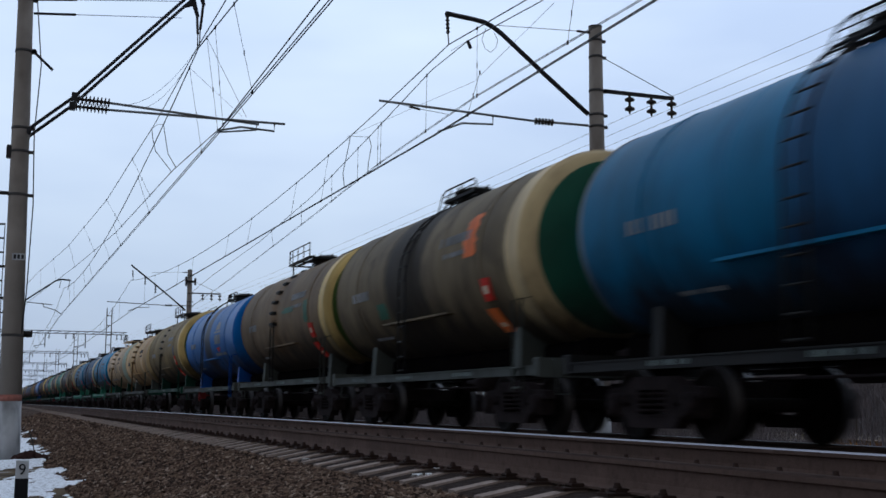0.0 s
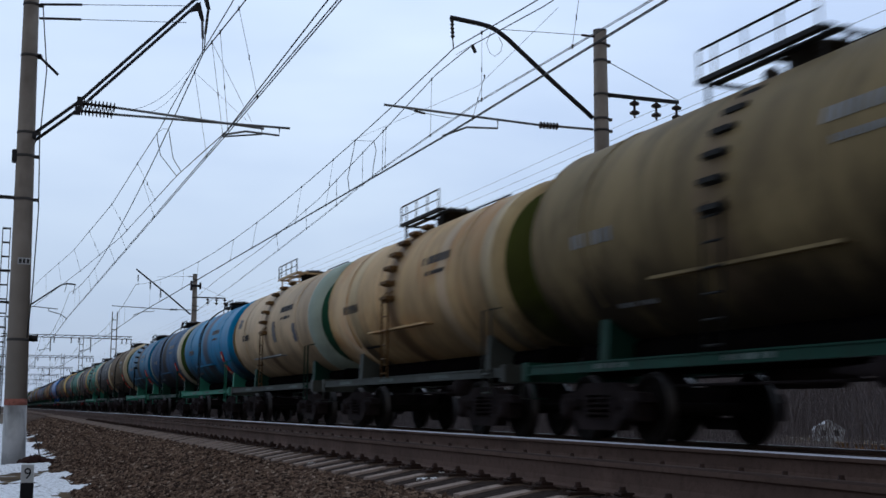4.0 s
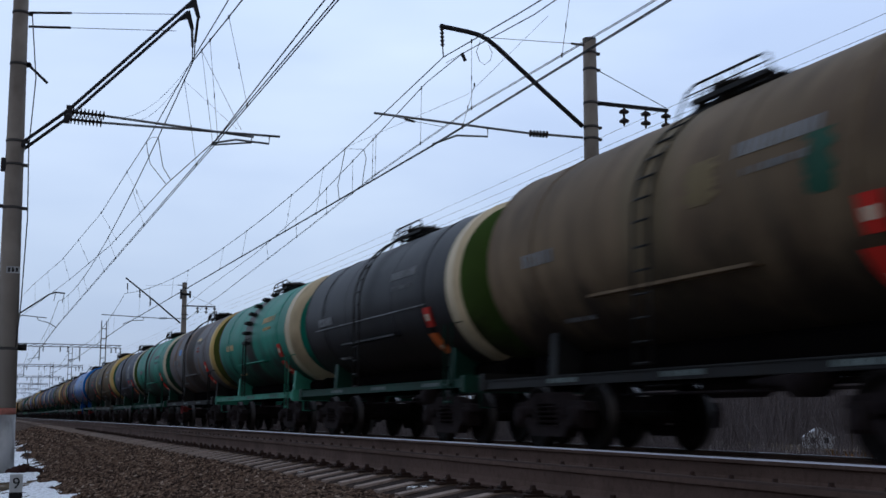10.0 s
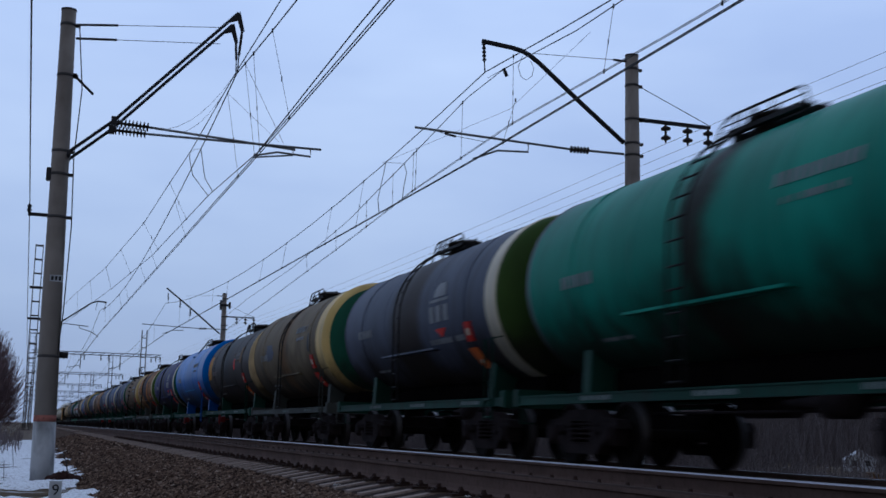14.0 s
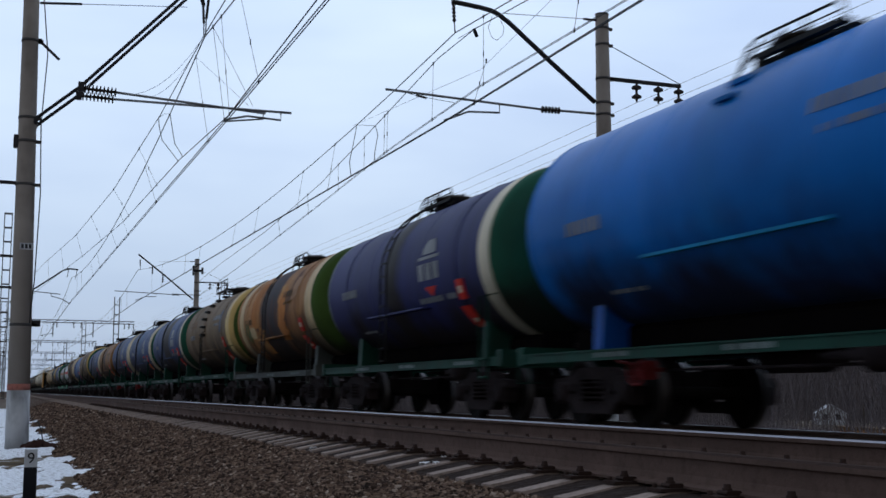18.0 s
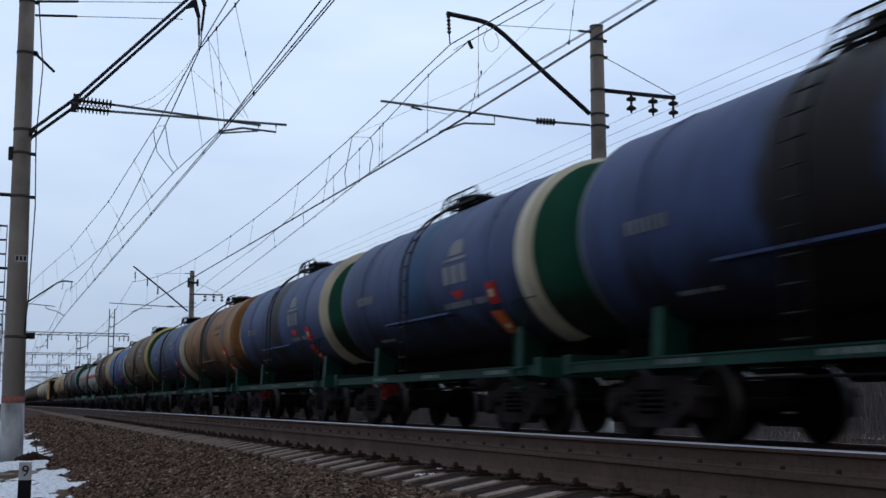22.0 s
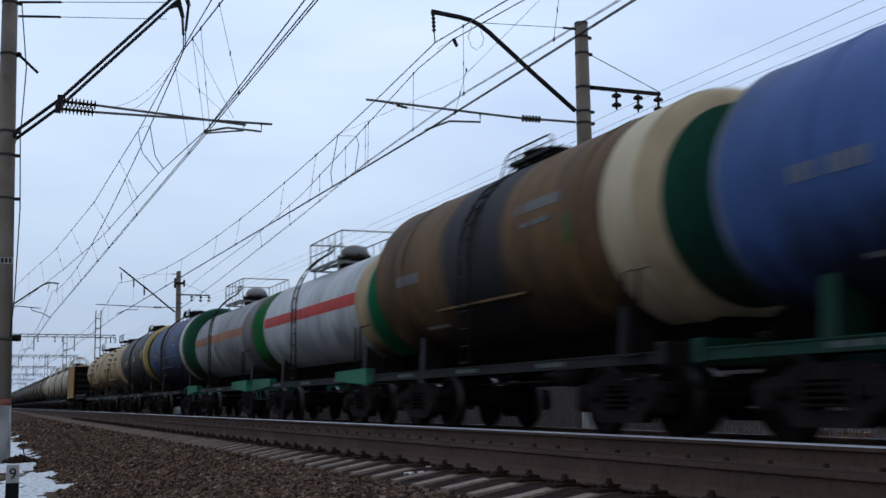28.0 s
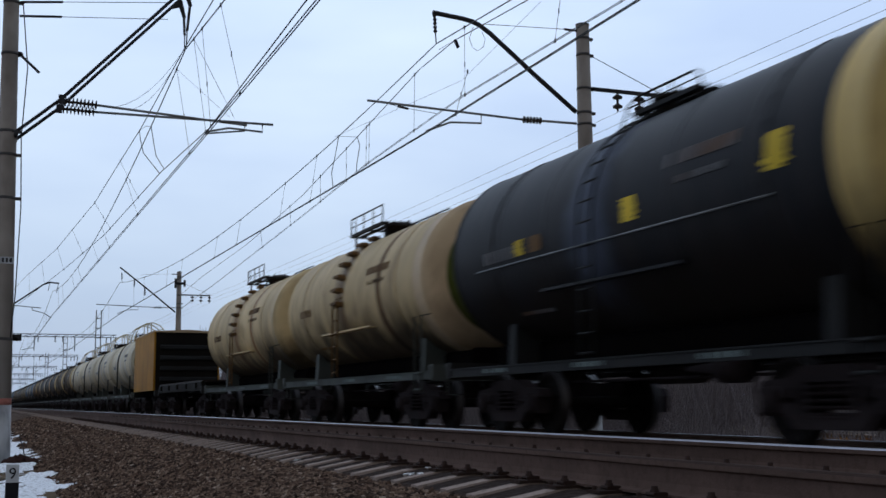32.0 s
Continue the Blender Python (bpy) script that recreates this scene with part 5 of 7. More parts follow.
    box_car(3.95)
    arched_tank("leaf")
    for i in range(3):
        arched_tank("white")
    far = [("olive", "cream"), ("brownblack", "pale"), ("brown", "cream"), ("slate", "white"), ("brownblack", "cream"), ("brown", "white"), ("black", "white"), ("olive", "cream"), ("brownblack", "white"), ("slate", "cream")]
    for i in range(24):
        b, r = far[(i * 7) % 10]
        T(b, "oil", ring=r, cap="capgreen", frame_m="frame_dark", rail="arch", placard=None, seed=i)


# ---- ground, ballast and snow ----
PROFILE = [(-1500, -0.9), (-300, -0.9), (-60, -0.9), (-20, -0.92), (-9, -0.95), (-5, -0.95), (-3, -0.93), (-1.5, -0.92), (-0.5, -0.9), (0.2, -0.88), (0.7, -0.87), (1.1, -0.85), (1.5, -0.73), (2.0, -0.57),
           (2.4, -0.45), (2.75, -0.38), (3.05, -0.345), (3.12, -0.30), (3.49, -0.228), (3.79, -0.228), (4.1, -0.272), (4.8, -0.272), (5.11, -0.215), (5.41, -0.215), (5.75, -0.28), (5.95, -0.26), (6.6, -0.32), (7.3, -0.40), (7.7, -0.42), (9.0, -0.42), (10.3, -0.42), (10.8, -0.44), (11.4, -0.55),
           (12.3, -0.85), (14, -1.1), (18, -1.7), (30, -2.4), (60, -2.6), (300, -2.6), (1500, -2.6)]


def ground_z(x):
    for (a, za), (b, zb) in zip(PROFILE, PROFILE[1:]):
        if a <= x <= b:
            return za + (zb - za) * (x - a) / (b - a)
    return -0.9


def build_ground():
    ys = [-80, -30, -10, 0] + [4 + 1.2 * i for i in range(40)] + [54, 60, 70, 85, 100, 130, 170, 220, 300, 420, 600, 1000, 2000, 4200]
    v, f = [], []
    for y in ys:
        for x, z in PROFILE:
            w = 0.05 if -15 < x < 2.3 or 12 < x < 31 else 0.012
            v.append((x, y, z + w * noise.noise((x * 0.9, y * 0.6, 3.1))))
    k = len(PROFILE)
    for j in range(len(ys) - 1):
        for i in range(k - 1):
            f.append((j * k + i, j * k + i + 1, (j + 1) * k + i + 1, (j + 1) * k + i))
    me = Shape().add(v, f, 0, True).mesh("ground", ground_material())
    tagged(new("ground", me), "dead grass, soil and crushed stone beside the tracks", "ground", kind="structure")


def fast_mesh(name, verts, faces, material):
    me = bpy.data.meshes.new(name)
    k = faces.shape[1]
    me.vertices.add(len(verts))
    me.vertices.foreach_set("co", verts.astype(np.float32).ravel())
    me.loops.add(faces.size)
    me.loops.foreach_set("vertex_index", faces.astype(np.int32).ravel())
    me.polygons.add(len(faces))
    me.polygons.foreach_set("loop_start", np.arange(0, faces.size, k, dtype=np.int32))
    me.polygons.foreach_set("loop_total", np.full(len(faces), k, dtype=np.int32))
    me.materials.append(material)
    me.update()
    me.validate()
    return me


OCTA_V = np.array([(1, 0, 0), (-1, 0, 0), (0, 1, 0), (0, -1, 0), (0, 0, 1), (0, 0, -1)], float)
OCTA_F = np.array([(0, 2, 4), (2, 1, 4), (1, 3, 4), (3, 0, 4), (2, 0, 5), (1, 2, 5), (3, 1, 5), (0, 3, 5)])
CUBE_V = np.array([(x, y, z) for x in (-1, 1) for y in (-1, 1) for z in (-1, 1)], float) * 0.72
CUBE_F = np.array([(0, 1, 3), (0, 3, 2), (4, 6, 7), (4, 7, 5), (0, 4, 5), (0, 5, 1), (2, 3, 7), (2, 7, 6), (0, 2, 6), (0, 6, 4), (1, 5, 7), (1, 7, 3)])


def stones(name, n, xr, yr, size, rng, near):
    """Crushed stone: jittered angular lumps lying on the ballast."""
    bv, bf = (CUBE_V, CUBE_F) if near else (OCTA_V, OCTA_F)
    x = rng.uniform(*xr, n)
    y = yr[0] + (yr[1] - yr[0]) * rng.uniform(0, 1, n) ** (1.0 if near else 1.5)
    z = np.interp(x, [p[0] for p in PROFILE], [p[1] for p in PROFILE])
    s = size * rng.uniform(0.55, 1.35, n) * (1.0 if near else 1.3)
    jit = rng.uniform(0.6, 1.3, (n, len(bv), 3)) * bv[None]
    jit += rng.uniform(-0.25, 0.25, jit.shape)
    ang = rng.uniform(0, 2 * np.pi, (n, 2))
    c, sn = np.cos(ang[:, 0])[:, None], np.sin(ang[:, 0])[:, None]
    jx, jy, jz = jit[..., 0] * c - jit[..., 1] * sn, jit[..., 0] * sn + jit[..., 1] * c, jit[..., 2] * 0.75
    c, sn = np.cos(ang[:, 1] * 0.15)[:, None], np.sin(ang[:, 1] * 0.15)[:, None]
    jy, jz = jy * c - jz * sn, jy * sn + jz * c
    v = np.stack([jx * s[:, None] + x[:, None], jy * s[:, None] + y[:, None], jz * s[:, None] + (z + s * rng.uniform(-0.1, 0.45, n))[:, None]], -1).reshape(-1, 3)
    f = (bf[None] + (np.arange(n) * len(bv))[:, None, None]).reshape(-1, 3)
    return fast_mesh(name, v, f, STONE)


def build_ballast():
    rng = np.random.default_rng(7)
    for n, xr, yr, size, near in ((64000, (0.95, 3.08), (4.6, 13), 0.022, True), (56000, (1.0, 3.08), (13, 34), 0.025, False), (12000, (1.0, 3.04), (34, 75), 0.045, False),
                                  (3500, (3.9, 5.0), (4, 30), 0.02, False), (6000, (5.9, 12.0), (2, 45), 0.036, False), (9000, (0.95, 5.9), (-10, 4.6), 0.036, False)):
        ob = new("ballast_stones", stones("ballast_stones", n, xr, yr, size, rng, near))
        tagged(ob, "brown crushed stone heaped along the track", "ballast", kind="stuff")


def build_snow():
    v, f = [], []
    xs = [-14 + 0.45 * i for i in range(28)] + [-1.5 + 0.07 * i for i in range(46)]
    ys = [-14 + 0.5 * i for i in range(38)] + [5 + 0.3 * i for i in range(18)] + [10.4 + 0.11 * i for i in range(200)] + [32.4 + 0.35 * i for i in range(150)]
    for y in ys:
        for x in xs:
            n = noise.fractal((x * 0.7, y * 0.4, 8.0), 0.7, 2.1, 5) + 0.3 * noise.noise((x * 3.7, y * 2.2, 1.0)) + 0.28 * noise.noise((x * 9.0, y * 5.0, 4.0))
            edge = max(0.0, (x - 0.95) * 1.6) + max(0.0, 1.15 - abs(y - 22.4) * 0.36) * (1 if x > -0.9 else 0.4)
            h = max(-0.08, min(0.05, (n + 0.30 - edge) * 0.13))
            v.append((x, y, ground_z(x) + 0.02 + h))
    k = len(xs)
    for j in range(len(ys) - 1):
        for i in range(k - 1):
            f.append((j * k + i, j * k + i + 1, (j + 1) * k + i + 1, (j + 1) * k + i))
    tagged(new("snow", Shape().add(v, f, 0, True).mesh("snow", SNOW)), "patchy old snow lying beside the ballast", "snow", kind="stuff")
    v, f = [], []
    xs = [11.6 + 0.9 * i for i in range(52)]
    ys = [4 + 1.0 * i for i in range(200)]
    for y in ys:
        for x in xs:
            n = noise.fractal((x * 0.12, y * 0.12, 2.0), 0.8, 2.1, 4)
            v.append((x, y, ground_z(x) + max(-0.3, min(0.08, (n - (0.08 if x > 15 else -0.1)) * 0.4))))
    k = len(xs)
    for j in range(len(ys) - 1):
        for i in range(k - 1):
            f.append((j * k + i, j * k + i + 1, (j + 1) * k + i + 1, (j + 1) * k + i))
    tagged(new("snow", Shape().add(v, f, 0, True).mesh("snow", SNOW)), "thin snow on the field behind the tracks", "snow", kind="stuff")


# ---- tracks ----
RAIL = [(-0.0375, -0.012), (-0.030, 0.0), (0.030, 0.0), (0.0375, -0.012), (0.036, -0.038), (0.012, -0.05), (0.010, -0.135), (0.02, -0.175), (0.075, -0.19), (0.075, -0.205), (-0.075, -0.205), (-0.075, -0.19), (-0.02, -0.175), (-0.010, -0.135), (-0.012, -0.05), (-0.036, -0.038)]


def rail_mesh(head):
    sh = Shape()
    k = len(RAIL)
    y0, y1 = -40, 1500
    v = [(x, y0, z) for x, z in RAIL] + [(x, y1, z) for x, z in RAIL]
    sh.add(v, [tuple(range(k)), tuple(range(2 * k - 1, k - 1, -1))], 0)
    o = [(i, i + k, (i + 1) % k + k, (i + 1) % k) for i in range(k)]
    for i, q in enumerate(o):
        sh.f.append(q)
        sh.m.append(1 if i in (0, 1, 2) else 0)
        sh.s.append(False)
    return sh.mesh("rail", [RAIL_SIDE, head])


def sleeper_mesh():
    """Concrete sleeper: sloping ends, raised seats under the rails, low middle."""
    top = [(-1.36, -0.285), (-0.96, -0.212), (-0.66, -0.207), (-0.35, -0.255), (0.35, -0.255), (0.66, -0.19), (0.96, -0.19), (1.36, -0.28)]
    v, f = [], []
    for x, z in top:
        v += [(x, -0.12, -0.44), (x, -0.072, z), (x, 0.072, z), (x, 0.12, -0.44)]
    for i in range(len(top) - 1):
        for j in range(3):
            f.append((4 * i + j, 4 * i + 4 + j, 4 * i + 5 + j, 4 * i + 1 + j))
    f += [(0, 1, 2, 3), (4 * len(top) - 1, 4 * len(top) - 2, 4 * len(top) - 3, 4 * len(top) - 4)]
    return Shape().add(v, f).mesh("sleeper", CONCRETE)


def fastening_mesh(tall=0.0):
    """Base plate with a clamp, coil washer and bolt; tall lifts the nut."""
    sh = Shape()
    sh.box(-0.12, 0.08, -0.08, 0.08, -0.214, -0.196)
    sh.box(-0.05, 0.045, -0.045, 0.045, -0.196, -0.172 + 0.6 * tall, c=0.008)
    sh.lathe("z", (-0.015, 0, -0.174 + 0.6 * tall), [(0, 0.027), (0.014 + 0.2 * tall, 0.027), (0.016 + 0.2 * tall, 0.02), (0.034 + 0.4 * tall, 0.02), (0.036 + 0.4 * tall, 0.0)], n=8)
    sh.lathe("z", (-0.09, 0.045, -0.197), [(0, 0.016), (0.022, 0.016), (0.023, 0.0)], n=6)
    return sh.mesh("fastening", FASTEN)


NEAR_X = 4.45


def build_tracks():
    near = thing("railway_track", (NEAR_X, 0, 0), "near railway track with concrete sleepers and rusty rails", "railway track", kind="structure")
    part("rail", rail_mesh(RAIL_DULL), near, (-0.795, 0, 0), "brown rail with a dull head")
    part("rail", rail_mesh(RAIL_TOP), near, (0.795, 0, 0.026), "rail with a bright polished head")
    far = thing("railway_track", (TRACK_X, 0, TRACK_Z - 0.17), "second railway track under the goods train", "railway track", kind="structure")
    for x in (-0.795, 0.795):
        part("rail", kept("rail_far", lambda: rail_mesh(RAIL_TOP)), far, (x, 0, 0))
    return near, far


def build_sleepers(near, far):
    sm, fm, fm_tall = sleeper_mesh(), fastening_mesh(), fastening_mesh(0.022)
    step, rnd = 0.543, random.Random(4)
    for i in range(-24, 150):
        y = 2.6 + step * i
        s = part("sleeper", sm, near, pose(rnd.uniform(-0.015, 0.015), y, rnd.uniform(-0.006, 0.004), 0, 0, rnd.uniform(-0.5, 0.5)))
        if -6 < i < 90:
            part("fastening", fm, s, pose(-0.91, 0, 0))
            part("fastening", fm_tall, s, pose(0.68, 0, 0.026))
        if -6 < i < 60:
            part("fastening", fm, s, pose(-0.68, 0, 0, 0, 0, 180))
    rows = Shape()
    for tx, tz, y0, y1 in ((NEAR_X, 0, 84.1, 420), (TRACK_X, TRACK_Z - 0.17, -20, 200)):
        y = y0
        while y < y1:
            rows.box(tx - 1.35, tx + 1.35, y - 0.1, y + 0.1, tz - 0.3, tz - 0.185)
            y += step
    tagged(new("sleeper_rows", rows.mesh("sleeper_rows", CONCRETE)), "long rows of concrete sleepers under the rails", "sleepers", kind="stuff")


# ---- overhead line ----
def insulator(sh, a, b, n, r=0.085, mi=0):
    """String of sheds between two points."""
    a, b = Vector(a), Vector(b)
    q = (b - a).to_track_quat("Z", "Y")
    L = (b - a).length
    prof = [(0, 0.02)]
    for k in range(n):
        z = L * (k + 0.15) / n
        prof += [(z, 0.03), (z + L / n * 0.25, r), (z + L / n * 0.45, r * 0.95), (z + L / n * 0.55, 0.03)]
    prof.append((L, 0.02))
    t = Shape().lathe("z", (0, 0, 0), prof, n=12)
    return sh.add([a + q @ Vector(p) for p in t.v], t.f, mi, True)


def concrete_pole(x0, x1, y, top, label, white=True, name="line_pole"):
    """Tapered spun-concrete pole with painted foot and steel collars."""
    pole = thing(name, (0, 0, 0), label, "pole", "poles of the overhead line")
    foot = -0.95
    at = lambda z: x0 + (x1 - x0) * (z - foot) / (top - foot)
    rad = lambda z: 0.235 - 0.008 * (z + 0.95)
    z1 = 0.36 if white else foot
    if white:
        part("painted_foot", Shape().tube((at(foot), y, foot), (at(0.34), y, 0.34), rad(foot), 20, 0, rad(0.34)).mesh("painted_foot", POLE_WHITE), pole, None, "whitewashed foot of the pole")
        part("red_band", Shape().tube((at(0.34), y, 0.34), (at(0.47), y, 0.47), rad(0.34) + 0.002, 20, 0, rad(0.47) + 0.002).mesh("red_band", mat("faded_red_band", (0.40, 0.15, 0.115), rough=0.9, vary=0.2, dirt=0.6, scale=4)), pole, None, "faded red painted band")
        z1 = 0.47
    sh = Shape()
    sh.tube((at(z1), y, z1), (at(top), y, top), rad(z1), 24, 0, rad(top))
    part("shaft", sh.mesh("shaft", POLE), pole)
    part("pole_cap", Shape().lathe("z", (at(top), y, top), [(0, rad(top) + 0.012), (0.03, rad(top) + 0.01), (0.07, 0.03), (0.075, 0)], n=20).mesh("pole_cap", STEEL), pole)
    return pole, at, rad


def collar(pole, at, rad, y, z):
    part("collar", Shape().lathe("z", (at(z), y, z - 0.05), [(0, rad(z)), (0, rad(z) + 0.01), (0.055, rad(z) + 0.01), (0.055, rad(z))], n=20).box(at(z) + rad(z), at(z) + rad(z) + 0.1, y - 0.04, y + 0.04, z - 0.05, z + 0.01).mesh("collar", BAND), pole)


def near_pole():
    y = 26.0
    pole, at, rad = concrete_pole(0.37, 0.24, y, 9.15, "grey concrete line pole with whitewashed foot beside the ballast")
    for z in (8.85, 7.72, 6.05, 5.55, 4.63, 1.7):
        collar(pole, at, rad, y, z)
    sh = Shape()
    for dy in (-0.42, 0.42):
        sh.path([(0.42, y + dy, 5.93), (1.31, y + dy, 6.72), (3.83, y + dy, 9.46)], 0.036, 8)
        sh.box(1.25, 1.37, y + dy - 0.05, y + dy + 0.05, 6.62, 6.8)
        sh.prism_y([(3.6, 9.2), (3.87, 9.5), (3.98, 9.05), (3.9, 9.05), (3.82, 9.28)], y + dy - 0.02, y + dy + 0.02)
    sh.tube((0.44, y - 0.5, 5.93), (0.44, y + 0.5, 5.93), 0.045, 8)
    part("bracket_arm", sh.mesh("bracket_arm", STEEL), pole, None, "dark double steel bracket arm")
    for dy in (-0.42, 0.42):
        part("insulator", insulator(Shape(), (1.36, y + dy * 0.8, 6.69), (2.06, y + dy * 0.75, 6.67), 9, r=0.105).mesh("insulator", PORCELAIN), pole)
        part("cantilever_tube", Shape().tube((2.04, y + dy * 0.75, 6.67), (5.35 if dy < 0 else 5.9, y - dy * 0.3, 6.6), 0.028, 8).mesh("cantilever_tube", GALV), pole)
        part("hanger", insulator(Shape(), (3.93, y + dy, 9.05), (3.92, y + dy * 0.4, 8.55), 5, r=0.032).tube((3.92, y + dy * 0.4, 8.55), (3.92, y + dy * 0.3, 8.2), 0.014).mesh("hanger", PORCELAIN), pole)
    part("steady_arm", Shape().path([(5.66, y - 0.1, 6.62), (5.66, y - 0.1, 6.42), (4.9, y - 0.1, 6.45), (4.42, y - 0.1, 6.33)], 0.024).path([(5.3, y + 0.1, 6.6), (5.3, y + 0.1, 6.46), (4.42, y + 0.1, 6.33)], 0.02).mesh("steady_arm", GALV), pole)
    for z0, z1, dy in ((8.84, 9.16, -0.2), (8.57, 8.9, 0.2)):
        part("tie_rod", Shape().tube((0.42, y + dy * 0.3, z0), (1.28, y + dy * 0.5, z0 + (z1 - z0) * 0.28), 0.028, 8).tube((1.28, y + dy * 0.5, z0 + (z1 - z0) * 0.28), (3.55, y + dy, z1), 0.008, 5).mesh("tie_rod", STEEL), pole)
    part("strut", Shape().box(0.40, 0.5, y - 0.04, y + 0.04, 7.66, 7.76).tube((0.45, y, 7.72), (0.86, y, 7.35), 0.03, 8).mesh("strut", STEEL), pole)
    part("side_bracket", Shape().box(-0.28, 0.14, y - 0.03, y + 0.03, 4.6, 4.67).lathe("z", (-0.26, y, 4.67), [(0, 0.03), (0.05, 0.05), (0.09, 0.03), (0.13, 0.05), (0.18, 0.02), (0.18, 0.0)], n=10).mesh("side_bracket", STEEL), pole)
    part("side_box", Shape().box(0.02, 0.12, y - 0.08, y + 0.08, 5.38, 5.65, c=0.02).mesh("side_box", STEEL), pole)
    part("side_lug", Shape().box(0.5, 0.72, y - 0.04, y + 0.04, 1.65, 1.78).mesh("side_lug", STEEL), pole)
    part("number_plate", Shape().box(0.24, 0.5, y - 0.215, y - 0.205, 3.22, 3.36).mesh("number_plate", POLE_WHITE), pole, None, "small pale plate")
    for k in range(3):
        part("plate_mark", Shape().box(0.27 + 0.075 * k, 0.32 + 0.075 * k, y - 0.219, y - 0.2155, 3.245, 3.335).mesh("plate_mark", STEEL), pole)
    part("down_lead", Shape().path([(0.48, y - 0.1, 8.8), (0.62, y - 0.12, 7.4), (0.55, y - 0.12, 5.9), (0.6, y - 0.12, 4.4), (0.56, y - 0.12, 2.6), (0.5, y - 0.13, 1.7)], 0.012).mesh("down_lead", COPPER), pole)


def far_pole(y, dx=0.0, straight=False):
    pole, at, rad = concrete_pole(12.98 + dx, 12.93 + dx, y, 9.2, "grey concrete line pole beyond the goods train")
    for z in (8.9, 8.5, 7.68, 7.1, 6.82):
        collar(pole, at, rad, y, z)
    pts = [(12.72, 7.08), (11.6, 7.92), (10.55, 8.74), (10.3, 8.9), (10.1, 8.98), (9.85, 9.02), (9.14, 9.08)]
    if straight:
        pts = [(12.72, 6.5), (10.9, 7.98), (9.05, 9.4)]
    part("bracket_arm", Shape().path([(x + dx, y, z) for x, z in pts], 0.055, 8).mesh("bracket_arm", STEEL), pole, None, "bent dark steel bracket arm")
    part("hanger", insulator(Shape(), (9.18 + dx, y, 9.05), (9.2 + dx, y, 8.6), 5, r=0.05).tube((9.2 + dx, y, 8.6), (9.22 + dx, y, 8.36), 0.015).mesh("hanger", PORCELAIN), pole)
    part("cantilever_tube", Shape().tube((12.72 + dx, y, 6.81), (11.8 + dx, y, 6.80), 0.03, 8).tube((11.35 + dx, y, 6.79), (7.6 + dx, y, 6.91), 0.028, 8).mesh("cantilever_tube", GALV), pole)
    part("insulator", insulator(Shape(), (11.82 + dx, y, 6.80), (11.33 + dx, y, 6.79), 6).mesh("insulator", PORCELAIN), pole)
    part("steady_arm", Shape().path([(10.3 + dx, y, 6.83), (10.3 + dx, y, 6.62), (9.55 + dx, y, 6.58), (8.97 + dx, y, 6.33)], 0.024).mesh("steady_arm", GALV), pole)
    part("tie_rod", Shape().tube((12.8 + dx, y, 9.06), (12.45 + dx, y, 9.06), 0.03).tube((12.45 + dx, y, 9.06), (10.4 + dx, y, 8.95), 0.008, 5).mesh("tie_rod", STEEL), pole)
    part("cross_arm", Shape().box(13.05 + dx, 15.03 + dx, y - 0.04, y + 0.04, 7.64, 7.72).tube((13.1 + dx, y, 8.5), (15.0 + dx, y, 7.74), 0.01, 5).mesh("cross_arm", STEEL), pole)
    for x in (13.83, 14.42, 14.98):
        part("insulator", kept("feeder_ins", lambda: insulator(Shape(), (0, 0, 0), (0, 0, -0.45), 2, r=0.12).mesh("insulator", PORCELAIN)), pole, (x + dx, y, 7.64))
    if straight:
        part("switch_gear", Shape().box(12.62 + dx, 13.3 + dx, y - 0.3, y - 0.2, 8.35, 8.5).box(12.6 + dx, 12.72 + dx, y - 0.35, y - 0.2, 8.1, 8.75).box(13.2 + dx, 13.32 + dx, y - 0.35, y - 0.2, 8.2, 8.65).mesh("switch_gear", STEEL), pole)
        for x, z in ((10.0, 8.66), (10.7, 8.12)):
            part("hanger", insulator(Shape(), (x + dx, y, z), (x + dx, y, z - 0.55), 4, r=0.07).mesh("hanger", PORCELAIN), pole)
    return pole


def lattice(sh, x, y, z0, z1, w, d=0.3, rungs=0.55):
    for sx in (-1, 1):
        for sy in (-1, 1):
            sh.box(x + sx * w / 2 - 0.03, x + sx * w / 2 + 0.03, y + sy * d / 2 - 0.03, y + sy * d / 2 + 0.03, z0, z1)
    z, k = z0, 0
    while z < z1:
        for sy in (-1, 1):
            sh.box(x - w / 2, x + w / 2, y + sy * d / 2 - 0.02, y + sy * d / 2 + 0.02, z - 0.03, z + 0.03)
        for sx in (-1, 1):
            a, b = (-d / 2, d / 2) if k % 2 else (d / 2, -d / 2)
            sh.tube((x + sx * w / 2, y + a, z), (x + sx * w / 2, y + b, min(z + rungs, z1)), 0.015, 4)
        z += rungs
        k += 1
    return sh


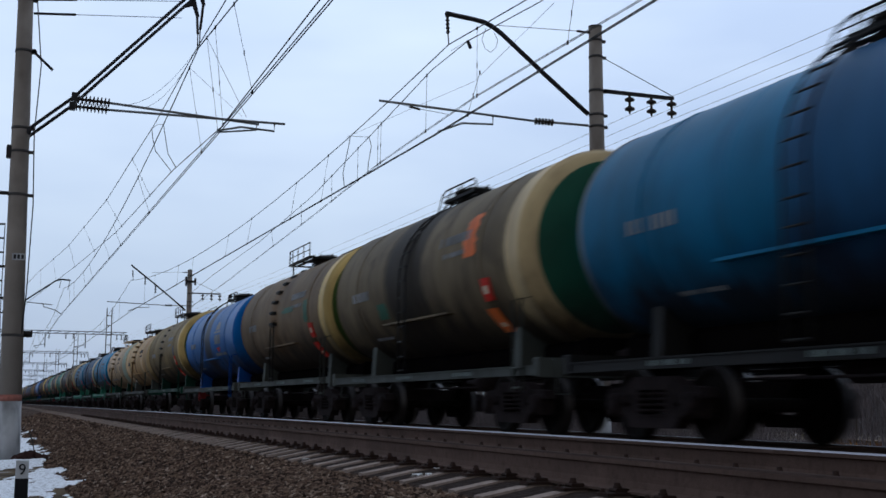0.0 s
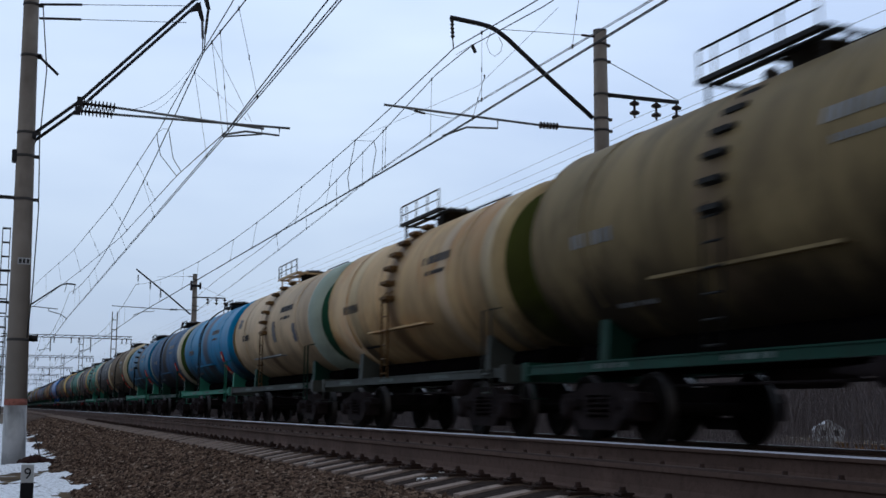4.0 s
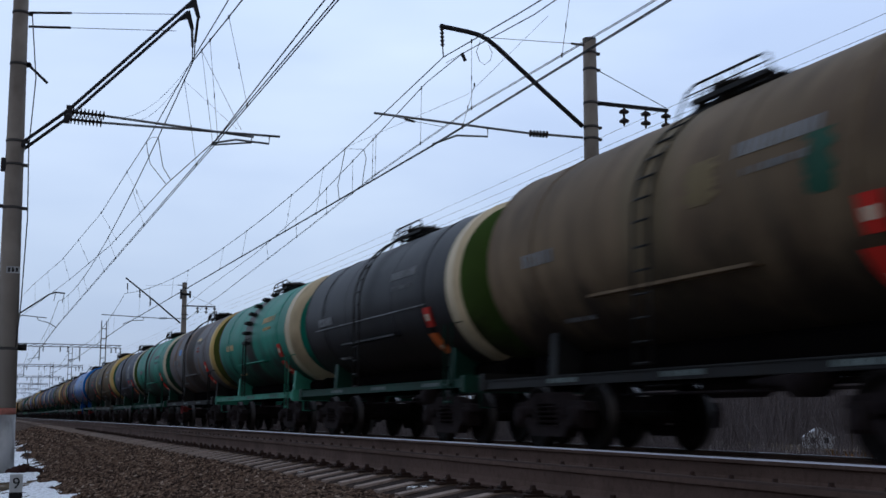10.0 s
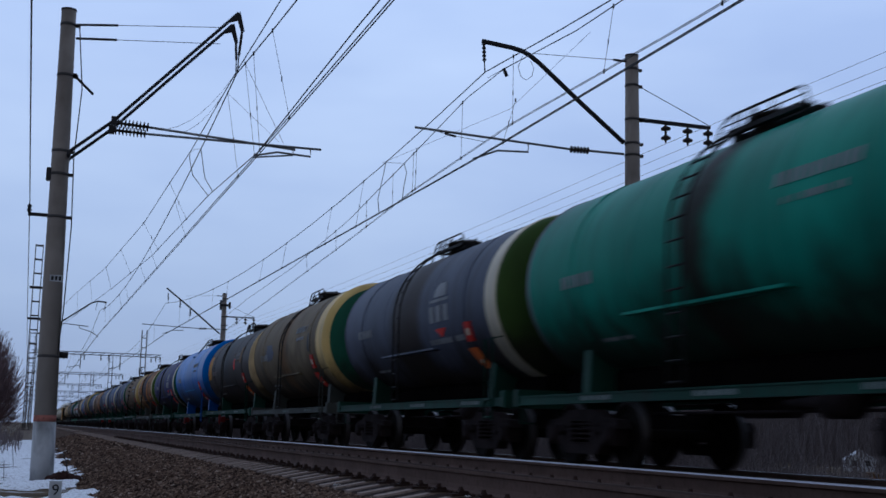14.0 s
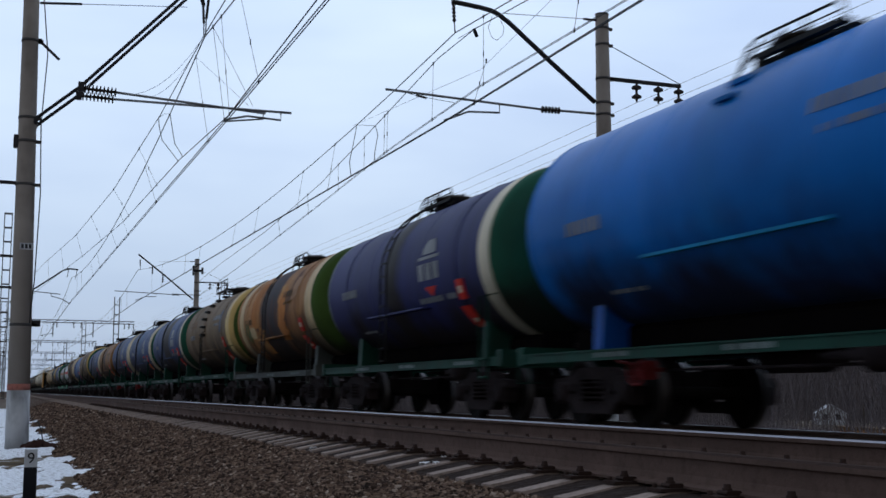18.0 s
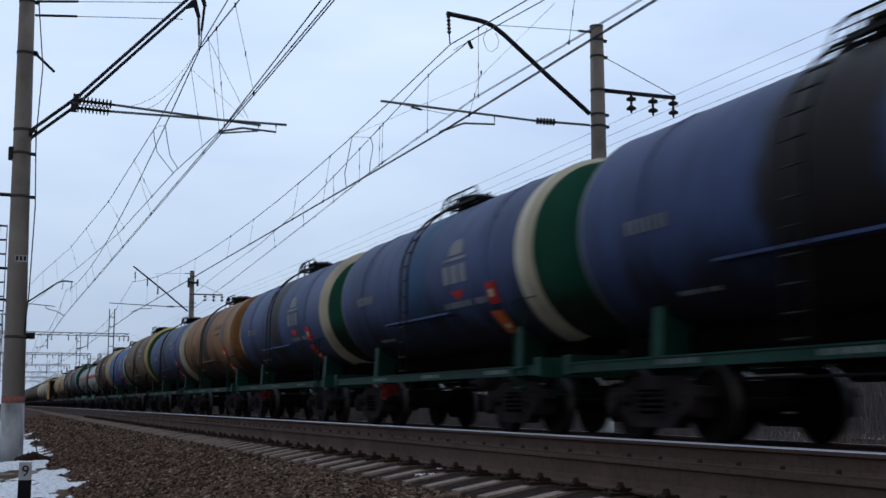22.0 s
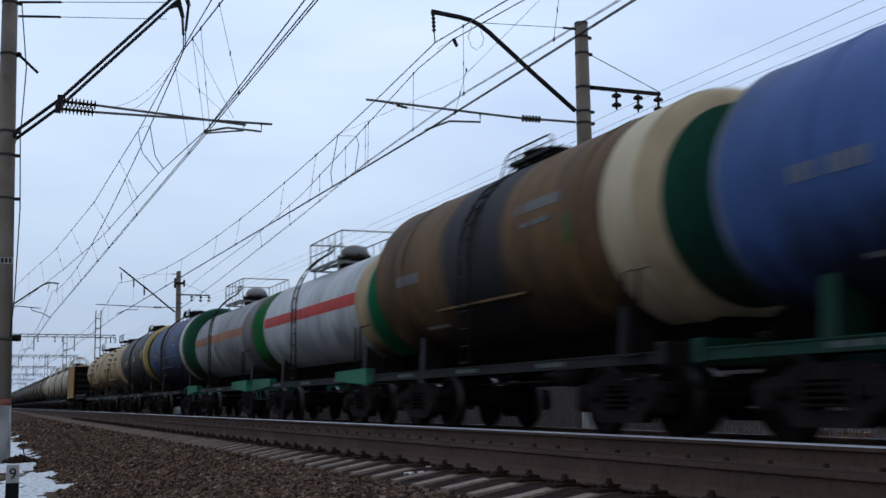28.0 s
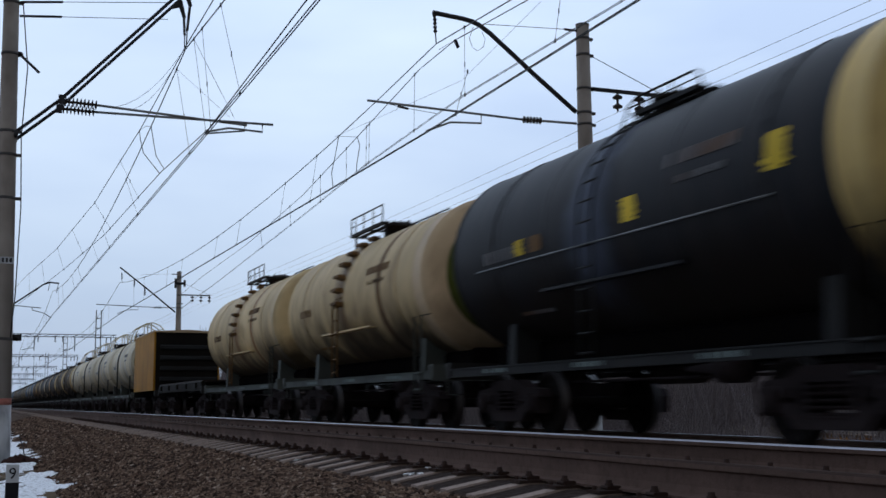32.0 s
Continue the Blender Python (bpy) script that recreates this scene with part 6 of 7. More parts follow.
def lattice_mast():
    y = 84.0
    mast = thing("lattice_mast", (0, 0, 0), "galvanised lattice mast with a bracket arm over the near track", "mast", "poles of the overhead line")
    part("mast_base", Shape().box(-0.6, 0.6, y - 0.6, y + 0.6, -1.0, -0.2, c=0.04).mesh("mast_base", POLE), mast)
    part("lattice", lattice(Shape(), 0.0, y, -0.2, 12.2, 0.48, 0.5, 0.95).mesh("lattice", BAND), mast)
    part("bracket_arm", Shape().path([(0.3, y, 6.2), (1.61, y, 6.98), (3.6, y, 8.45), (4.0, y, 8.6), (4.6, y, 8.55)], 0.055, 8).path([(4.0, y, 8.58), (3.9, y, 8.0)], 0.02).path([(4.55, y, 8.55), (4.45, y, 7.9)], 0.02).mesh("bracket_arm", STEEL), mast)
    part("cantilever_tube", Shape().tube((0.3, y, 7.1), (3.5, y, 6.85), 0.03).mesh("cantilever_tube", GALV), mast)
    part("steady_arm", Shape().path([(2.9, y, 6.9), (2.95, y, 6.7), (3.7, y, 6.5), (4.16, y, 6.2)], 0.03).mesh("steady_arm", GALV), mast)
    for z in (9.3, 7.2):
        part("cross_piece", Shape().box(-0.45, 0.45, y - 0.3, y + 0.3, z - 0.06, z + 0.06).mesh("cross_piece", STEEL), mast)


def portal(y, beam=8.1):
    p = thing("gantry", (0, 0, 0), "steel lattice gantry spanning both tracks", "gantry", "poles of the overhead line")
    for x, top in ((0.0, 10.2), (12.0, 11.0)):
        part("leg", lattice(Shape(), x, y, -0.9, top, 0.55, 0.55, 1.1).mesh("leg", BAND), p)
    sh = Shape()
    for dz in (-0.14, 0.14):
        sh.box(0, 14.0, y - 0.05, y + 0.05, beam + dz - 0.04, beam + dz + 0.04)
    for k in range(14):
        sh.tube((k, y, beam - 0.14), (k + 1, y, beam + 0.14), 0.025, 4)
    part("beam", sh.mesh("beam", STEEL), p)
    for x in (2.6, 3.4, 5.6, 7.4, 8.2, 12.9, 13.4, 13.9):
        part("insulator", kept("gantry_ins", lambda: insulator(Shape(), (0, 0, 0), (0, 0, -0.6), 4, r=0.1).mesh("insulator", PORCELAIN)), p, (x, y, beam - 0.14))
    for x in (4.3, 8.6):
        part("drop_post", Shape().box(x + 0.9 - 0.05, x + 0.9 + 0.05, y - 0.05, y + 0.05, 6.4, beam - 0.14).tube((x + 0.9, y, 6.75), (x - 0.3, y, 6.5), 0.03).tube((x - 0.3, y, 6.5), (x, y, 6.3), 0.02).mesh("drop_post", STEEL), p)


def span_wire(sh, pts, r, sag, n=14):
    """A wire hung between its supports."""
    way = [pts[0]]
    for (x0, y0, z0), (x1, y1, z1) in zip(pts, pts[1:]):
        for i in range(1, n + 1):
            u = i / n
            way.append((x0 + (x1 - x0) * u, y0 + (y1 - y0) * u, z0 + (z1 - z0) * u - 4 * sag * u * (1 - u)))
    return sh.path(way, r, 6)


def overhead(label, supports, sag, wires):
    """supports: (y, x of messenger, x of contact, z of messenger). One thing: messenger, contact wires, droppers."""
    line = thing("overhead_line", (0, 0, 0), label, "overhead line", "wires over the tracks")
    part("messenger_wire", span_wire(Shape(), [(xm, y, zm) for y, xm, xc, zm in supports], 0.0135, sag).mesh("messenger_wire", COPPER), line)
    for off in wires:
        part("contact_wire", span_wire(Shape(), [(xc + off, y, 6.3) for y, xm, xc, zm in supports], 0.0115, 0.0, 2).mesh("contact_wire", COPPER), line)
    for (y0, m0, c0, z0), (y1, m1, c1, z1) in zip(supports, supports[1:]):
        if y0 > 150:
            continue
        n = 9
        for i in range(1, n):
            u = i / n + (0.02 if i % 2 else -0.015)
            if y0 + (y1 - y0) * u < 36:
                continue  # the droppers beside the first poles are set one by one
            zm = z0 + (z1 - z0) * u - 4 * sag * u * (1 - u)
            y = y0 + (y1 - y0) * u
            a, b = (m0 + (m1 - m0) * u, y, zm), (c0 + (c1 - c0) * u, y + 0.05, 6.3)
            part("dropper", Shape().tube(a, b, 0.0055, 5).lathe("z", b, [(-0.03, 0.0), (-0.03, 0.022), (0.05, 0.022), (0.05, 0.0)], n=6).lathe("z", a, [(-0.04, 0.0), (-0.04, 0.02), (0.03, 0.02), (0.03, 0.0)], n=6).mesh("dropper", COPPER), line)
    return line


def sagging(supports, sag):
    """The messenger wire's place at y."""
    def at(y):
        for (y0, m0, c0, z0), (y1, m1, c1, z1) in zip(supports, supports[1:]):
            if y0 <= y <= y1:
                u = (y - y0) / (y1 - y0)
                return Vector((m0 + (m1 - m0) * u, y, z0 + (z1 - z0) * u - 4 * sag * u * (1 - u)))
    return at


def contact_at(supports, y):
    for (y0, m0, c0, z0), (y1, m1, c1, z1) in zip(supports, supports[1:]):
        if y0 <= y <= y1:
            return Vector((c0 + (c1 - c0) * (y - y0) / (y1 - y0), y, 6.3))


def build_overhead():
    near_pole()
    far_pole(24.2)
    far_pole(80.5, -0.85, True)
    far_pole(-32.5)
    lattice_mast()
    for y in (139, 196, 253, 310, 367, 430):
        portal(y)
    near_line = [(-32, 4.3, 4.5, 8.19), (26, 3.92, 4.42, 8.19), (84, 4.2, 4.16, 8.0), (139, 4.2, 4.4, 8.0), (196, 4.2, 4.2, 8.0), (253, 4.2, 4.4, 8.0), (310, 4.2, 4.2, 8.0)]
    far_line = [(-32.5, 9.0, 8.7, 8.36), (24.2, 9.22, 8.97, 8.36), (80.5, 8.2, 8.26, 8.36), (139, 8.7, 8.6, 8.1), (196, 8.7, 8.7, 8.1), (253, 8.7, 8.6, 8.1), (310, 8.7, 8.6, 8.1)]
    overhead("double contact wire and messenger over the near track", near_line, 1.15, (-0.025, 0.025))
    overhead("contact wire and messenger over the goods train", far_line, 1.2, (-0.02, 0.02))
    lap = thing("overhead_line", (0, 0, 0), "overlapping contact line led off to its anchor", "overhead line", "wires over the tracks")
    upper = [(3.6, -32, 7.2), (3.79, 22, 7.95), (3.87, 26, 8.15), (3.78, 32.7, 7.87), (3.65, 38.2, 7.74), (3.53, 43.9, 7.6), (3.07, 59.6, 7.8), (2.23, 78, 8.3), (0.1, 139, 9.6)]
    lower = [(4.9, -32, 7.4), (4.55, 18, 6.68), (4.48, 26, 6.43), (4.38, 33, 6.73), (4.08, 46, 6.72), (3.44, 59, 6.8), (1.9, 84, 6.95), (0.1, 139, 7.4)]
    part("messenger_wire", Shape().path(upper, 0.0115).mesh("messenger_wire", COPPER), lap)
    part("contact_wire", Shape().path(lower, 0.0125).mesh("contact_wire", COPPER), lap)

    def along(way, y):
        for a, b in zip(way, way[1:]):
            if a[1] <= y <= b[1]:
                return Vector(a).lerp(Vector(b), (y - a[1]) / (b[1] - a[1]))

    def dropper(a, b, r=0.005, under=lap):
        """A hanger wire with a clamp at either end."""
        sh = Shape().tube(a, b, r, 5)
        for p in (Vector(a), Vector(b)):
            sh.lathe("z", p, [(-0.04, 0.0), (-0.04, 0.018), (0.04, 0.018), (0.04, 0.0)], n=6)
        mid = Vector(a).lerp(Vector(b), 0.55)
        sh.lathe("z", mid, [(-0.05, 0.0), (-0.05, 0.012), (0.05, 0.012), (0.05, 0.0)], n=6)
        part("dropper", sh.mesh("dropper", COPPER), under)

    def loose(name, pts, r):
        part(name, Shape().path(pts, r, 5).mesh(name, COPPER), lap)

    hang, touch = sagging(near_line, 1.15), lambda y: contact_at(near_line, y)
    for y in (37, 44, 52, 59, 67, 75):
        dropper(along(upper, y), along(lower, y + 0.3))
    dropper(hang(21.9), touch(22.3))
    dropper(hang(24.9), along(lower, 26.4))
    dropper(hang(23.9), along(lower, 25.8))
    dropper(hang(27.3), touch(28.2))
    dropper(hang(14.0), touch(14.3))
    # ties from the messenger to the cantilever tubes
    loose("guy_wire", [hang(24.9), (5.04, 26, 6.71)], 0.005)
    loose("guy_wire", [hang(27.3), (4.94, 26, 6.72)], 0.0035)
    for start, end, drop in ((26.1, (2.29, 26, 6.72), 0.32), (26.6, (2.79, 26, 6.71), 0.22)):
        p, q = along(upper, start), Vector(end)
        loose("guy_wire", [p.lerp(q, u) - Vector((0, 0, 4 * drop * u * (1 - u))) for u in (0, 0.15, 0.3, 0.45, 0.6, 0.75, 0.88, 1)], 0.0045)
    # current jumpers beyond the first pole
    p, q = along(upper, 33.0), hang(31.9)
    loose("jumper", [p, p + Vector((0.03, 0, -0.25)), p + Vector((0.12, 0, -0.62)), along(lower, 33.2)], 0.011)
    loose("jumper", [q, q + Vector((0.08, 0, -0.45)), q + Vector((0.15, 0, -0.8)), along(lower, 32.4)], 0.011)
    loose("jumper", [p, p.lerp(q, 0.5) + Vector((0, 0, 0.06)), q], 0.006)
    upper2 = [(9.6, -32.5, 6.9), (9.25, 19.5, 7.83), (9.2, 23, 8.09), (9.26, 25.4, 8.1), (9.5, 31, 7.75), (9.9, 38.8, 7.38), (10.4, 50, 7.2), (11.0, 65, 7.3), (12.1, 80.5, 7.6)]
    lower2 = [(9.2, -32.5, 6.2), (9.18, 16, 6.62), (9.17, 22.4, 6.73), (9.33, 26, 6.77), (9.47, 30, 6.78), (9.95, 39, 6.7), (11.1, 61.2, 6.6), (12.1, 80.5, 6.65)]
    part("messenger_wire", Shape().path(upper2, 0.0115).mesh("messenger_wire", COPPER), lap)
    for dx in (-0.02, 0.02):
        part("contact_wire", Shape().path([(x + dx, y, z) for x, y, z in lower2], 0.0075).mesh("contact_wire", COPPER), lap)
    hang2, touch2 = sagging(far_line, 1.2), lambda y: contact_at(far_line, y)
    dropper(hang2(22.5), along(lower2, 22.4))
    dropper(hang2(22.5) - Vector((0, 0.15, 1.0)), touch2(22.4))
    dropper(along(upper2, 25.8), along(lower2, 26.0))
    for y in (29.9, 30.2, 32.5, 36, 41, 47):
        dropper(along(upper2, y), along(lower2, y + 0.1))
    for y in (33.8, 37.5):
        dropper(hang2(y), touch2(y))
    for y in (5, 10.5, 14.2, 18.0):
        dropper(along(upper2, y), along(lower2, y + 0.2))
    p, q = hang2(31.6), along(upper2, 31.2)
    loose("jumper", [p, p + Vector((-0.05, 0, -0.3)), touch2(31.4) + Vector((-0.05, 0, 0.4)), touch2(31.4)], 0.011)
    loose("jumper", [q, q + Vector((-0.05, -0.4, -0.35)), touch2(29.3) + Vector((0.02, 0, 0.3)), touch2(29.3)], 0.011)
    loose("jumper", [p, q], 0.006)
    loose("jumper", [(9.33, 22.3, 8.18), (9.24, 22.3, 7.93), (9.31, 22.3, 7.73), (9.43, 22.3, 7.67), (9.56, 22.3, 7.78), (9.6, 22.3, 7.95), (9.52, 22.3, 8.1)], 0.006)
    part("clamp", Shape().tube((9.19, 23, 8.1), (9.27, 23, 7.93), 0.04, 8).mesh("clamp", STEEL), lap)
    loose("guy_wire", [(9.2, 23, 8.09), (9.25, 24.1, 8.2)], 0.006)
    loose("guy_wire", [(7.79, 24.2, 6.92), (8.42, 24.2, 6.82), (9.22, 24.2, 6.75)], 0.006)
    part("clamp", insulator(Shape(), (8.3, 24.2, 6.84), (8.55, 24.2, 6.8), 4, r=0.022).mesh("clamp", PORCELAIN), lap)
    loose("guy_wire", [(9.3, 19.0, 7.65), (9.35, 23.0, 7.21), (8.8, 31.0, 7.64)], 0.004)
    feeders = thing("feeder_wires", (0, 0, 0), "feeder wires on the outer cross arms", "wires", "wires over the tracks")
    for x in (13.83, 14.42, 14.98):
        part("feeder_wire", span_wire(Shape(), [(x, -32.5, 7.17), (x, 24.2, 7.17), (x - 0.85, 80.5, 7.17), (x - 1, 139, 7.4), (x - 1, 196, 7.4), (x - 1, 253, 7.4)], 0.0045, 0.15).mesh("feeder_wire", COPPER), feeders)
    part("feeder_wire", span_wire(Shape(), [(-0.26, -32, 4.85), (-0.26, 26, 4.85), (-0.3, 84, 5.0), (-0.3, 139, 5.0)], 0.011, 0.3).mesh("feeder_wire", COPPER), feeders)
    part("guy_wire", Shape().tube((0.25, 84, 6.2), (0.5, 78, -0.8), 0.015, 5).mesh("guy_wire", COPPER), feeders)


# ---- small things by the line ----
def build_small():
    post = thing("marker_post", (0.34, 13.5, -0.85), "short square post, white above and black below, with a digit", "marker post")
    part("post", Shape().box(-0.064, 0.064, -0.06, 0.06, 0.37, 0.555).mesh("post", POLE_WHITE), post)
    part("black_band", Shape().box(-0.066, 0.066, -0.062, 0.062, -0.3, 0.37).mesh("black_band", P["black"]), post)
    sign = bpy.data.curves.new("digit", "FONT")
    sign.body, sign.size, sign.extrude, sign.align_x, sign.align_y = "9", 0.16, 0.003, "CENTER", "CENTER"
    digit = new("digit", sign)
    digit.data.materials.append(P["black"])
    digit.parent, digit.matrix_basis = post, pose(0.0, -0.064, 0.46, 90, 0, 0)
    heap = thing("earth_heap", (0.76, 25.5, -0.9), "heap of dark reddish earth at the foot of the pole", "earth heap")
    rnd = random.Random(31)
    for k in range(22):
        x, y, s = rnd.gauss(0, 0.16), rnd.uniform(-0.25, 0.2), rnd.uniform(0.06, 0.11)
        rows = []
        for i in range(5):
            z, rr = math.sin(math.pi * i / 4 - math.pi / 2), math.cos(math.pi * i / 4 - math.pi / 2)
            rows += [(x + s * rr * math.cos(q * 1.047) * (1 + 0.5 * noise.noise((i, q, k))), y + s * rr * math.sin(q * 1.047), 0.08 + 0.7 * s * z + max(0, 0.16 - abs(x) * 0.4) * (0.3 + 0.7 * rnd.random())) for q in range(6)]
        part("clod", Shape().add(rows, [(i * 6 + q, i * 6 + (q + 1) % 6, i * 6 + 6 + (q + 1) % 6, i * 6 + 6 + q) for i in range(4) for q in range(6)], 0, False).mesh("clod", mat("dark_clod", (0.06, 0.032, 0.028), rough=1.0, vary=0.4, dirt=0.5, bump=0.8, bump_scale=30, gloss=0.04)), heap)
    cable = new("cable_end", Shape().path([(0.86, 26.1, -0.9), (0.87, 26.1, -0.7), (0.84, 26.1, -0.5), (0.78, 26.1, -0.35), (0.76, 26.1, -0.28)], 0.012).mesh("cable_end", COPPER))
    tagged(cable, "loose dark cable end standing out of the snow", "cable")
    for x, y, z, s in ((3.16, 12.5, -0.275, 0.035), (3.2, 9.05, -0.25, 0.038), (3.26, 8.95, -0.235, 0.025), (3.40, 9.15, -0.2, 0.02)):
        sh, rnd = Shape(), random.Random(int(y * 10))
        grid = [(i / 4 - 0.5, j / 3 - 0.5) for i in range(5) for j in range(4)]
        top = [((u + rnd.uniform(-0.09, 0.09)) * 2 * s, (w + rnd.uniform(-0.09, 0.09)) * 1.3 * s, rnd.uniform(0, 0.7) * s) for u, w in grid]
        low = [(p[0], p[1], p[2] - 0.003) for p in top]
        cells = [(4 * i + j, 4 * i + 4 + j, 4 * i + 5 + j, 4 * i + 1 + j) for i in range(4) for j in range(3)]
        border = [0, 4, 8, 12, 16, 17, 18, 19, 15, 11, 7, 3, 2, 1]
        sh.add(top + low, cells + [tuple(20 + q for q in reversed(f)) for f in cells] + [(p, p + 20, q + 20, q) for p, q in zip(border, border[1:] + border[:1])])
        ob = new("litter", sh.mesh("litter", LITTER))
        ob.location = (x, y, z)
        tagged(ob, "crumpled white scrap of paper beside the sleepers", "litter")


# ---- bare trees and houses behind ----
def grow(sh, rnd, p, d, length, r, depth, out):
    if depth == 0 or r < 0.004:
        return
    q = p + d * length
    sh.tube(p, q, r, 5 if r > 0.03 else 3, 0, r * 0.72, caps=False)
    for k in range(2 if depth > 4 else 3):
        a = Vector((rnd.uniform(-1, 1), rnd.uniform(-1, 1), rnd.uniform(-0.15, 0.9))).normalized()
        grow(out, rnd, p.lerp(q, rnd.uniform(0.55, 1.0)), (d * 0.9 + a * 0.75).normalized(), length * rnd.uniform(0.62, 0.85), r * 0.62, depth - 1, out)


def bare_tree(seed, height, spread):
    rnd = random.Random(seed)
    trunk, crown = Shape(), Shape()
    grow(trunk, rnd, Vector((0, 0, 0)), Vector((0, 0, 1)), height * 0.3, 0.03 * height * 0.55, 6, crown)
    tree = thing("bare_tree", (0, 0, 0), "leafless tree with fine brown twigs", "tree", "bare trees along the line")
    part("trunk", trunk.mesh("trunk", BARK), tree)
    part("crown", crown.mesh("crown", TWIG), tree)
    return tree


def stems(n, xr, yr, hr, wide, rng):
    """Many thin leaning three-sided stems, each with a side twig."""
    x, y = rng.uniform(*xr, n), rng.uniform(*yr, n)
    z = np.interp(x, [p[0] for p in PROFILE], [p[1] for p in PROFILE]) - 0.05
    if xr[0] < 15:
        # an opening in the hedge towards the house
        y = np.where((y > 17.5) & (y < 26.0) & (rng.uniform(0, 1, n) < 0.78), y + 60, y)
    y = np.where((y < 45) & (rng.uniform(0, 1, n) < 0.2), y + 100, y)
    h = rng.uniform(*hr, n) * (0.75 + 0.25 * np.sin(x * 0.7 + 2.0 * np.sin(y * 0.23)) + 0.15 * np.sin(y * 0.61))
    foot, tip = np.stack([x, y, z], -1), np.stack([x + rng.normal(0, 0.8, n), y + rng.normal(0, 0.8, n), z + h], -1)
    u = rng.uniform(0.25, 0.7, (n, 1))
    fork = foot + (tip - foot) * u
    twig = fork + np.stack([rng.normal(0, 0.4, n), rng.normal(0, 0.4, n), rng.uniform(0.1, 0.5, n) * h * 0.6], -1)
    a, b = np.concatenate([foot, fork]), np.concatenate([tip, twig])
    ring = np.array([(1, 0, 0), (-0.5, 0.87, 0), (-0.5, -0.87, 0)]) * wide
    v = np.concatenate([a[:, None] + ring, b[:, None] + ring * 0.4], 1).reshape(-1, 3)
    f = np.array([(0, 1, 4, 3), (1, 2, 5, 4), (2, 0, 3, 5)])
    f = (f[None] + (np.arange(2 * n) * 6)[:, None, None]).reshape(-1, 4)
    return fast_mesh("dry_brush", v, f, TWIG)


def build_background():
    rnd = random.Random(12)
    kinds = [bare_tree(s, 7.5, 1) for s in (1, 2, 3)]
    spots = [(-3.2, 88), (-5.5, 96), (-8, 84), (-11, 92), (-4.2, 110), (-7, 120), (-15, 100)]
    spots += [(27, 160), (25.6, 157), (21, 161), (29.5, 166), (20, 158)]
    spots += [(rnd.uniform(55, 95), rnd.uniform(30, 120)) for _ in range(26)]
    for i, (x, y) in enumerate(spots):
        m = pose(x, y, ground_z(x) - 0.05, 0, 0, rnd.uniform(0, 360))
        s = rnd.uniform(0.85, 1.25) * ((2.0 if x > 24 else 1.6) if 150 < y < 180 and x < 35 else 1)
        k = kinds[i % 3]
        if i < 3:
            k.matrix_basis = m
            k.scale = (s, s, s)
        else:
            c = copy_thing(k, m)
            c.scale = (s, s, s)
    rng = np.random.default_rng(21)
    for n, xr, yr, hr, wide, label in ((34000, (14.6, 20), (4, 280), (2.6, 6.2), 0.014, "tangled leafless hedge along the foot of the bank"), (26000, (20, 60), (4, 160), (0.5, 1.7), 0.012, "dry brown brush and weeds in the field"), (11000, (84, 118), (25, 200), (11.0, 16.0), 0.05, "far wood of leafless trees"), (16000, (22, 30), (140, 420), (1.5, 4.0), 0.02, "dry brown brush and weeds in the field")):
        tagged(new("dry_brush", stems(n, xr, yr, hr, wide, rng)), label, "brush", kind="stuff")
    sh = Shape()
    for i in range(2600):
        x = rnd.uniform(-16, -0.2)
        y = rnd.uniform(26, 80) if i < 260 else rnd.uniform(48, 84)
        z = ground_z(x)
        sh.tube((x, y, z), (x + rnd.uniform(-0.15, 0.15), y + rnd.uniform(-0.15, 0.15), z + rnd.uniform(0.15, 0.7) * (1 if i < 260 else 1.5)), 0.008 if i < 260 else 0.014, 3, caps=False)
    tagged(new("dry_brush", sh.mesh("dry_brush", TWIG)), "thin dry weeds standing in the snow", "brush", kind="stuff")
    for cx, cy, rad_, top in ((-3.0, 90, 2.7, 8.3), (-6.5, 94, 3.4, 8.8), (-11, 90, 3.6, 8.0)):
        bush = thing("bush", (cx, cy, -0.95), "dense leafless bush with reddish brown twigs", "bush", "bare trees along the line")
        sh = Shape()
        for i in range(4200):
            a = rnd.uniform(0, 6.283)
            q = rnd.uniform(0, 1) ** 0.6
            h = top * rnd.uniform(0.25, 1.0) * (1 - 0.45 * q * q)
            x, yy = rad_ * q * math.cos(a) * rnd.uniform(0.8, 1.15), rad_ * q * math.sin(a)
            sh.tube((x * 0.75, yy * 0.75, h * rnd.uniform(0.5, 0.88)), (x + rnd.uniform(-0.3, 0.3), yy + rnd.uniform(-0.3, 0.3), h), 0.013, 3, caps=False)
        for i in range(24):
            a = rnd.uniform(0, 6.283)
            sh.tube((0.5 * math.cos(a), 0.5 * math.sin(a), 0), (rad_ * 0.6 * math.cos(a), rad_ * 0.6 * math.sin(a), top * 0.7), 0.06, 4, 0, 0.02)
        part("crown", sh.mesh("crown", BUSH), bush)
    house = thing("house", pose(78, 99, -2.65, 0, 0, -32) @ Matrix.Diagonal((0.68, 0.68, 0.68, 1)), "small white house with a snowy gable roof beyond the brush", "house", "houses beyond the field")
    part("wall", Shape().prism_y([(-2.0, 0), (2.0, 0), (2.0, 1.7), (0, 2.9), (-2.0, 1.7)], -2.5, 2.5).mesh("wall", PLASTER), house)
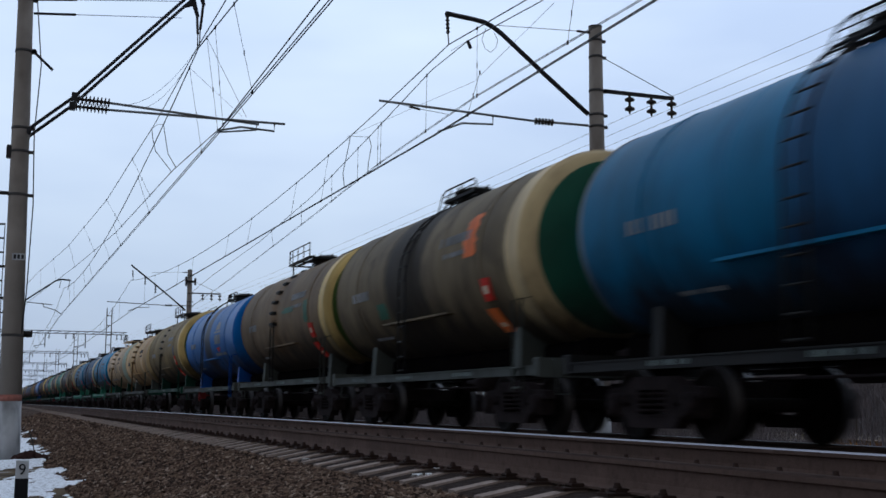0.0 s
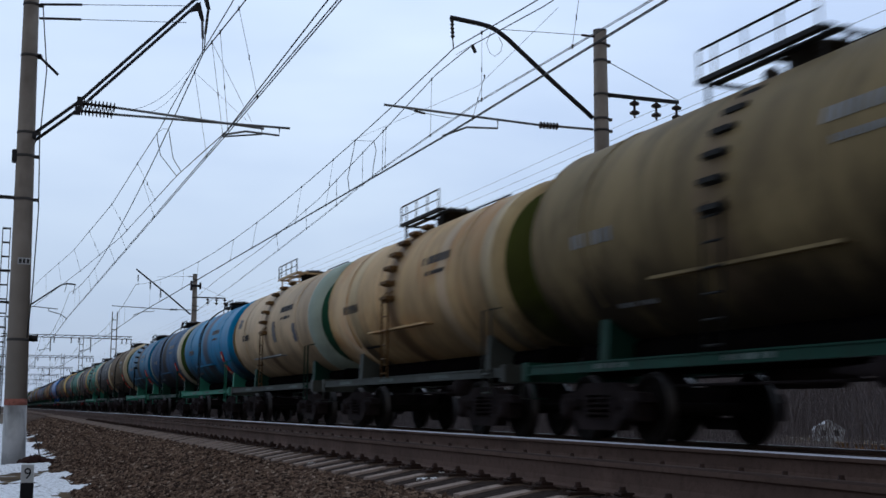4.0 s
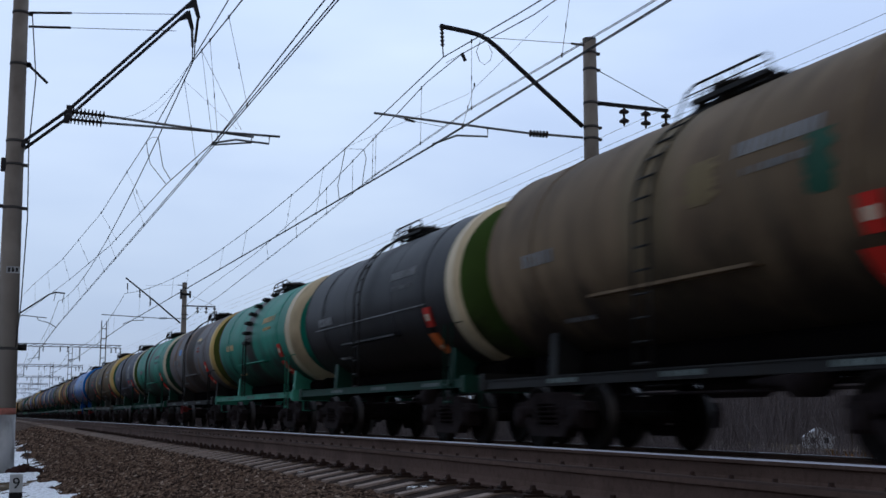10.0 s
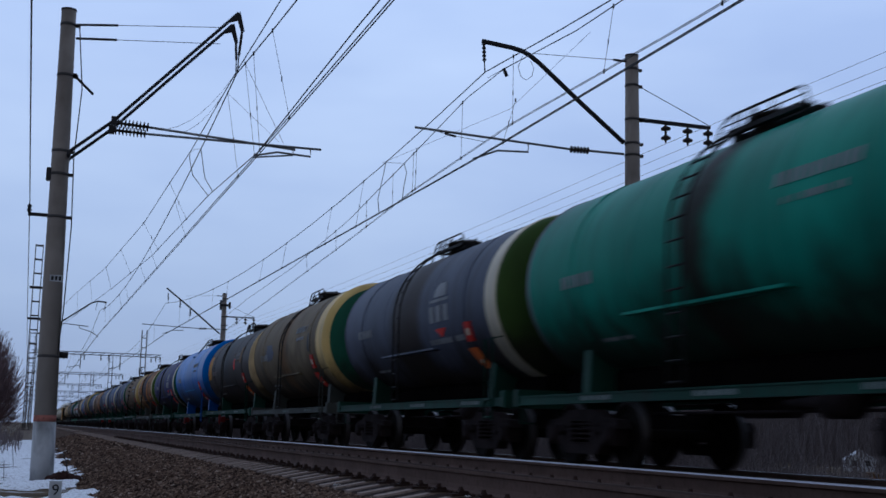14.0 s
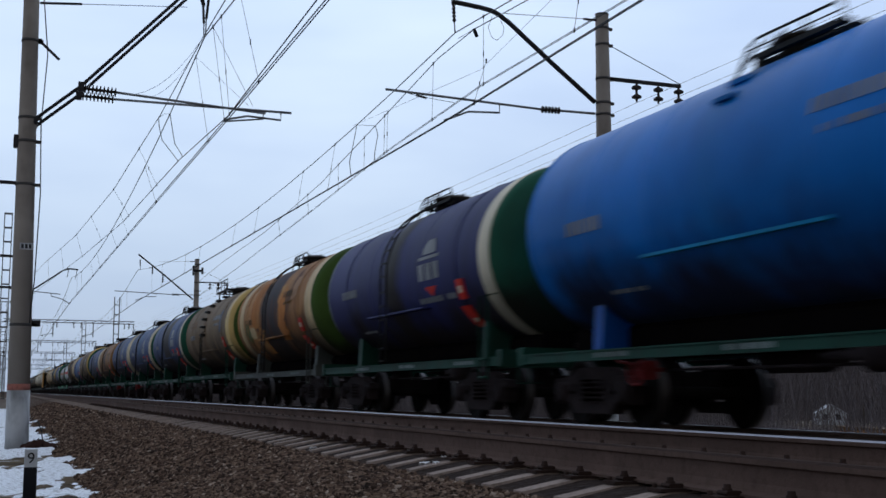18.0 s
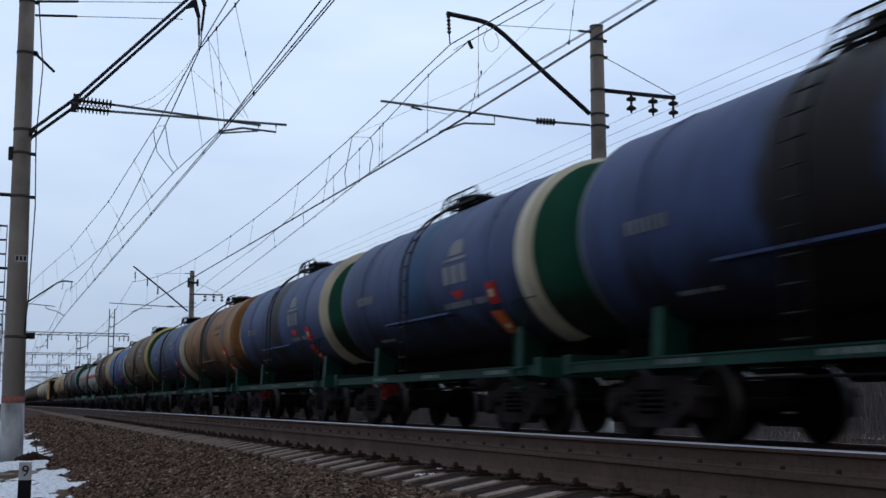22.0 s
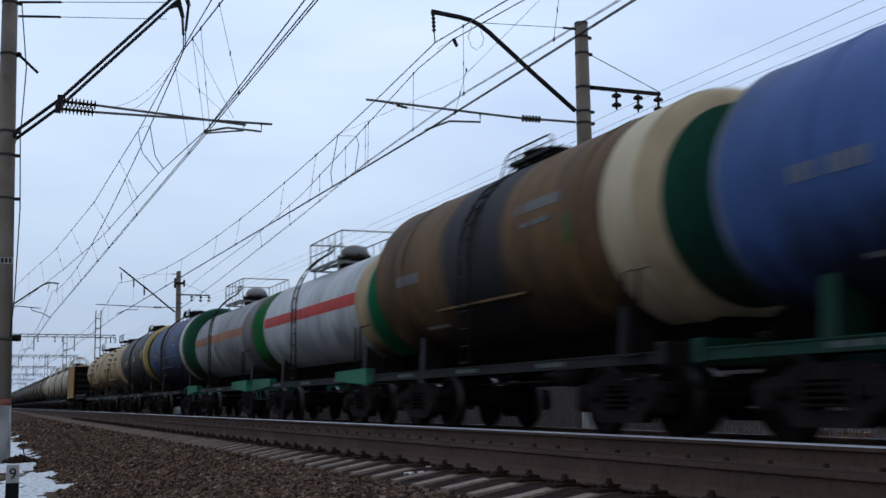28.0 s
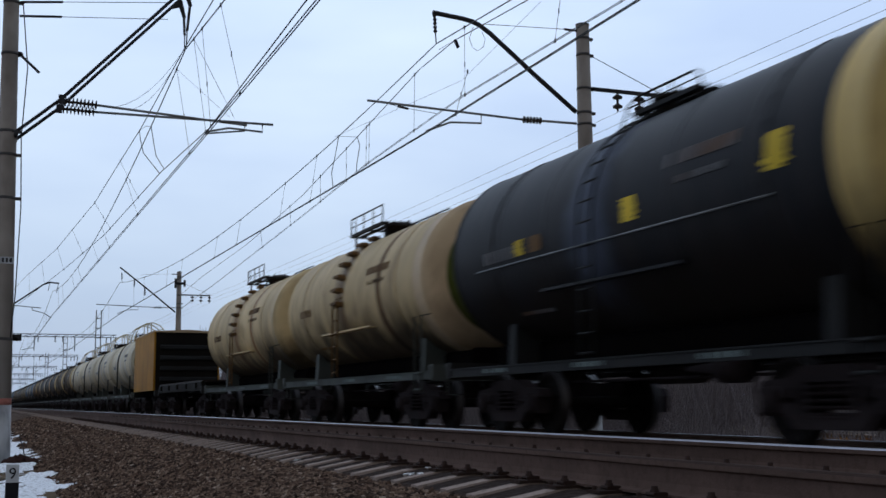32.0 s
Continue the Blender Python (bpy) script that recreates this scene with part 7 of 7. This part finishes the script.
    for s in (-1, 1):
        part("roof", Shape().prism_y([(0, 2.9), (s * 2.3, 1.52), (s * 2.3, 1.66), (0, 3.05)][::s], -2.8, 2.8).mesh("roof", ROOF), house)
    for x in (-1.0, 0.9):
        part("window", Shape().box(x - 0.35, x + 0.35, -2.54, -2.48, 0.8, 1.6).mesh("window", GLASS_DARK), house)
    shed = thing("shed", pose(39, 47, -2.6, 0, 0, -35), "low rusty brown shed in the brush", "shed", "houses beyond the field")
    part("wall", Shape().box(-1.1, 1.1, -0.9, 0.9, 0, 1.25).mesh("wall", P["rustred"]), shed)
    part("roof", Shape().prism_y([(-1.25, 1.25), (1.25, 1.25), (1.25, 1.33), (-1.25, 1.45)], -1.05, 1.05).mesh("roof", P["brown"]), shed)


# ---- motion of the train ----
def run(t):
    """Way of the train in metres after t seconds."""
    return 11.450 * t + 0.02516 * t * t


SLACK = {1: 0.3, 2: 0.45, 7: 0.28, 10: -0.25, 15: 0.28, 17: 0.5, 18: 0.22, 24: 0.12, 25: 0.4, 26: 0.5, 27: 0.5, 28: 0.32, 29: 0.52, 30: 0.45}  # couplers drawn or pushed together


def motions():
    times = [2.0 * i for i in range(17)]
    y = 14.27 - BARREL - PITCH
    for i, car in enumerate(CARS):
        if i:
            y += (5.0 + 6.01) if car.name.startswith("high_sided") or CARS[i - 1].name.startswith("high_sided") else PITCH
        walk(car, [(t, pose(TRACK_X, y + SLACK.get(i, 0.0) - run(t), TRACK_Z)) for t in times])
    # wheels roll without slipping; alike wheelsets share one turning
    for s, sets in WHEELSETS.items():
        rows = [(k / 30, pose(0, s * 0.925, 0.475, math.degrees(run(k / 30) / 0.475))) for k in range(961)]
        first = sets[0]
        walk(first, rows)
        keys = first.animation_data
        for w in sets[1:]:
            w.rotation_mode = "QUATERNION"
            data = w.animation_data_create()
            data.action = keys.action
            data.action_slot = keys.action_slot


build_ground()
build_snow()
track_near, track_far = build_tracks()
build_train()
build_overhead()
build_small()
build_background()
build_ballast()
build_sleepers(track_near, track_far)
motions()
